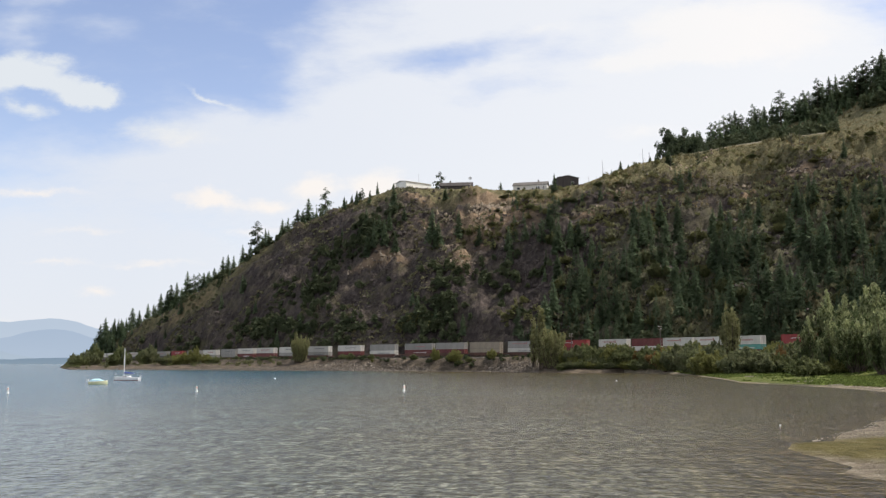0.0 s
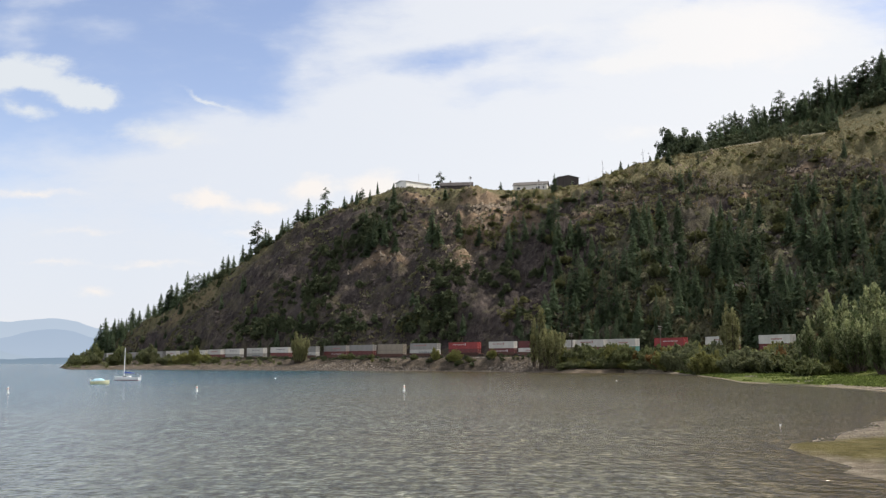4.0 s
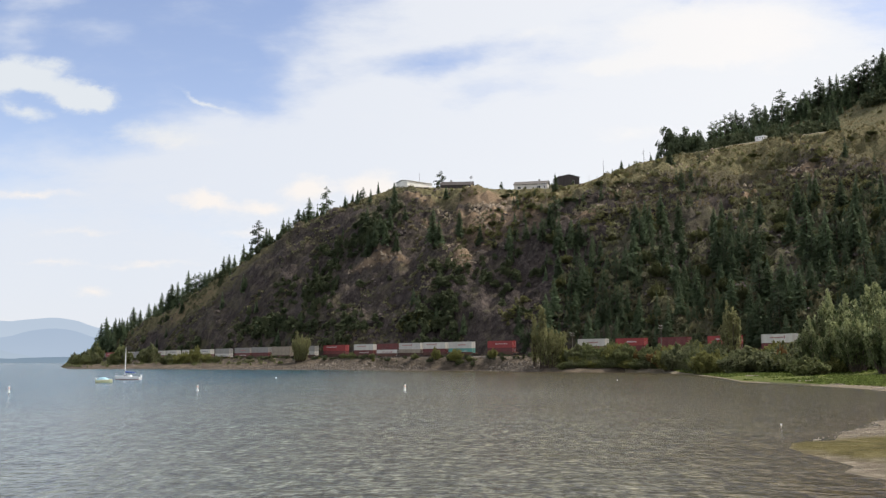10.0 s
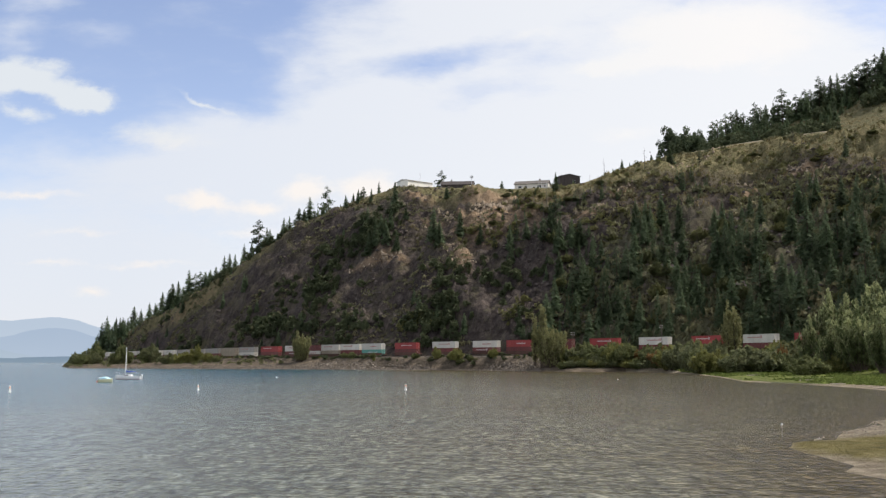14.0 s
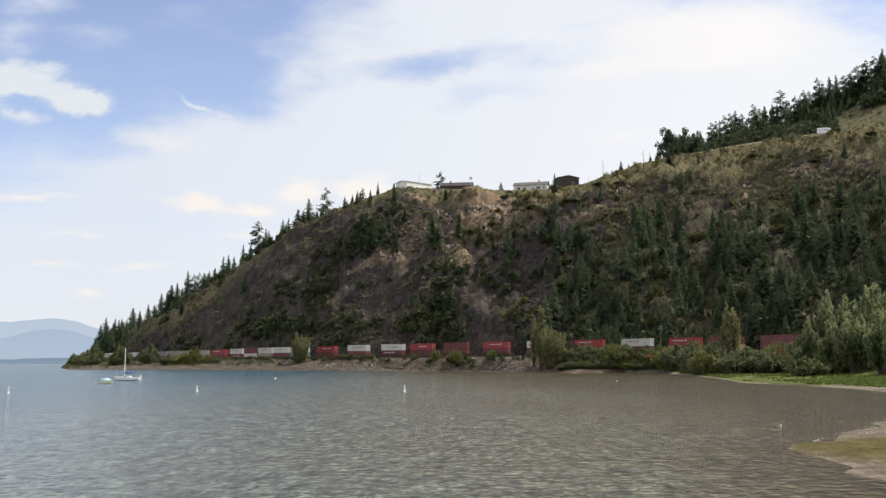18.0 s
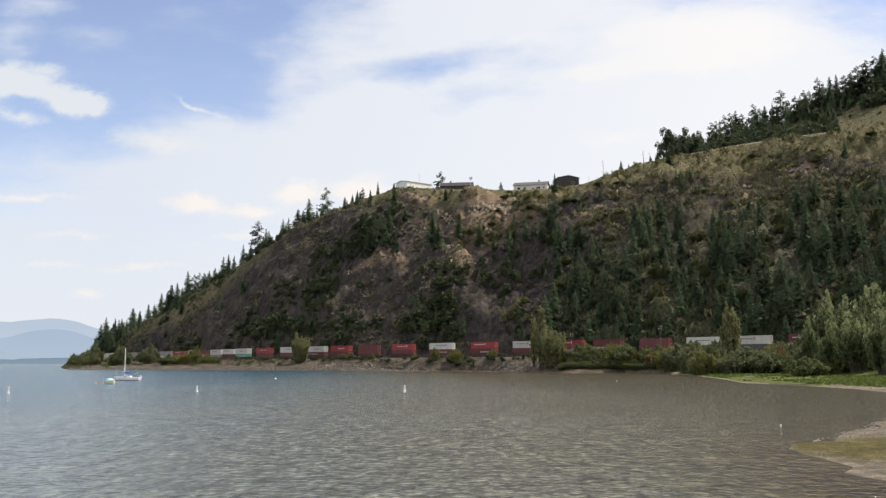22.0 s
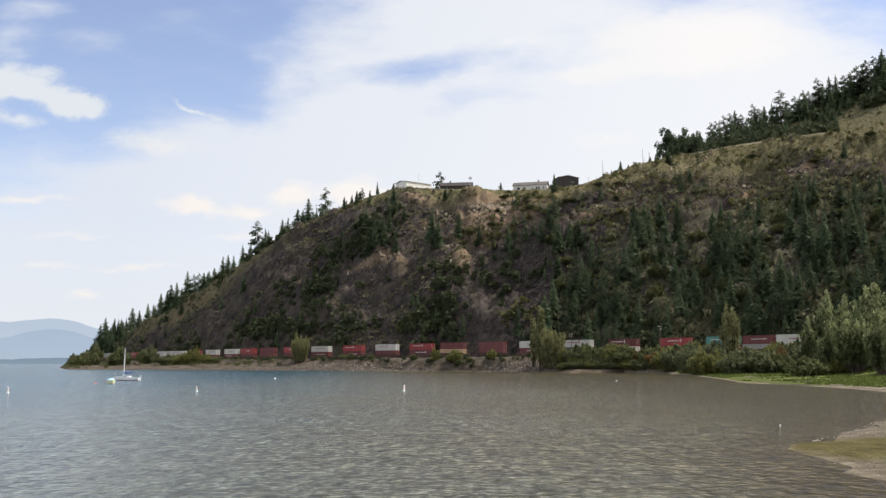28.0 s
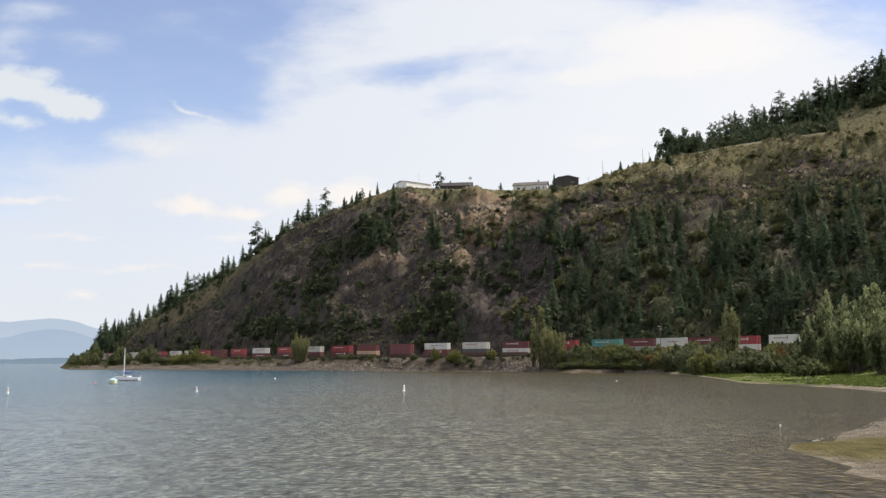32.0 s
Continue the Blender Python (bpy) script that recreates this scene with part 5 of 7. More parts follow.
def build_conifers():
    r = random.Random(11)
    for u, e, h, kind in RIM:
        e += 0.004 * (u < -0.25)
        # stands where the tip comes to that rise
        yc, zc = brow(u)
        y = float(yc) + 2
        for _ in range(30):
            z = float(ground_z(u * y, y))
            if z + h > 3.4 + e * y or y > yc + 60:
                break
            y += 2
        h = max(2.5, 3.4 + e * y - float(ground_z(u * y, y)) + 0.3)
        plant_conifer(u * y, y, h, kind, r, "conifers along the brow", full=1.25)
    for u, e, h in UPLAND:
        e += 0.001
        y = float(brow(u)[0]) + (r.uniform(55, 85) if u < 0.37 else r.uniform(82, 98))
        h = max(7, 3.4 + e * y - float(ground_z(u * y, y)))
        plant_conifer(u * y, y, h, "pine" if r.random() < 0.6 else "fir", r, "pines above the road", full=1.2)
    # a tall dark clump on the point
    for i in range(14):
        u = r.uniform(-0.368, -0.338)
        y = float(brow(u)[0]) - r.uniform(0, 26)
        plant_conifer(u * y, y, r.uniform(10, 17) * float(np.interp(u, [-0.368, -0.36, -0.345, -0.338], [0.65, 1.15, 1.0, 0.75])), "fir", r, "conifers along the brow")
    # more along the western brow
    for i in range(44):
        u = r.uniform(-0.362, -0.07) if i < 30 else r.uniform(-0.372, -0.28)
        y = float(brow(u)[0]) + r.uniform(-9, 8)
        plant_conifer(u * y, y, r.uniform(4.5, 10) * (1.25 if u < -0.33 else 1), "fir", r, "conifers along the brow")
    for i in range(34):
        u = r.uniform(0.3, 0.425)
        y = float(brow(u)[0]) + r.uniform(26, 60)
        fill_wood(u * y, y, r.uniform(6, 11), "fir" if r.random() < 0.7 else "pine", r)
    for i in range(30):
        u = r.uniform(0.41, 0.5)
        y = float(brow(u)[0]) + r.uniform(62, 84)
        fill_wood(u * y, y, r.uniform(5, 9), "fir" if r.random() < 0.7 else "pine", r)
    for i in range(80):
        u = r.uniform(0.285, 0.56)
        y = float(brow(u)[0]) + (r.uniform(40, 92) if u < 0.37 else r.uniform(78, 98))
        tip = np.interp(u, [q[0] for q in UPLAND], [q[1] for q in UPLAND])
        h = (3.4 + tip * y - float(ground_z(u * y, y))) * r.uniform(0.5, 0.92)
        if h > 3:
            fill_wood(u * y, y, h, "fir" if r.random() < 0.6 else "pine", r)
    # on the face
    made = 0
    while made < 260:
        u, q = r.uniform(-0.36, 0.52), r.uniform(0.0, 0.95)
        d = 0.05 + 0.95 * float(step(0.04, 0.15, u)) * (1 if q < 0.62 else 0.12)
        if u < 0.04:
            d = 0.05 + 0.3 * (q < 0.12) + (0.25 if (-0.02 < u < 0.03 and q > 0.6) else 0)
        if -0.33 > u:
            d = 0.9
        if u > 0.28 and q > 0.48:
            d *= 0.12
        if r.random() > d or grain(u * 900, q * 200, 40, 41) < -0.35:
            continue
        yt, (yc, zc) = float(np.interp(u, TRACK_U, TRACK_D)), brow(u)
        y = yt + 12 + (float(yc) - yt - 12) * q
        h = r.uniform(7, 16) * (0.75 if u < 0.1 else 1.0) * (1.0 if q < 0.6 else 0.7)
        plant_conifer(u * y, y, h, "fir" if r.random() < 0.8 else "pine", r, "conifers on the rock face")
        made += 1
    # single firs that stand out: place and height
    for x, y, h in ((-26.8, 512.4, 14), (-5.3, 465.9, 18), (-2.5, 463.4, 13), (7.9, 469.3, 14), (-35.8, 490.5, 16), (-30.4, 488.1, 14), (-39.4, 491.0, 13), (17.6, 458.5, 10), (1.2, 510.5, 7),
                    (-41.8, 511.4, 10), (-28.0, 495.9, 11), (-20.4, 499.0, 9), (-33.3, 495.7, 12), (-24.3, 482.9, 10),
                    (127.1, 330.0, 22), (129.8, 320.2, 20), (129.5, 350.7, 14), (136.6, 314.0, 16), (30.5, 439.2, 13), (56.8, 419.8, 14), (45.3, 429.7, 11), (95.1, 412.1, 15), (99.7, 399.5, 18)):
        plant_conifer(x, y, h, "fir", r, "conifers on the rock face")
    for i in range(26):
        u, q = r.uniform(0.05, 0.5), r.uniform(0.3, 0.97)
        yt, (yc, zc) = float(np.interp(u, TRACK_U, TRACK_D)), brow(u)
        y = yt + 12 + (float(yc) - yt - 12) * q
        t = place("dead_tree", (SNAGS[i % 2],), ("trunk",), upright(u * y, y, r.uniform(0.6, 1.1), r.uniform(0, 360)), "bare grey dead tree standing on the slope", "dead tree", "dead trees")


build_conifers()
build_wood()



# ---- broadleaf trees and bushes along the shore ----
def stand_tree(name, meshes, u, e, depth, made_h, label, category, group="", turn=0.0, names=("branchwork", "crown")):
    """Stands at that bearing and depth, its tip at that rise."""
    z = float(ground_z(u * depth, depth))
    h = max(0.8, 3.4 + e * depth - z + 0.2)
    return place(name, meshes, names, upright(u * depth, depth, h / made_h, turn, 0.2), label, category, group)


def build_shore_trees():
    parts = ("branchwork", "crown", "upper_crown")
    w1, w2 = (plume_tree(71 + k, 20, 5.2, willow_shaded, willow_lit, 44, 0.16) for k in range(2))
    w3 = plume_tree(74, 20, 3.2, willow_shaded, willow_lit, 22, 0.14, dome=0.3)
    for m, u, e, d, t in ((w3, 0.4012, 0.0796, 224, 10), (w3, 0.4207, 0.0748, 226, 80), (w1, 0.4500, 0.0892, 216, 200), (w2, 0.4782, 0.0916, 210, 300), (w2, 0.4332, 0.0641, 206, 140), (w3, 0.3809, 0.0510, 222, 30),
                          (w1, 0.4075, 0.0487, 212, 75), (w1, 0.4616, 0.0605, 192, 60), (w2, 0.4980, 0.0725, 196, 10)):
        stand_tree("willow_tree", m, u, e, d, 20, "tall grey-green willow with upright shoots, sunlit tops painted paler, on the grassy shore", "willow tree", "willows on the shore", t, parts)
    p1 = plume_tree(73, 20, 1.7, poplar_leaf, poplar_leaf, 15, 0.1, 0.36, 0.3, 0.8)
    p2 = plume_tree(77, 16, 5.4, poplar_leaf, poplar_leaf, 62, 0.05, 0.36, 0.22, 1.0)
    p3 = plume_tree(76, 18, 2.5, poplar_leaf, poplar_leaf, 40, 0.14, 0.34, 0.35, 0.8)
    stand_tree("poplar_tree", p1, 0.1024, 0.0641, 338, 20, "slim olive-green poplar beside the railway", "poplar tree", "poplars by the railway", 0, parts)
    stand_tree("poplar_tree", p2, 0.1127, 0.0386, 336, 16, "round-headed olive poplar beside the railway", "poplar tree", "poplars by the railway", 0, parts)
    stand_tree("poplar_tree", p1, 0.0951, 0.0510, 342, 20, "slim olive-green poplar beside the railway", "poplar tree", "poplars by the railway", 120, parts)
    stand_tree("poplar_tree", p3, 0.3006, 0.0665, 268, 18, "slim olive-green poplar beside the railway", "poplar tree", "poplars by the railway", 200, parts)
    for u, e, d, t in ((-0.1542, 0.0350, 438, 70), (-0.1488, 0.0297, 437, 170)):
        stand_tree("poplar_tree", p2 if t == 170 else p1, u, e, d, 16 if t == 170 else 20, "small olive poplar on the bank below the railway", "poplar tree", "poplars by the railway", t, parts)
    c1 = broadleaf("c", 75, 14, 6.5, pine_green, 0.4, 5200, 40, 0.1, stems=4, column=1.1)
    for u, e, d, t in ((0.2446, 0.2516, 490, 0), (0.2573, 0.2491, 494, 130), (0.2682, 0.2472, 492, 220), (0.2771, 0.2429, 496, 20)):
        stand_tree("cottonwood_tree", c1, u, e, d, 14, "dark cottonwood on the skyline above the bluff", "cottonwood tree", "cottonwoods on the skyline", t)


BUSHES = {}
for _k, (_m, _sz) in {"green": (bush_leaf, 0.2), "yellow": (bush_yellow, 0.19), "grey": (bush_grey, 0.19), "rust": (bush_rust, 0.19), "brush": (hill_leaf, 0.2), "gold": (hill_yellow, 0.2)}.items():
    BUSHES[_k] = [plume_tree(80 + i + len(_k), 5, 2.5, _m, _m, 46, 0.02, _sz * 1.15, 0.55, 0.36, 0.3, *((0.1, 0.35) if _k in ("brush", "gold") else (0.7, 1.0))) for i in range(3)]
BUSH_WORDS = {"green": "dense green bush on the bank below the railway", "yellow": "bright yellow-green bush beside the railway", "grey": "pale grey-green sage bush on the shore", "rust": "rust-coloured sumac bush beside the railway"}


THICKET = []


def bush(u, e, depth, kind, r, wide=1.0, loose=False, hill=False):
    x = u * depth
    z = float(ground_z(x, depth))
    h = max(0.9, 3.4 + e * depth - z + 0.15)
    if loose:
        THICKET.append((x, depth, z - 0.1, h, wide, r.uniform(0, 6.28)))
        return None
    m = BUSHES[kind][r.randrange(3)]
    t = thing("bush", "rounded %s bush on the dry hillside" % ("yellow-green" if kind == "gold" else "olive") if hill else BUSH_WORDS[kind], "bush", "bushes on the hillside" if hill else "bushes along the railway", upright(x, depth, 1.0, r.uniform(0, 360), 0.1))
    t.scale = (h / 5 * wide, h / 5 * wide, h / 5)
    for me, n in zip(m, ("branchwork", "crown", "upper_crown")):
        part(n, me, None, t)
    return t


# single bushes that stand out: bearing, rise of the top, depth, kind, breadth
BUSH_SPOTS = [(0.0509, 0.0156, 0, "yellow", 1.0), (0.0130, 0.0144, 0, "yellow", 1.3), (0.0071, 0.0109, 0, "green", 1.0), (0.0272, 0.0073, 0, "green", 1.3), (-0.0307, 0.0091, 0, "green", 1.5), (-0.0083, 0.0162, 0, "yellow", 0.8),
              (-0.0751, 0.0097, 0, "green", 1.3), (-0.0970, 0.0103, 0, "green", 1.8), (-0.1052, 0.0097, 0, "green", 1.7), (-0.0875, 0.0079, 0, "grey", 1.3), (0.2023, 0.0132, 0, "rust", 0.9), (0.3534, 0.0203, 236, "rust", 0.6),
              (0.1347, 0.0050, 332, "green", 1.5), (0.1466, 0.0073, 331, "green", 1.4), (0.1738, 0.0067, 330, "green", 1.5), (0.1838, 0.0085, 329, "yellow", 1.3), (0.1927, 0.0062, 328, "green", 1.4), (0.2116, 0.0085, 326, "grey", 1.4), (0.2211, 0.0073, 325, "green", 1.5),
              (0.1661, 0.0073, 325, "grey", 1.2), (0.1573, 0.0097, 327, "grey", 1.3), (0.3231, 0.0179, 238, "grey", 2.0), (0.3377, 0.0120, 232, "grey", 1.8), (0.3111, 0.0132, 240, "grey", 1.6)]
# mounds of green brush under the brow, and brighter bushes on the eastern slope: place, height, breadth, kind
HILL_BUSHES = [(49.3, 447.4, 4, 1.4, "yellow"), (59.4, 452.3, 3, 1.7, "green"), (31.3, 481.2, 2.5, 1.8, "green"), (43.0, 458.2, 3.5, 1.5, "green"), (76.1, 456.8, 3, 1.6, "green"), (149.5, 347.1, 6, 1.3, "yellow"),
               (159.3, 340.7, 5, 1.3, "yellow"), (128.8, 360.0, 5, 1.4, "yellow"), (139.7, 312.5, 4, 1.4, "yellow"), (138.5, 300.1, 4, 1.3, "yellow"), (120.4, 354.8, 5, 1.4, "green"), (147.1, 350.6, 6, 1.3, "green"),
               (135.3, 344.1, 5, 1.5, "green"), (23.9, 462.1, 3, 1.4, "green"), (73.2, 412.8, 4, 1.3, "yellow"), (79.6, 385.0, 4, 1.3, "green"), (53.2, 412.2, 5, 1.3, "yellow"), (101.8, 373.8, 4, 1.4, "yellow"),
               (149.1, 450.5, 2.5, 1.7, "green"), (159.9, 402.6, 2.5, 1.7, "yellow"), (184.6, 401.7, 2.5, 1.7, "green")]
SHORE_SPOTS = [(-0.3073, 0.0209, 550, "grey", 0.9), (-0.3112, 0.0156, 550, "green", 1.2), (-0.2598, 0.0179, 500, "yellow", 0.8), (-0.2714, 0.0109, 504, "yellow", 1.6), (-0.2891, 0.0097, 510, "grey", 1.8),
               (-0.2802, 0.0085, 508, "yellow", 1.5), (-0.2477, 0.0097, 496, "yellow", 1.5), (-0.2388, 0.0073, 492, "green", 1.5), (-0.3635, 0.0215, 590, "green", 0.7), (-0.3703, 0.0144, 570, "grey", 1.2),
               (-0.3779, 0.0109, 560, "green", 1.3), (-0.3867, 0.0109, 555, "grey", 0.8), (-0.3825, 0.0085, 550, "green", 1.2), (-0.3367, 0.0179, 550, "green", 1.0), (-0.3424, 0.0120, 550, "green", 1.3)]


def on_face(u, e):
    """Where the line of that bearing and rise from the beach meets the bluff."""
    y = np.arange(float(np.interp(u, TRACK_U, TRACK_D)) + 9, float(brow(u)[0]) + 90, 1.0)
    hit = np.nonzero(ground_z(u * y, y) >= 3.4 + e * y)[0]
    y = float(y[hit[0]]) if len(hit) else float(brow(u)[0])
    return u * y, y


# dark scrub along the gullies and ledges: bearing and rise at both ends, clumps, height
GULLIES = [(-0.0536, 0.1617, -0.0774, 0.1295, 22, 4.5), (-0.0774, 0.1326, -0.1161, 0.1114, 24, 4), (-0.1102, 0.1144, -0.1334, 0.0725, 26, 4), (-0.1305, 0.0784, -0.1419, 0.0427, 18, 4), (-0.2099, 0.0339, -0.1446, 0.0309, 30, 5),
           (-0.115, 0.0297, -0.0795, 0.0398, 14, 4), (-0.0379, 0.0321, 0.0065, 0.0487, 22, 5), (-0.0024, 0.1024, 0.0036, 0.0487, 18, 4), (0.0185, 0.0844, 0.0514, 0.1024, 9, 3), (-0.1808, 0.0606, -0.1575, 0.0844, 12, 3), (0.0573, 0.0844, 0.1051, 0.0964, 10, 4)]
# lighter brush under the brow and over the eastern slope
BRUSH = [(0.0699, 0.1751, 0.109, 0.1678, 26, 3.0), (0.0728, 0.1599, 0.106, 0.1617, 18, 3.0), (0.0276, 0.1326, 0.0697, 0.1416, 20, 3.5), (0.0097, 0.1782, 0.0338, 0.18, 10, 2.4), (0.1543, 0.1721, 0.203, 0.1904, 22, 2.2), (0.0276, 0.1265, 0.0636, 0.1295, 16, 3.5),
         (0.0868, 0.0606, 0.0688, 0.0398, 14, 4), (-0.0498, 0.0309, -0.0142, 0.0398, 12, 4), (0.1062, 0.1782, 0.1364, 0.1843, 16, 2.2), (0.1911, 0.1996, 0.2398, 0.212, 22, 2.2), (0.282, 0.2058, 0.3309, 0.2181, 22, 2.4), (0.3425, 0.2058, 0.4039, 0.2243, 26, 2.4),
         (0.43, 0.261, 0.5, 0.284, 26, 1.8), (0.41, 0.235, 0.5, 0.245, 26, 2.2), (0.22, 0.185, 0.3, 0.19, 22, 2.6), (0.3, 0.16, 0.4, 0.175, 30, 3.0), (0.4, 0.17, 0.5, 0.2, 30, 3.0), (0.13, 0.14, 0.22, 0.16, 24, 3.0)]
PALE_BRUSH, BANK_BRUSH = [], []


def build_bushes():
    r = random.Random(21)
    for u, e, d, k, w in BUSH_SPOTS + SHORE_SPOTS:
        bush(u, e, d or float(np.interp(u, TRACK_U, TRACK_D)) - 12, k, r, w)
    for k in range(11):
        u = 0.124 + 0.0098 * k
        bush(u, 0.0015 + r.uniform(-0.002, 0.003), float(np.interp(u, SHORE[:, 0], SHORE[:, 1])) + 4, ("green", "grey", "green", "yellow")[k % 4], r, r.uniform(1.6, 2.2))
    for x, y, h, w, k in HILL_BUSHES:
        bush(x / y, (float(ground_z(x, y)) + h * 0.8 - 3.4) / y, y, "gold" if k == "yellow" else "brush", r, w * 1.35, hill=True)
        for _ in range(1):
            d = y + r.uniform(-7, 7)
            x2 = x + r.uniform(-9, 9)
            bush(x2 / d, (float(ground_z(x2, d)) + h * r.uniform(0.3, 0.55) - 3.4) / d, d, "gold" if r.random() < 0.4 else "brush", r, w * 1.6, hill=True)
    # the thick belt between the flat and the railway
    for i in range(98):
        u = r.uniform(0.115, 0.42)
        yt, ys = float(np.interp(u, TRACK_U, TRACK_D)), float(np.interp(u, SHORE[:, 0], SHORE[:, 1]))
        front = max(ys + 4, yt - 75)
        d = front + (yt - 9 - front) * r.uniform(0.15, 0.9)
        top = 0.0085 + 0.015 * r.random() ** 1.3 + 0.004 * (u > 0.25)
        k = r.choices(("green", "yellow", "grey", "rust"), (4, 4, 4, 0.12))[0]
        bush(u, top if d > yt - 40 else top * 0.55, d, k, r, r.uniform(1.0, 1.6))
    # sparse along the riprap and the sandy bank
    for i in range(24):
        u = r.uniform(-0.35, 0.11)
        yt = float(np.interp(u, TRACK_U, TRACK_D))
        d = yt - r.uniform(9, 16)
        bush(u, r.uniform(0.001, 0.0052), d, r.choice(("green", "green", "yellow")), r, r.uniform(1.0, 1.8))
    # a low fringe along the edge of the bank, before the rails
    for i in range(190):
        u = r.uniform(-0.385, 0.1) if i < 110 else r.uniform(-0.36, -0.15)
        d = float(np.interp(u, TRACK_U, TRACK_D)) - r.uniform(8, 15)
        x = u * d
        bush(u, (float(ground_z(x, d)) + r.uniform(0.5, 1.5) - 3.4) / d, d, "green", r, r.uniform(1.2, 2.4), True)
    # brush over the upper bank towards the point, down to the water at its tip
    for i in range(230):
        u = r.uniform(-0.395, -0.17) if i < 170 else r.uniform(-0.398, -0.345)
        ys, yt = (float(np.interp(u, q[0], q[1])) for q in ((SHORE[:, 0], SHORE[:, 1]), (TRACK_U, TRACK_D)))
        d = ys + max(yt - 9 - ys, 12) * (r.uniform(0.42, 0.98) if u > -0.35 else r.uniform(0.1, 0.95))
        x = u * d
        BANK_BRUSH.append((x, d, float(ground_z(x, d)) - 0.1, r.uniform(0.8, 2.3), r.uniform(0.8, 1.6), r.uniform(0, 6.28)))
    # under the willows
    for i in range(12):
        u = r.uniform(0.37, 0.52)
        d = r.uniform(202, 216)
        bush(u, r.uniform(-0.006, 0.008), d, "green", r, r.uniform(1.2, 2.0))
    # dark thicket below the pines on the upper hill
    for i in range(150):
        u = r.uniform(0.245, 0.42) if i < 100 else r.uniform(0.4, 0.56)
        d = float(brow(u)[0]) + (r.uniform(24, 48) if i < 40 else r.uniform(18, 30) if i < 100 else r.uniform(60, 98))
        x = u * d
        bush(u, (float(ground_z(x, d)) + r.uniform(4, 8) - 3.4) / d, d, "green", r, r.uniform(0.9, 1.4), True)
    # among the firs of the western brow
    for i in range(40):
        u = r.uniform(-0.37, -0.16)
        d = float(brow(u)[0]) + r.uniform(-16, 3)
        x = u * d
        bush(u, (float(ground_z(x, d)) + r.uniform(2.5, 5) - 3.4) / d, d, "green", r, r.uniform(0.9, 1.3), True)
    # and on the grassy slope of the east
    for i in range(12):
        u = r.uniform(0.05, 0.5)
        d = float(brow(u)[0]) - r.uniform(2, 60)
        x = u * d
        bush(u, (float(ground_z(x, d)) + r.uniform(1.0, 2.4) - 3.4) / d, d, r.choice(("green", "grey")), r, r.uniform(1.0, 1.7))
    # at the foot of the bluff, behind the rails
    for i in range(60):
        u = r.uniform(-0.34, 0.45)
        yt = float(np.interp(u, TRACK_U, TRACK_D))
        d = yt + r.uniform(11, 26)
        x = u * d
        h = r.uniform(2.5, 6)
        bush(u, (float(ground_z(x, d)) + h - 3.4) / d, d, "green", r, r.uniform(1.0, 1.5), True)
    # in the hollows of the lower rock face
    for i in range(56):
        u, q = r.uniform(-0.2, 0.14), r.uniform(0.02, 0.42) * r.uniform(0.4, 1)
        yt = float(np.interp(u, TRACK_U, TRACK_D))
        d = yt + 12 + (float(brow(u)[0]) - yt - 12) * q
        x = u * d
        if grain(x, d, 28, 57) > -0.1:
            bush(u, (float(ground_z(x, d)) + r.uniform(1.5, 3.6) - 3.4) / d, d, "green", r, r.uniform(1.2, 2.0), True)
    # leafy bushes among the firs of the eastern slope
    for i in range(40):
        u, q = r.uniform(0.1, 0.5), r.uniform(0.02, 0.5)
        yt = float(np.interp(u, TRACK_U, TRACK_D))
        d = yt + 14 + (float(brow(u)[0]) - yt - 14) * q
        x = u * d
        bush(u, (float(ground_z(x, d)) + r.uniform(3, 7.5) - 3.4) / d, d, "gold" if i % 4 == 0 else "brush", r, r.uniform(0.9, 1.4), hill=True)
    for rows, store in ((GULLIES, THICKET), (BRUSH, PALE_BRUSH)):
        for u0, e0, u1, e1, n, h in rows:
            for i in range(n * 2 if store is THICKET else n):
                f = r.random()
                x, d = on_face(u0 + (u1 - u0) * f + r.gauss(0, 0.009), e0 + (e1 - e0) * f + r.gauss(0, 0.006))
                store.append((x, d, float(ground_z(x, d)) - 0.2, h * r.uniform(0.45, 1.1), r.uniform(0.9, 1.7), r.uniform(0, 6.28)))
    # these grow into one another
    rng = np.random.default_rng(25)
    stock = broadleaf("t", 99, 5, 2.6, bush_leaf, 0.42, 760, 22, 0.02, stems=4, column=1.2)[1]
    low = broadleaf("t", 98, 5, 2.8, pale_brush_leaf, 0.4, 700, 22, 0.02, stems=5, column=0.9, up=0.12, flat=0.35)[1]
    for name, label, store, mat, made in (("thicket", "dark green thicket of bushes on the hill", THICKET, thicket_leaf, stock), ("brush", "olive-green brush over the grassy slope", PALE_BRUSH, pale_brush_leaf, low),
                                          ("bank_brush", "low green brush along the railway bank", BANK_BRUSH, bush_leaf, low)):
        p = np.array([v.co for v in made.vertices])
        V = []
        for x, y, z, h, w, a in store:
            k = h / 5
            c, s_ = math.cos(a) * k * w, math.sin(a) * k * w
            V.append(np.stack([p[:, 0] * c - p[:, 1] * s_ + x, p[:, 0] * s_ + p[:, 1] * c + y, p[:, 2] * k + z], -1))
        V = np.concatenate(V)
        tagged(sheet(name, V, np.arange(len(V)).reshape(-1, 4), mat, smooth=False), label, "bushes", kind="stuff")


pale_brush_leaf = material("olive brush leaves", [(0.15, 0.158, 0.068), (0.24, 0.238, 0.108)], 0.1, 0.75, leaf=0.5, island=0.25, spec=0.05)
thicket_leaf = material("thicket leaves", [(0.06, 0.076, 0.042), (0.1, 0.116, 0.062)], 0.1, 0.75, leaf=0.3, island=0.2, spec=0.1)
build_shore_trees()
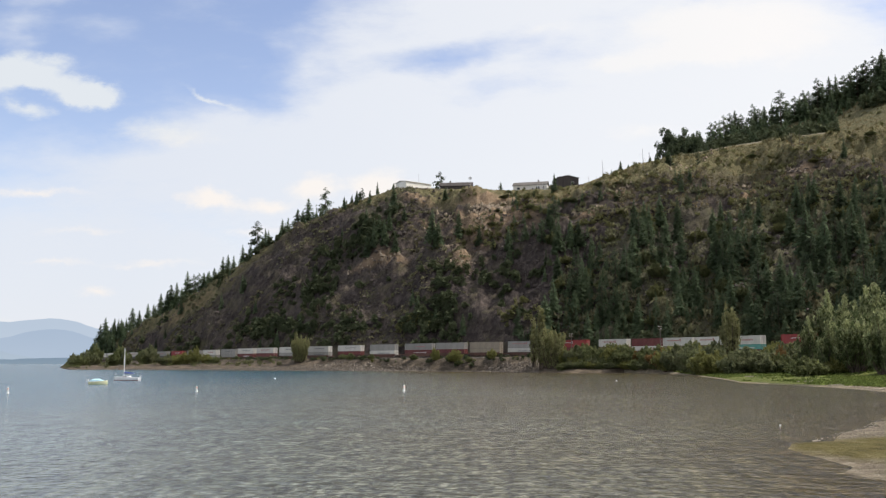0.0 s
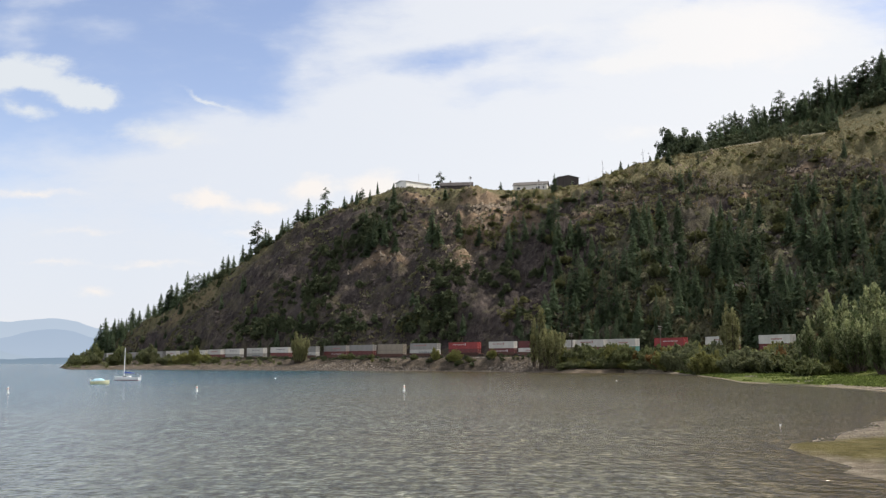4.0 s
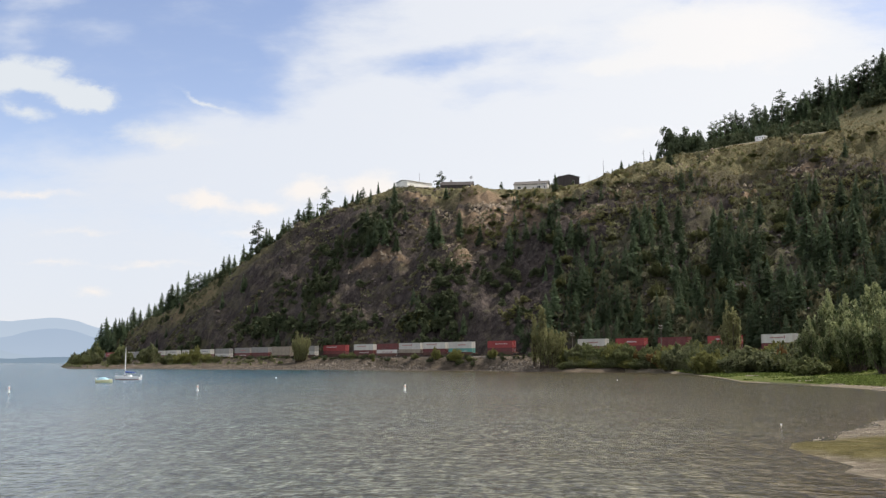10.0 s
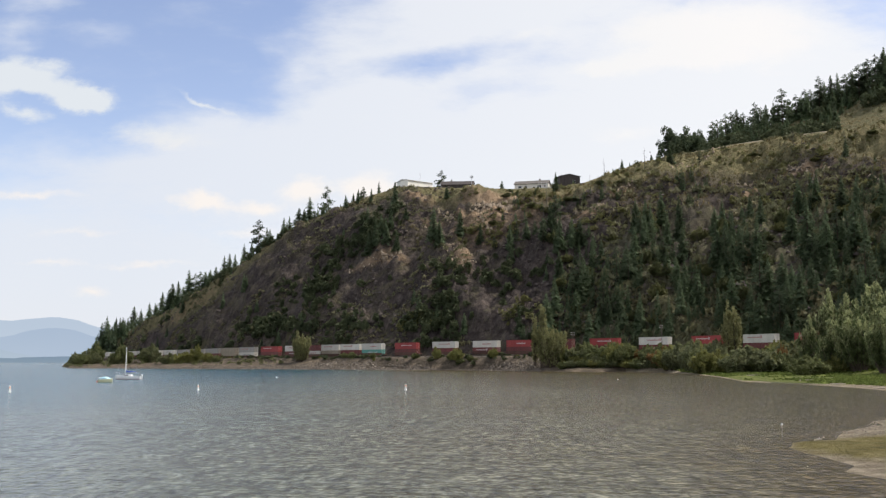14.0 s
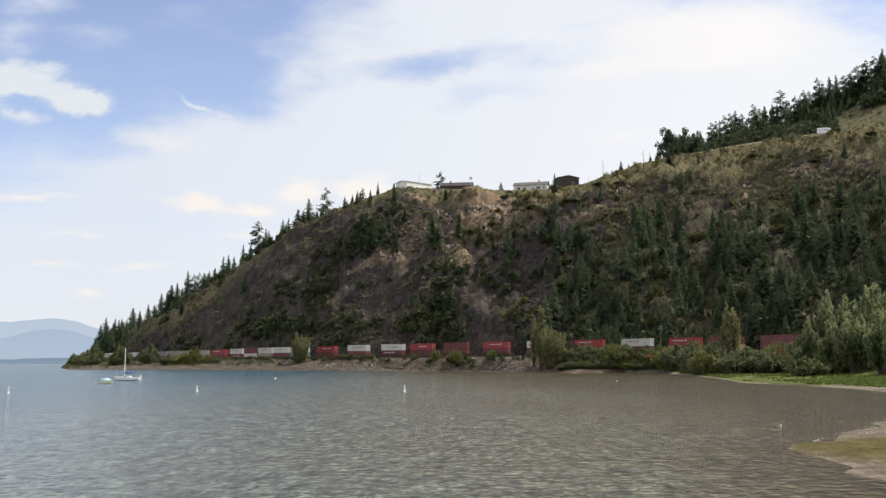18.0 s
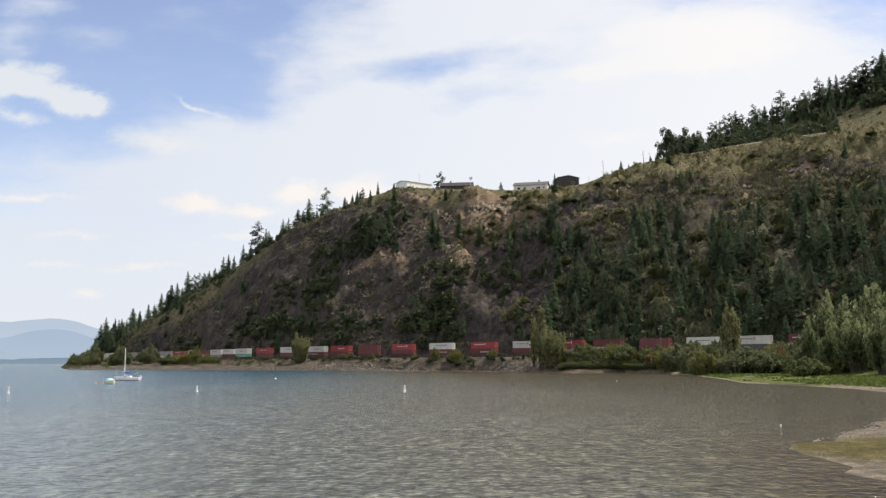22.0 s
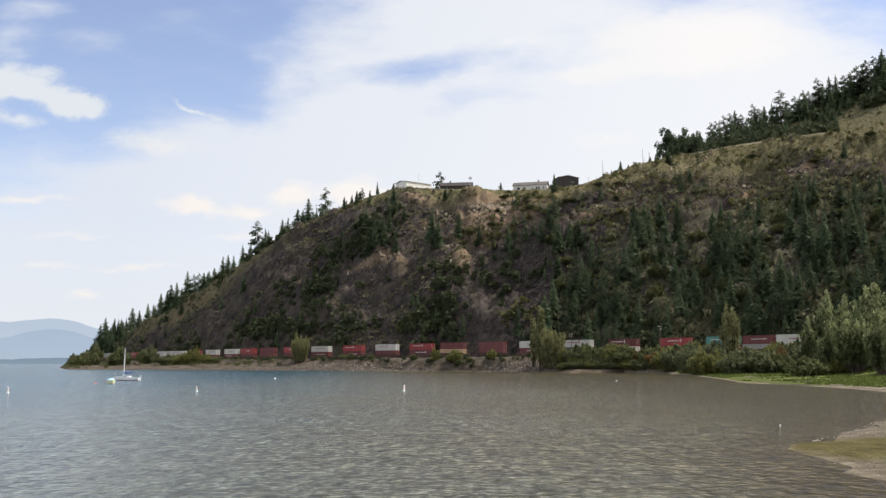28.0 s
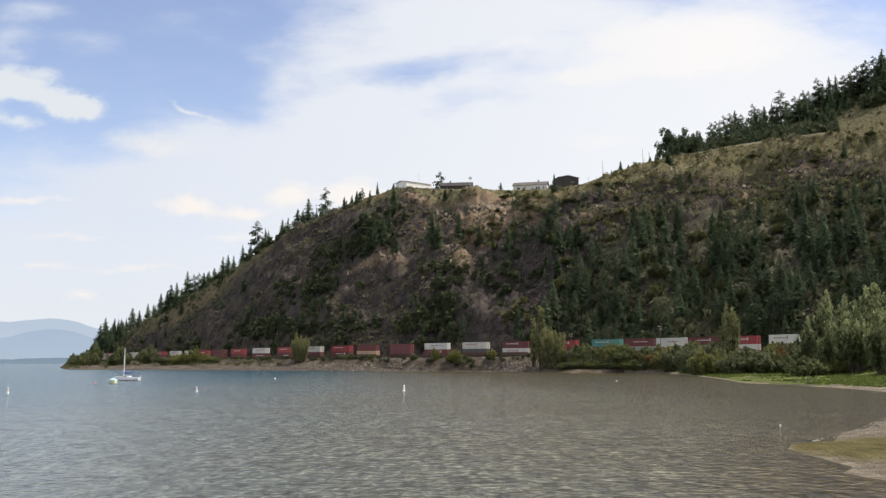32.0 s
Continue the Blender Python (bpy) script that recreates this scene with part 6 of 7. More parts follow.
build_bushes()


def build_scrub():
    """Low scrub, tussocks and loose rock over the face and the brow, too many to count."""
    rng = np.random.default_rng(31)
    n = 15000
    u, q = rng.uniform(-0.36, 0.6, n), rng.uniform(0.02, 1.1, n)
    yt, (yc, zc) = np.interp(u, TRACK_U, TRACK_D), brow(u)
    y = yt + 11 + (yc - yt - 11) * q
    x = u * y
    keep = (grain(x, y, 30, 51) + 0.7 * grain(x, y, 9, 52) + 0.5 * step(0.03, 0.2, u) + 0.25 * (q > 0.8) * (u < 0.15) - 0.5 * (q > 0.45) * (u > -0.02) * (u < 0.13) - 0.8 * (q > 0.66) * (u > 0.15) - 0.8 * (q > 0.74) * (u > -0.03) * (u < 0.15) > 0.12) & ((u < 0.2) | (q < 0.95) | (q > 1.04))
    x, y, q, u = x[keep], y[keep], q[keep], u[keep]
    z = ground_z(x, y)
    s = Shape()
    for k in range(len(x)):
        r = rng.uniform(0.5, 1.5) * (1.25 if u[k] > 0.05 else 0.85)
        m = 16
        g = rng.normal(size=(m, 3))
        g /= np.linalg.norm(g, axis=1, keepdims=True)
        g *= r * np.array([1, 1, 0.75])
        g[:, 2] = np.abs(g[:, 2])
        leaves(s, g + np.array([x[k], y[k], z[k]]), r * 0.55, rng, up=0.6)
    ob = new("scrub", s.mesh("scrub", scrub_leaf))
    tagged(ob, "dry olive and brown scrub over the slope", "scrub", kind="stuff")
    # broken rock
    s = Shape()
    n = 6500
    u, q = rng.uniform(-0.34, 0.55, n), rng.uniform(0.05, 1.0, n)
    yt, (yc, zc) = np.interp(u, TRACK_U, TRACK_D), brow(u)
    y = yt + 11 + (yc - yt - 11) * q
    x = u * y
    keep = (grain(x, y, 22, 53) > 0.05) & ((q < 0.75) | (u < 0.0) | (rng.random(n) < 0.15))
    x, y = x[keep], y[keep]
    z = ground_z(x, y)
    for k in range(len(x)):
        rock_into(s, (x[k], y[k], z[k] + 0.1), rng.uniform(0.3, 1.25), rng)
    tagged(new("rock_outcrops", s.mesh("rock_outcrops", rock_dark)), "dark broken rock standing out of the bluff", "rock", kind="stuff")
    # dry tussocks over the grassy eastern slope and the brow
    s = Shape()
    n = 17000
    u, q = rng.uniform(-0.3, 0.6, n), rng.uniform(0.55, 0.965, n)
    yt, (yc, zc) = np.interp(u, TRACK_U, TRACK_D), brow(u)
    y = yt + 11 + (yc - yt - 11) * q
    x = u * y
    keep = (rng.random(n) < 0.35 + 0.65 * step(0.0, 0.15, u)) & (q > 0.9 - 0.35 * step(0.05, 0.25, u)) & (grain(x, y, 14, 55) > -0.5)
    x, y = x[keep], y[keep]
    # and up the hill behind the road
    u2 = rng.uniform(0.36, 0.62, 1500)
    y2 = brow(u2)[0] + rng.uniform(12, 92, 1500)
    x, y = np.concatenate([x, u2 * y2]), np.concatenate([y, y2])
    z = ground_z(x, y)
    for k in range(len(x)):
        r = rng.uniform(0.25, 0.75)
        g = rng.normal(size=(7, 3)) * np.array([0.5, 0.5, 0.3]) * r
        g[:, 2] = np.abs(g[:, 2])
        leaves(s, g + np.array([x[k], y[k], z[k]]), r * 0.6, rng, up=0.9, slim=0.45)
    tagged(new("tussocks", s.mesh("tussocks", tussock_leaf)), "dry straw and olive tussocks over the brow", "grass", kind="stuff")
    # rock ledges: from, to, pieces, size
    s, sc = Shape(), Shape()
    for x0, y0, x1, y1, n, k in ((13.4, 485.3, 34.1, 468.6, 70, 0.9), (14.7, 480.4, 32.8, 470.0, 40, 0.7), (-2.7, 498.1, 6.4, 485.7, 26, 0.8), (-9.4, 491.5, -3.5, 488.2, 14, 0.7), (60.0, 441.4, 73.1, 436.6, 46, 0.8),
                              (-33.7, 485.0, -22.5, 480.8, 30, 0.7), (0.0, 455.8, 4.4, 462.9, 16, 0.6), (4.3, 447.9, 13.5, 442.7, 22, 0.5), (151.4, 417.0, 160.0, 387.9, 40, 0.6), (132.2, 424.6, 141.2, 426.5, 18, 0.6),
                              (169.3, 372.4, 169.9, 364.4, 14, 0.5), (17.6, 471.5, 23.2, 459.7, 30, 0.7), (107.9, 450.1, 132.7, 459.6, 30, 0.5), (74.2, 445.9, 93.4, 447.1, 30, 0.5), (-50.8, 494.1, -35.9, 484.1, 20, 0.5)):
        for _ in range(n):
            f = rng.random()
            x, y = x0 + (x1 - x0) * f + rng.normal(0, 0.7), y0 + (y1 - y0) * f + rng.normal(0, 1.1)
            rock_into(s, (x, y, float(ground_z(x, y)) + 0.05), k * rng.uniform(0.5, 1.6), rng, 2.0)
    tagged(new("rock_ledges", s.mesh("rock_ledges", rock_tan)), "pale weathered rock ledges below the brow", "rock", kind="stuff")
    # pale rubble in the scar
    x0, y0, x1, y1 = 6.6, 459.4, 11.0, 438.4
    for k in range(120):
        f = rng.random()
        x, y = x0 + (x1 - x0) * f + rng.normal(0, 2.2), y0 + (y1 - y0) * f + rng.normal(0, 1.5)
        rock_into(sc, (x, y, float(ground_z(x, y)) + 0.05), rng.uniform(0.2, 0.6), rng)
    tagged(new("rubble", sc.mesh("rubble", rock_tan)), "pale tan rubble below a fresh rock scar", "rock", kind="stuff")


def build_young_firs():
    """Close-grown young firs and saplings on the lower face, too many to count."""
    rng = np.random.default_rng(33)
    stock = [np.array(conifer_mesh(90 + k, 8, 2.0, 0.0, whorls=12)[1].v) for k in range(3)]
    V, n = [], 0
    while n < 620:
        u, q = rng.uniform(0.05, 0.54), rng.random() ** 1.3 * 0.72
        if grain(u * 900, q * 200, 40, 41) < -0.25 or rng.random() > step(0.03, 0.13, u) or (u > 0.28 and q > 0.5 and rng.random() < 0.85):
            continue
        yt, (yc, zc) = float(np.interp(u, TRACK_U, TRACK_D)), brow(u)
        y = yt + 11 + (float(yc) - yt - 11) * q
        a, k = rng.uniform(0, 6.28), rng.uniform(0.4, 1.1)
        p = stock[n % 3] * k
        p = np.stack([p[:, 0] * math.cos(a) - p[:, 1] * math.sin(a), p[:, 0] * math.sin(a) + p[:, 1] * math.cos(a), p[:, 2]], -1)
        V.append(p + np.array([u * y, y, float(ground_z(u * y, y)) - 0.2]))
        n += 1
    V = np.concatenate(V)
    me = bpy.data.meshes.new("young_firs")
    me.from_pydata(V.tolist(), [], np.arange(len(V)).reshape(-1, 3).tolist())
    me.materials.append(fir_green)
    tagged(new("young_firs", me), "close-grown young dark green firs on the lower slope", "young firs", kind="stuff")


def rock_into(s, c, r, rng, tall=1.0):
    """An angular block."""
    pts = [(1, 0, -0.2), (0.4, 0.9, -0.3), (-0.7, 0.7, -0.2), (-1, -0.2, -0.3), (-0.3, -1, -0.2), (0.7, -0.7, -0.3), (0.6, 0.1, 0.6), (0, 0.55, 0.7), (-0.6, 0.1, 0.55), (0, -0.5, 0.65)]
    a = rng.uniform(0, 6.28)
    ca, sa = math.cos(a), math.sin(a)
    k = rng.uniform(0.65, 1.3, (10, 3)) * np.array(pts) * r * np.array([1, rng.uniform(0.6, 1), rng.uniform(0.5, 0.95) * tall])
    k = np.stack([k[:, 0] * ca - k[:, 1] * sa + c[0], k[:, 0] * sa + k[:, 1] * ca + c[1], k[:, 2] + c[2]], -1)
    s.add(k.tolist(), [(0, 1, 6), (1, 7, 6), (1, 2, 7), (2, 8, 7), (2, 3, 8), (3, 4, 8), (4, 9, 8), (4, 5, 9), (5, 0, 6), (5, 6, 9), (6, 7, 9), (7, 8, 9)])


tussock_leaf = material("dry tussock", [(0.085, 0.08, 0.038), (0.15, 0.126, 0.06), (0.23, 0.18, 0.095)], 0.08, 0.9, leaf=0.2, island=0.35, spec=0.05)
build_scrub()
build_young_firs()


# ---- houses on the brow ----
def window_on(parent, at, w, h, frame_mat):
    wf = Shape()
    t = 0.09
    for sx in (-1, 1):
        wf.box((sx * (w / 2), 0, 0), (t, 0.1, h + t))
    for sz in (-1, 1):
        wf.box((0, 0, sz * (h / 2)), (w, 0.1, t))
    o = part("window", wf, frame_mat, parent, "white-framed window", at=at)
    part("pane", Shape().box((0, 0.03, 0), (w - t, 0.02, h - t)), glass_dark, o)
    part("sill", Shape().box((0, -0.08, -h / 2 - 0.08), (w + 0.2, 0.2, 0.06)), frame_mat, o)
    return o


def house(name, label, category, u, e_base, e_top, u_wide, wall_mat, roof_mat, deep, roof_share, windows, door=True, roof_kind="gable", turn=0.0, back=10):
    """Front towards the lake; base and ridge at those rises."""
    y = float(brow(u)[0]) + back
    w = u_wide * y
    z0 = 3.4 + e_base * y
    zg = float(ground_z(u * y, y))
    z0 = min(z0, zg + 0.4) if zg < z0 else zg
    total = 3.4 + e_top * y - z0
    wall_h = total * (1 - roof_share)
    t = thing(name, label, category, "", pose(u * y, y + deep / 2, z0, 0, 0, turn))
    th = 0.2
    for nm, c, s_ in (("wall", (0, -deep / 2 + th / 2, wall_h / 2), (w, th, wall_h)), ("wall", (0, deep / 2 - th / 2, wall_h / 2), (w, th, wall_h)),
                      ("wall", (-w / 2 + th / 2, 0, wall_h / 2), (th, deep - 2 * th, wall_h)), ("wall", (w / 2 - th / 2, 0, wall_h / 2), (th, deep - 2 * th, wall_h))):
        part(nm, Shape().box(c, s_), wall_mat, t)
    part("foundation", Shape().box((0, 0, -1.0), (w - 0.1, deep - 0.1, 2.0)), ballast, t)
    o = 0.45
    rf = Shape()
    rz = total - wall_h
    if roof_kind == "gable":
        prof = [(-deep / 2 - o, wall_h - 0.12), (0, wall_h + rz), (deep / 2 + o, wall_h - 0.12), (deep / 2 + o, wall_h - 0.3), (0, wall_h + rz - 0.2), (-deep / 2 - o, wall_h - 0.3)]
        rf.loft([[(-w / 2 - o, a, b) for a, b in prof], [(w / 2 + o, a, b) for a, b in prof]])
        for sx in (-1, 1):
            rf.add([(sx * (w / 2 - 0.1), -deep / 2, wall_h - 0.1), (sx * (w / 2 - 0.1), deep / 2, wall_h - 0.1), (sx * (w / 2 - 0.1), 0, wall_h + rz - 0.2)], [(0, 1, 2)])
    elif roof_kind == "front":
        prof = [(-w / 2 - o, wall_h - 0.1), (0, wall_h + rz), (w / 2 + o, wall_h - 0.1), (w / 2 + o, wall_h - 0.3), (0, wall_h + rz - 0.25), (-w / 2 - o, wall_h - 0.3)]
        rf.loft([[(a, -deep / 2 - 0.3, b) for a, b in prof], [(a, deep / 2 + 0.3, b) for a, b in prof]])
        gb = Shape().add([(-w / 2, -deep / 2 + 0.1, wall_h - 0.05), (w / 2, -deep / 2 + 0.1, wall_h - 0.05), (0, -deep / 2 + 0.1, wall_h + rz - 0.2)], [(0, 1, 2)])
        part("gable", gb, wall_mat, t)
    else:
        prof = [(-deep / 2 - o, wall_h), (deep / 2 + o, wall_h + rz), (deep / 2 + o, wall_h + rz - 0.2), (-deep / 2 - o, wall_h - 0.2)]
        rf.loft([[(-w / 2 - o, a, b) for a, b in prof], [(w / 2 + o, a, b) for a, b in prof]])
    part("roof", rf, roof_mat, t)
    for fx, fz, ww, hh in windows:
        window_on(t, pose(fx * w, -deep / 2 - 0.02, fz * wall_h), ww, hh, roof_pale)
    if door:
        d = part("door", Shape().box((w * 0.08, -deep / 2 - 0.03, 1.05), (1.0, 0.08, 2.1), bevel=0.02), wall_dark, t)
        part("door_handle", Shape().box((w * 0.08 + 0.38, -deep / 2 - 0.1, 1.05), (0.05, 0.08, 0.14)), galvanised, d)
    return t, w, wall_h, total, deep


def build_houses():
    house("storage_shed", "long low cream metal shed on the brow", "shed", -0.0320, 0.1837, 0.1935, 0.033, wall_cream, roof_pale, 11, 0.14, (), True, "gable", 38)
    t, w, wh, tot, dp = house("bungalow", "low dark bungalow half hidden on the brow", "house", 0.0145, 0.1849, 0.1929, 0.034, wall_dark, wall_dark, 8, 0.4,
                              ((-0.3, 0.55, 1.4, 1.0), (0.3, 0.55, 1.4, 1.0)), True, "gable", -6)
    part("chimney", Shape().box((-w * 0.2, 0.5, tot + 0.2), (0.7, 0.7, 1.4)).box((-w * 0.2, 0.5, tot + 0.95), (0.85, 0.85, 0.15)), rock_grey, t)
    house("garden_shed", "small pale shed beside the dark bungalow", "shed", 0.0326, 0.1825, 0.1874, 0.009, wall_grey, roof_pale, 3, 0.3, (), False)
    t, w, wh, tot, dp = house("farmhouse", "pale grey house with a wide shingle roof on the brow", "house", 0.0948, 0.1831, 0.1935, 0.036, wall_grey, roof_grey, 8, 0.36,
                              ((-0.34, 0.55, 1.8, 1.2), (-0.16, 0.55, 1.2, 1.2), (0.24, 0.55, 2.0, 1.3), (0.4, 0.55, 1.0, 1.2)), True, "gable", -15)
    part("chimney", Shape().box((w * 0.22, 0.6, tot + 0.1), (0.7, 0.7, 1.3)).box((w * 0.22, 0.6, tot + 0.8), (0.85, 0.85, 0.15)), rock_grey, t)
    ver = part("veranda", Shape().box((w * 0.36, -dp / 2 - 1.2, 0.1), (w * 0.26, 2.2, 0.2)), roof_grey, t, "open veranda")
    for k in range(4):
        part("post", Shape().box((w * (0.25 + 0.075 * k), -dp / 2 - 2.2, wh * 0.5), (0.14, 0.14, wh)), hull_white, ver)
    house("barn", "tall dark board barn with a shallow gable roof", "barn", 0.1328, 0.1867, 0.1996, 0.0225, wall_dark, roof_grey, 9, 0.16,
          ((0.2, 0.55, 1.4, 1.3),), True, "front", 8)
    house("low_shed", "low dark lean-to shed beside the barn", "shed", 0.1195, 0.1855, 0.1904, 0.009, wall_dark, roof_grey, 4, 0.2, (), False, "lean")
    # windmill with its tail, beside the bungalow
    u, e = 0.0290, 0.1978
    y = float(brow(u)[0]) + 8
    zg = float(ground_z(u * y, y))
    h = 3.4 + e * y - zg
    wm = thing("farm_windmill", "small farm windmill with a round vaned wheel on a thin mast", "windmill", at=pose(u * y, y, zg))
    part("mast", Shape().tube([(0, 0, -0.3), (0, 0, h - 0.9)], [0.1, 0.06], 6), galvanised, wm)
    hub = part("wheel_hub", Shape().tube([(0, -0.25, 0), (0, 0.15, 0)], [0.12, 0.12], 8), galvanised, wm, at=pose(0, 0, h - 0.9))
    blade = Shape().add([(-0.05, -0.2, 0.15), (0.05, -0.16, 0.15), (0.2, -0.14, 0.95), (-0.16, -0.24, 0.95), (-0.05, -0.185, 0.15), (0.05, -0.145, 0.15), (0.2, -0.125, 0.95), (-0.16, -0.225, 0.95)], [(0, 1, 2, 3), (7, 6, 5, 4), (0, 3, 7, 4), (1, 5, 6, 2)]).mesh("vane", galvanised)
    for k in range(10):
        part("vane", blade, None, hub, at=pose(0, 0, 0, 0, 36 * k, 0))
    part("tail", Shape().box((0, 0.9, h - 0.9), (0.04, 1.3, 0.5)), galvanised, wm)
    # thin masts on the skyline
    for uu, ee, off in ((-0.0260, 0.2009, 14), (0.1324, 0.1978, 20), (0.1554, 0.1978, 6)):
        y = float(brow(uu)[0]) + off
        zg = float(ground_z(uu * y, y))
        m = thing("radio_mast", "thin grey mast standing on the brow", "mast", "masts on the brow", pose(uu * y, y, zg))
        part("pole", Shape().tube([(0, 0, -0.3), (0, 0, 3.4 + ee * y - zg)], [0.09, 0.05], 6), pole_wood, m)
        part("crossbar", Shape().box((0, 0, (3.4 + ee * y - zg) * 0.92), (0.9, 0.06, 0.06)), galvanised, m)
    # bare snag near the road
    u, e = 0.1709, 0.2169
    y = float(brow(u)[0]) + 4
    zg = float(ground_z(u * y, y))
    place("dead_tree", (SNAGS[0],), ("trunk",), upright(u * y, y, (3.4 + e * y - zg) / 11, 30), "bare grey dead tree standing on the skyline", "dead tree", "dead trees")


build_houses()


# ---- road along the brow, and the vehicles on it ----
def road_point(u):
    k = min(1.0, max(0.0, (0.274 - u) / 0.03))
    k = k * k * (3 - 2 * k)
    y = float(brow(u)[0]) + 5.0 + 62 * k
    return Vector((u * y, y, float(brow(u)[1]) + 0.85 - 2.0 * k))


def build_road():
    us = np.linspace(0.268, 0.62, 70)
    v = []
    for u in us:
        y = float(brow(u)[0])
        for b in (0.6, 1.8, 8.4, 9.6):
            v.append((u * (y + b), y + b, float(brow(u)[1]) + (0.83 if 1.5 < b < 9 else -0.4)))
    ob = sheet("road", np.array(v), grid_faces(len(us), 4), gravel_road)
    return tagged(ob, "pale road cut along the brow of the hill", "road", kind="structure")


build_road()
RVS = []


def build_motorhome(length):
    """Forward is +x."""
    t = thing("motorhome", "white motorhome driving up the hill road", "motorhome", "motorhomes on the road")
    w = 2.3
    prof = [(-length / 2, 0.55), (length * 0.2, 0.55), (length * 0.2, 1.9), (length * 0.34, 2.15), (length * 0.36, 2.75), (length * 0.28, 3.0), (-length / 2 + 0.1, 3.0), (-length / 2, 2.9)]
    part("body", Shape().loft([[(x, -w / 2, z) for x, z in prof], [(x, w / 2, z) for x, z in prof]]), hull_white, t)
    cab = [(length * 0.2, 0.5), (length * 0.48, 0.5), (length / 2, 0.7), (length * 0.49, 1.1), (length * 0.4, 1.2), (length * 0.32, 1.95), (length * 0.2, 1.95)]
    c = part("cab", Shape().loft([[(x, -w / 2 + 0.15, z) for x, z in cab], [(x, w / 2 - 0.15, z) for x, z in cab]]), hull_white, t)
    part("windscreen", Shape().add([(length * 0.335, -w / 2 + 0.25, 1.9), (length * 0.335, w / 2 - 0.25, 1.9), (length * 0.408, w / 2 - 0.25, 1.22), (length * 0.408, -w / 2 + 0.25, 1.22)], [(0, 1, 2, 3)]), glass_dark, c)
    for sy in (-1, 1):
        part("cab_window", Shape().box((length * 0.28, sy * (w / 2 - 0.14), 1.6), (length * 0.1, 0.03, 0.5)), glass_dark, c)
        for x in (-0.32, -0.1, 0.1):
            part("side_window", Shape().box((x * length, sy * (w / 2 + 0.005), 2.05), (length * 0.09, 0.03, 0.4), bevel=0.01), glass_dark, t)
        part("stripe", Shape().box((-length * 0.15, sy * (w / 2 + 0.004), 1.35), (length * 0.68, 0.015, 0.07)), logo_blue, t)
        for x in (-0.28, 0.38):
            k = part("wheel", Shape().tube([(x * length, sy * (w / 2 - 0.25), 0.38), (x * length, sy * (w / 2 - 0.02), 0.38)], [0.38, 0.38], 14), rubber_black, t)
            part("hubcap", Shape().tube([(x * length, sy * (w / 2 - 0.02), 0.38), (x * length, sy * (w / 2 + 0.01), 0.38)], [0.2, 0.17], 10), galvanised, k)
    part("roof_vent", Shape().box((-length * 0.1, 0, 3.08), (0.7, 0.6, 0.2), bevel=0.05), hull_white, t)
    return t


RVS = [build_motorhome(6.6), build_motorhome(7.0)]


# ---- boats and buoys ----
def hull_shape(length, beam, depth, n=13, sheer=0.25, transom=0.75):
    secs = []
    for i in range(n):
        t = i / (n - 1)
        x = -length / 2 + length * t
        b = beam / 2 * (transom + (1 - transom) * math.sin(min(1, t * 2) * math.pi / 2) if t < 0.5 else max(0.02, math.cos((t - 0.5) * math.pi) ** 0.7))
        top = depth * (0.62 + sheer * t * t)
        keel = -depth * 0.38 * (1 - t ** 4)
        secs.append([(x, b * math.cos(a) ** 0.7 if math.cos(a) > 0 else -b * (-math.cos(a)) ** 0.7, top if k in (0, 8) else keel + (top - keel) * (1 - math.sin(a)) ** 1.4) for k, a in enumerate(np.linspace(0.0, math.pi, 9))])
    return secs


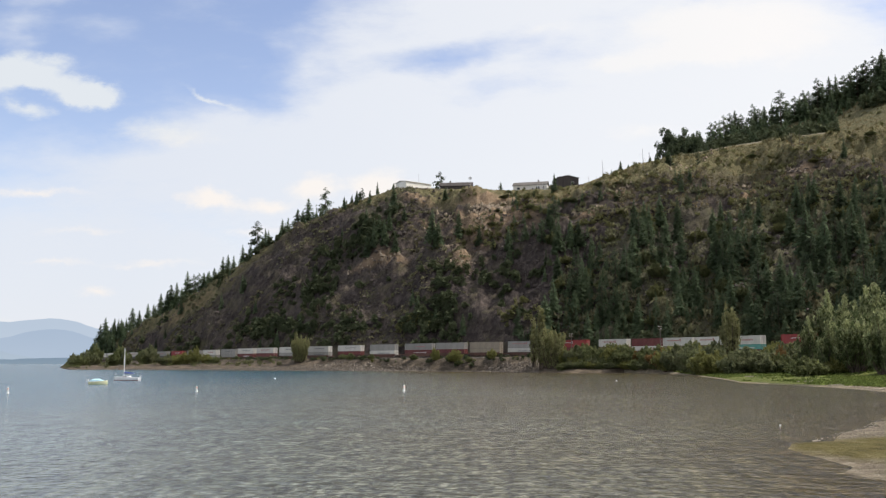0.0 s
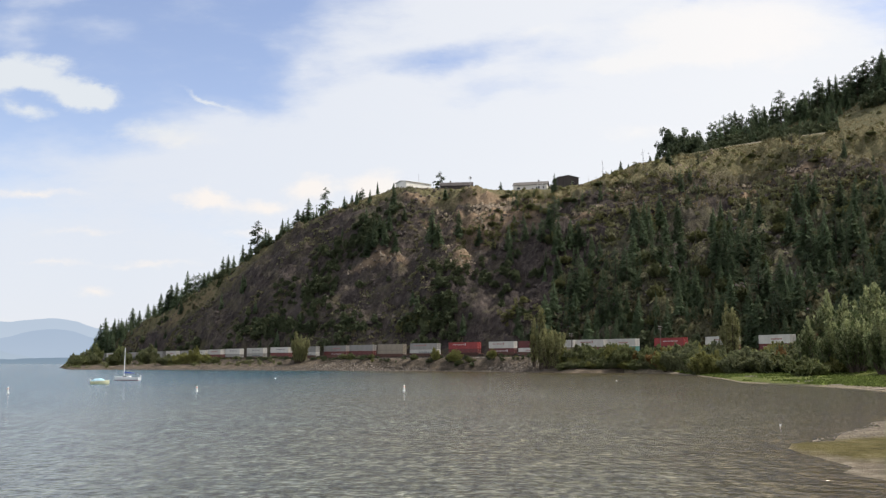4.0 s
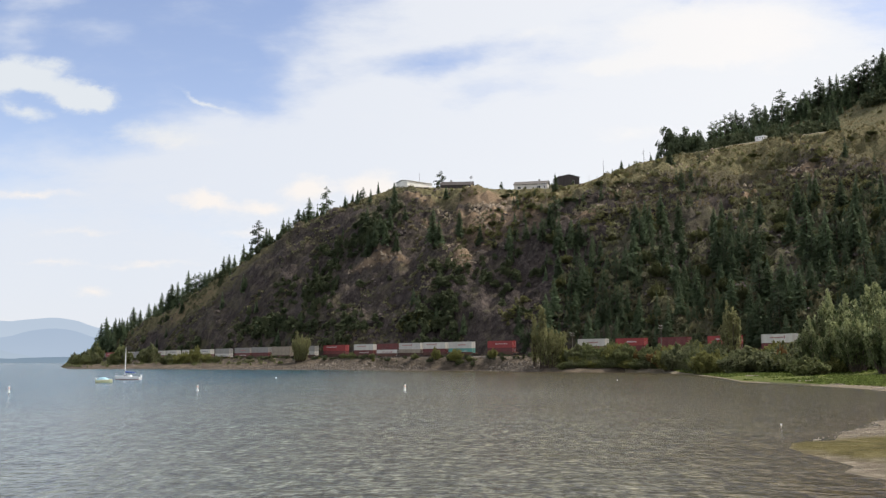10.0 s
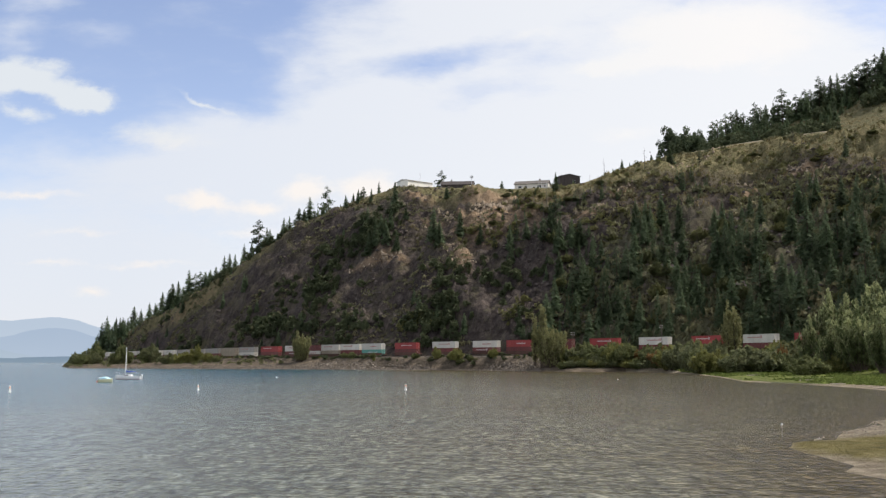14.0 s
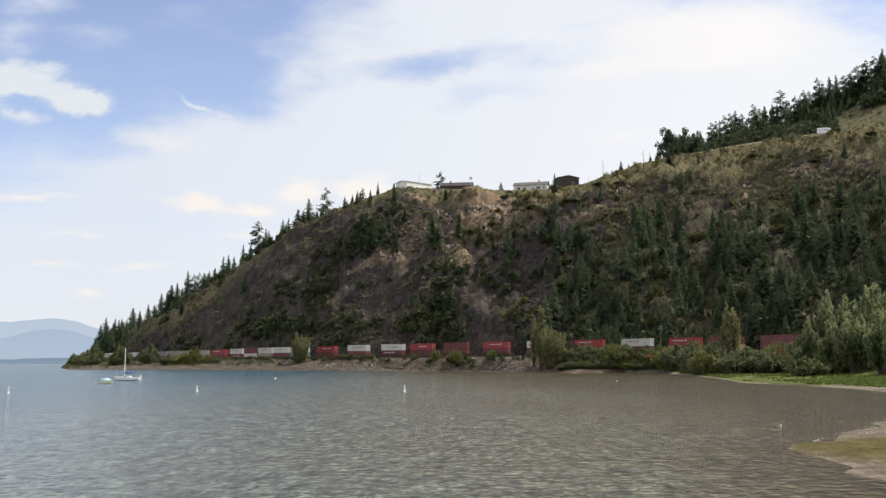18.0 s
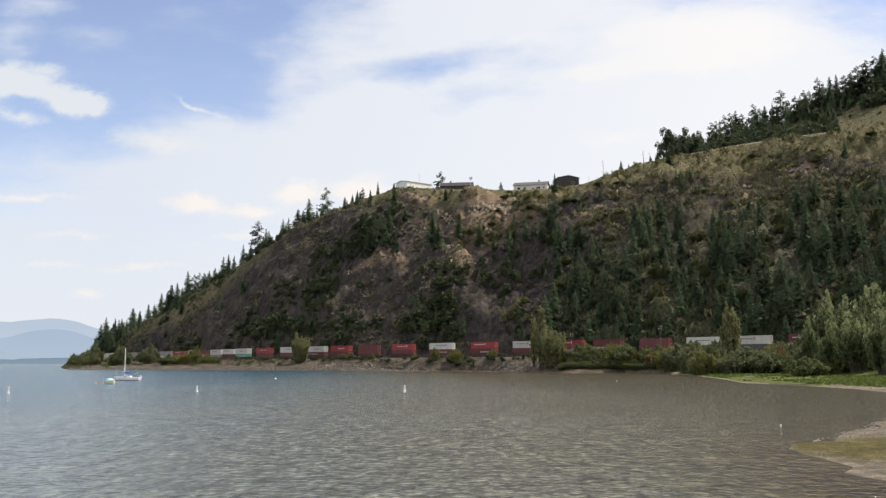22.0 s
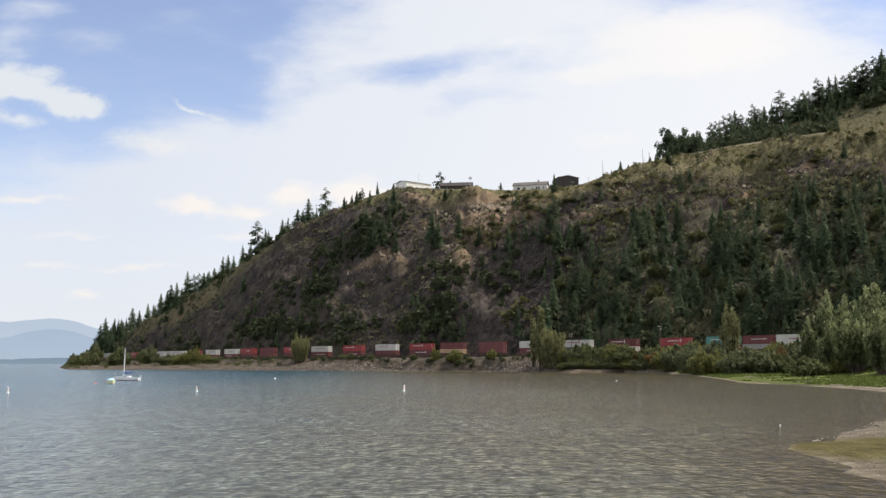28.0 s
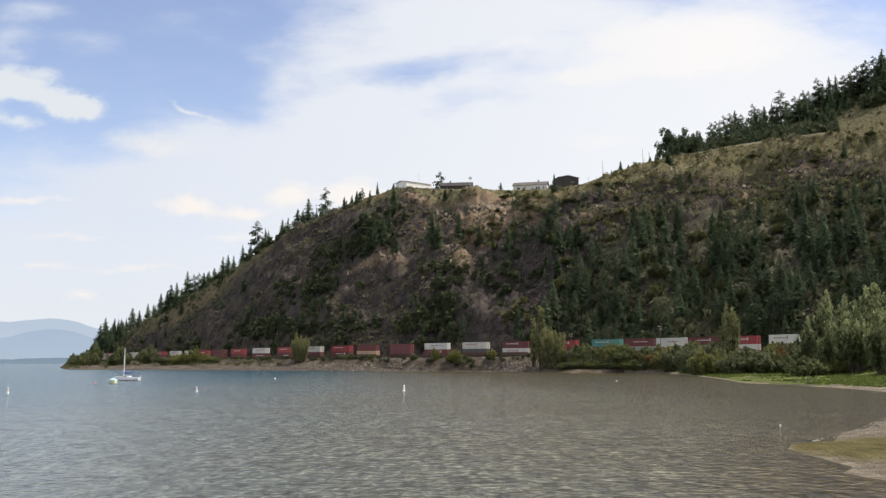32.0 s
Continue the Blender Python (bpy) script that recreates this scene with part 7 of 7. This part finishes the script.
def build_sailboat():
    d = 186.0
    u = -0.3300
    t = thing("sailboat", "small white sailboat with furled blue sail moored on the lake", "sailboat", at=pose(u * d, d, 0, 0, 0, 176))
    L_ = 5.1
    part("hull", Shape().loft(hull_shape(L_, 1.9, 0.95)), hull_white, t, smooth=False)
    part("waterline_stripe", Shape().loft([[(x * 1.004, y * 1.01, z) for x, y, z in s_] for s_ in [[(p[0], p[1], 0.12) if k in (0, 8) else (p[0], p[1], min(p[2], 0.1)) for k, p in enumerate(s)] for s in hull_shape(L_, 1.9, 0.95)]], close=False), logo_red, t, "thin dark waterline stripe")
    dk = [(s[0], s[8]) for s in hull_shape(L_, 1.9, 0.95)]
    dv = [p for a, b in dk for p in ((a[0], a[1] * 0.97, a[2] - 0.03), (b[0], b[1] * 0.97, b[2] - 0.03))]
    part("deck", Shape().add(dv, [(2 * i, 2 * i + 1, 2 * i + 3, 2 * i + 2) for i in range(len(dk) - 1)]), hull_white, t)
    cb = [[(x, y * w, z) for y, z in ((-1, 0.55), (-0.9, 0.55 + h), (0.9, 0.55 + h), (1, 0.55))] for x, w, h in ((-0.7, 0.55, 0.36), (0.2, 0.58, 0.36), (1.2, 0.42, 0.22), (1.5, 0.34, 0.05))]
    c = part("cabin", Shape().loft(cb), hull_white, t)
    for sy in (-1, 1):
        part("cabin_window", Shape().box((0.2, sy * 0.57, 0.76), (0.9, 0.03, 0.13), bevel=0.01), glass_dark, c)
    part("mast", Shape().tube([(0.55, 0, 0.7), (0.55, 0, 6.25)], [0.085, 0.06], 8), hull_white, t, "thin pale mast")
    part("spreader", Shape().tube([(0.55, -0.5, 2.9), (0.55, 0.5, 2.9)], [0.025, 0.025], 5), galvanised, t)
    b = part("boom", Shape().tube([(0.5, 0, 1.35), (-1.6, 0, 1.3)], [0.045, 0.04], 6), galvanised, t)
    part("sail_cover", Shape().tube([(0.55, 0, 1.75), (0.45, 0, 1.5), (-0.4, 0, 1.45), (-1.5, 0, 1.38)], [0.06, 0.17, 0.13, 0.06], 8), cover_blue, b, "furled sail under blue canvas")
    for p0, p1 in (((0.55, 0, 6.2), (2.5, 0, 0.82)), ((0.55, 0, 6.2), (-2.5, 0, 0.6)), ((0.55, 0, 6.0), (0.5, 0.9, 0.66)), ((0.55, 0, 6.0), (0.5, -0.9, 0.66))):
        part("stay", Shape().tube([p0, p1], [0.008, 0.008], 4), galvanised, t)
    o = part("outboard_motor", Shape().box((-2.78, 0.2, 0.75), (0.3, 0.26, 0.42), bevel=0.05).box((-2.75, 0.2, 0.3), (0.12, 0.1, 0.7)), hull_white, t)
    for sy in (-1, 1):
        part("rail_post", Shape().tube([(-2.3, sy * 0.7, 0.6), (-2.3, sy * 0.7, 1.1)], [0.015, 0.015], 5), galvanised, t)
    part("pulpit", Shape().tube([(1.9, -0.5, 0.75), (2.0, -0.45, 1.2), (2.55, 0, 1.25), (2.0, 0.45, 1.2), (1.9, 0.5, 0.75)], [0.015] * 5, 5), galvanised, t)
    return t


def build_runabout():
    t = thing("motorboat", "small pale yellow motorboat under a light blue canvas cover", "motorboat")
    L_ = 2.9
    part("hull", Shape().loft(hull_shape(L_, 1.35, 0.7)), hull_yellow, t)
    st = [[(p[0], p[1] * 1.02, max(p[2], 0.3)) for p in s] for s in hull_shape(L_, 1.35, 0.7)]
    cv = [[(x, y * w, z) for y, z in ((-1, 0.42), (-0.8, 0.42 + h * 0.7), (0, 0.42 + h), (0.8, 0.42 + h * 0.7), (1, 0.42))] for x, w, h in ((-1.35, 0.55, 0.12), (-0.9, 0.64, 0.42), (0.1, 0.66, 0.5), (0.6, 0.5, 0.3), (1.05, 0.28, 0.08))]
    part("canvas_cover", Shape().loft(cv), awning_blue, t, "light blue canvas cover")
    part("gunwale", Shape().tube([(-1.42, -0.5, 0.44), (-0.4, -0.67, 0.47), (0.6, -0.56, 0.52), (1.43, 0, 0.6), (0.6, 0.56, 0.52), (-0.4, 0.67, 0.47), (-1.42, 0.5, 0.44)], [0.04] * 7, 6), hull_white, t)
    part("outboard_motor", Shape().box((-1.6, 0, 0.6), (0.26, 0.24, 0.36), bevel=0.04).box((-1.57, 0, 0.2), (0.1, 0.09, 0.6)), hull_white, t)
    return t


float_red = material("faded red float plastic", [(0.45, 0.1, 0.07), (0.6, 0.16, 0.1)], 3, 0.5)


def build_buoys():
    for u, d, h in ((-0.4532, 107.0, 0.68), (-0.2567, 114.0, 0.62), (-0.0406, 115.0, 0.7)):
        t = thing("marker_buoy", "white spar buoy with an orange band floating upright", "buoy", "marker buoys", pose(u * d, d, 0, 2, 1.5, 0))
        part("spar", Shape().tube([(0, 0, -0.5), (0, 0, -0.05), (0, 0, 0.1), (0, 0, h), (0, 0, h + 0.05)], [0.08, 0.12, 0.09, 0.09, 0.05], 12), buoy_white, t)
        part("float_collar", Shape().tube([(0, 0, -0.06), (0, 0, 0.0), (0, 0, 0.12), (0, 0, 0.16)], [0.1, 0.15, 0.14, 0.1], 12), buoy_white, t)
        part("band", Shape().tube([(0, 0, h * 0.72), (0, 0, h * 0.84)], [0.094, 0.094], 12), buoy_orange, t, "orange band")
    for u, d, k, mat in ((-0.1751, 205.0, 0.7, buoy_white), (0.1809, 180.0, 0.5, buoy_white), (-0.3623, 160.0, 0.75, float_red)):
        t = thing("mooring_float", "small round %s mooring float on the water" % ("red" if mat is float_red else "white"), "float", "mooring floats", pose(u * d, d, 0.04) @ Matrix.Scale(k, 4))
        part("ball", Shape().tube([(0, 0, -0.2), (0, 0, -0.12), (0, 0, 0), (0, 0, 0.12), (0, 0, 0.2)], [0.06, 0.17, 0.22, 0.17, 0.05], 10), mat, t)
        part("eye", Shape().box((0, 0, 0.23), (0.05, 0.05, 0.08)), galvanised, t)
    # a stake in the shallows
    u, e = 0.3491, -0.0678
    d = 3.4 / -e
    t = thing("mooring_stake", "short white-topped stake standing in the shallows", "stake", at=pose(u * d, d, -0.3, 4, 3, 0))
    part("shaft", Shape().tube([(0, 0, -0.3), (0, 0, 0.42)], [0.04, 0.035], 8), driftwood, t)
    part("cap", Shape().tube([(0, 0, 0.42), (0, 0, 0.52)], [0.05, 0.045], 8), buoy_white, t)


sailboat, motorboat = build_sailboat(), build_runabout()
build_buoys()


# ---- lineside pole, signs, driftwood ----
def build_poles():
    for u, e, off in ((0.2278, 0.0386, 5.0), (0.1346, 0.0309, 5.0)):
        y = float(np.interp(u, TRACK_U, TRACK_D)) - off
        zg = float(ground_z(u * y, y))
        h = 3.4 + e * y - zg
        t = thing("telegraph_pole", "grey wooden line pole with two crossarms beside the railway", "utility pole", "line poles by the railway", pose(u * y, y, zg, 0, 0, 45))
        part("pole", Shape().tube([(0, 0, -0.5), (0, 0, h)], [0.14, 0.1], 8), pole_wood, t)
        for z in (h - 0.35, h - 1.15):
            a = part("crossarm", Shape().box((0, 0.12, z), (2.4, 0.1, 0.13)), pole_wood, t)
            for k in range(6):
                x = -1.05 + 0.42 * k
                part("insulator", Shape().tube([(x, 0.12, z + 0.06), (x, 0.12, z + 0.14), (x, 0.12, z + 0.24)], [0.05, 0.065, 0.03], 8), insulator, a)


build_poles()


def build_driftwood():
    r = random.Random(8)
    for k, (u, d) in enumerate(((0.3808, 160.0), (0.3220, 205.0), (0.4101, 140.0), (0.2454, 288.0), (0.3866, 41.0), (0.4567, 119.0))):
        x = u * d
        z = max(0.0, float(ground_z(x, d)))
        t = thing("driftwood_log", "bleached driftwood log lying on the shore", "driftwood", "driftwood on the shore", pose(x, d, z + 0.08, 0, 0, r.uniform(-30, 30)))
        L_ = 0.36 if d < 60 else r.uniform(1.6, 3.5)
        part("log", Shape().tube([(-L_ / 2, 0, 0), (0, 0.06 * L_, 0.02), (L_ / 2, 0, 0.03)], [0.045 * L_ ** 0.5, 0.06 * L_ ** 0.5, 0.03 * L_ ** 0.5], 7), driftwood, t)
        part("stub", Shape().tube([(L_ * 0.1, 0.05 * L_, 0), (L_ * 0.25, 0.05 * L_, 0.22 * L_ ** 0.5)], [0.03, 0.012], 5), driftwood, t)


build_driftwood()


# ---- riprap below the rails, pebbles on the spit ----
def build_stones():
    rng = np.random.default_rng(61)
    stock = []
    for k in range(6):
        s = Shape()
        rock_into(s, (0, 0, 0), 1.0, rng)
        stock.append(s.mesh("stone", rock_grey))
    bank = thing("riprap", "grey riprap boulders along the foot of the railway bank", "riprap", kind="structure")
    rest = Shape()
    n = 0
    for k in range(4300):
        u = rng.uniform(-0.33, 0.1)
        ys, yt = float(np.interp(u, SHORE[:, 0], SHORE[:, 1])), float(np.interp(u, TRACK_U, TRACK_D))
        lim = min(yt - 16, ys + 15) if u > -0.14 else min(yt - 12, ys + 12)
        y = ys - 0.5 + (lim - ys) * rng.random() ** 1.6
        x = u * y
        r = rng.uniform(0.18, 0.75) * (1.0 if u > -0.14 else 0.85)
        z = float(ground_z(x, y))
        if z < -0.4:
            continue
        if n < 300 and r > 0.5 and -0.14 < u < 0.09:
            part("stone", stock[k % 6], None, bank, at=pose(x, y, z + 0.1, 0, 0, rng.uniform(0, 360)) @ Matrix.Scale(r, 4))
            n += 1
        else:
            rock_into(rest, (x, y, z + 0.05), r, rng)
    tagged(part("small_stones", rest, rock_grey, bank), kind="stuff")
    peb = Shape()
    for k in range(1700):
        y = rng.uniform(43.5, 62)
        edge = float(np.interp(y, BEACH[:, 0], BEACH[:, 1]))
        x = edge + rng.uniform(-0.6, 9)
        z = float(ground_z(x, y))
        if z < -0.05:
            continue
        rock_into(peb, (x, y, z + 0.01), rng.uniform(0.02, 0.06), rng)
    tagged(new("pebbles", peb.mesh("pebbles", pebble_stone)), "scattered pale pebbles on the gravel spit", "pebbles", kind="stuff")


build_stones()


def build_grass():
    """Low green grass on the flat behind the shore."""
    rng = np.random.default_rng(71)
    s = Shape()
    n = 16000
    u = rng.uniform(0.24, 0.6, n)
    ys, yt = np.interp(u, SHORE[:, 0], SHORE[:, 1]), np.interp(u, TRACK_U, TRACK_D)
    y = ys + 7 + 7 * step(0.37, 0.45, u) + (np.minimum(yt - 12, ys + 90) - ys - 7) * rng.random(n)
    x = u * y
    z = ground_z(x, y)
    g = np.stack([x, y, z + 0.1], -1)[(z > 0.1) & (grain(x, y, 18, 73) + 0.5 * grain(x, y, 5, 74) > -0.35)]
    a = rng.normal(size=(len(g), 3)) * np.array([0.22, 0.22, 0.02])
    b = np.stack([rng.normal(0, 0.1, len(g)), rng.normal(0, 0.1, len(g)), rng.uniform(0.1, 0.3, len(g))], -1)
    s.quads(g, a, b)
    tagged(new("grass", s.mesh("grass", shore_grass)), "short green grass on the flat by the shore", "grass", kind="stuff")


shore_grass = material("shore grass", [(0.085, 0.115, 0.03), (0.15, 0.18, 0.052)], 0.1, 0.85, leaf=0.25, island=0.3, spec=0.03)
build_grass()


# ---- what moves ----
def motions():
    times = [float(t) for t in range(0, 33, 2)]
    for ob, q, z in TRAIN:
        rows = []
        for t in times:
            s = q + SPEED * t - SLOWING * t * t
            x, y, h = on_track(s)
            a = on_track(s + 5)
            b = on_track(s - 5)
            rows.append((t, pose(x, y, rail_z(s) + z, 0, 0, 90 - math.degrees(math.atan2(a[0] - b[0], a[1] - b[1])))))
        walk(ob, rows)
    # motorhomes: seconds and bearing
    for ob, path in ((RVS[0], [(0, 0.075), (6, 0.2), (8.0, 0.268), (9, 0.3045), (9.5, 0.322), (10, 0.342), (10.5, 0.3625), (11, 0.3845), (11.5, 0.409), (12, 0.435), (12.5, 0.4625), (13, 0.49), (14, 0.547), (15, 0.6), (32, 0.61)]),
                     (RVS[1], [(0, 0.06), (12, 0.2), (15.3, 0.28), (16, 0.313), (17, 0.3625), (18, 0.41), (19, 0.4605), (20, 0.512), (21, 0.563), (22, 0.6), (32, 0.605)])):
        rows = []
        for t, u in path:
            p, n = road_point(u), road_point(u + 0.004)
            d = n - p
            rows.append((t, pose(*p, 0, -math.degrees(math.atan2(d.z, math.hypot(d.x, d.y))), math.degrees(math.atan2(d.y, d.x)))))
        walk(ob, rows)
    # the covered motorboat swings on its mooring
    rows = []
    for t, u, d, turn in ((0, -0.3593, 153, 8), (6, -0.3564, 156, 0), (13, -0.3529, 160, -25), (19, -0.3499, 158, -42), (25, -0.3469, 158, -55), (32, -0.3440, 159, -62)):
        rows.append((t, pose(u * d, d, 0, 0, 0, turn)))
    walk(motorboat, rows)
    walk(sailboat, [(t, sailboat.matrix_basis @ pose(0, 0, 0, a, 0, 0)) for t, a in ((0, 0), (4, 0.8), (8, -0.6), (12, 0.7), (16, -0.5), (20, 0.6), (24, -0.7), (28, 0.5), (32, 0))])
    # ripples run with the breeze; the cloud goes off to the left and away
    walk(lake, [(0, pose(0, 0, 0)), (32, pose(-9, -14, 0))])
    walk(clouds, [(0, pose(42, 4400, 0)), (32, pose(-108, 4610, 0))])


motions()
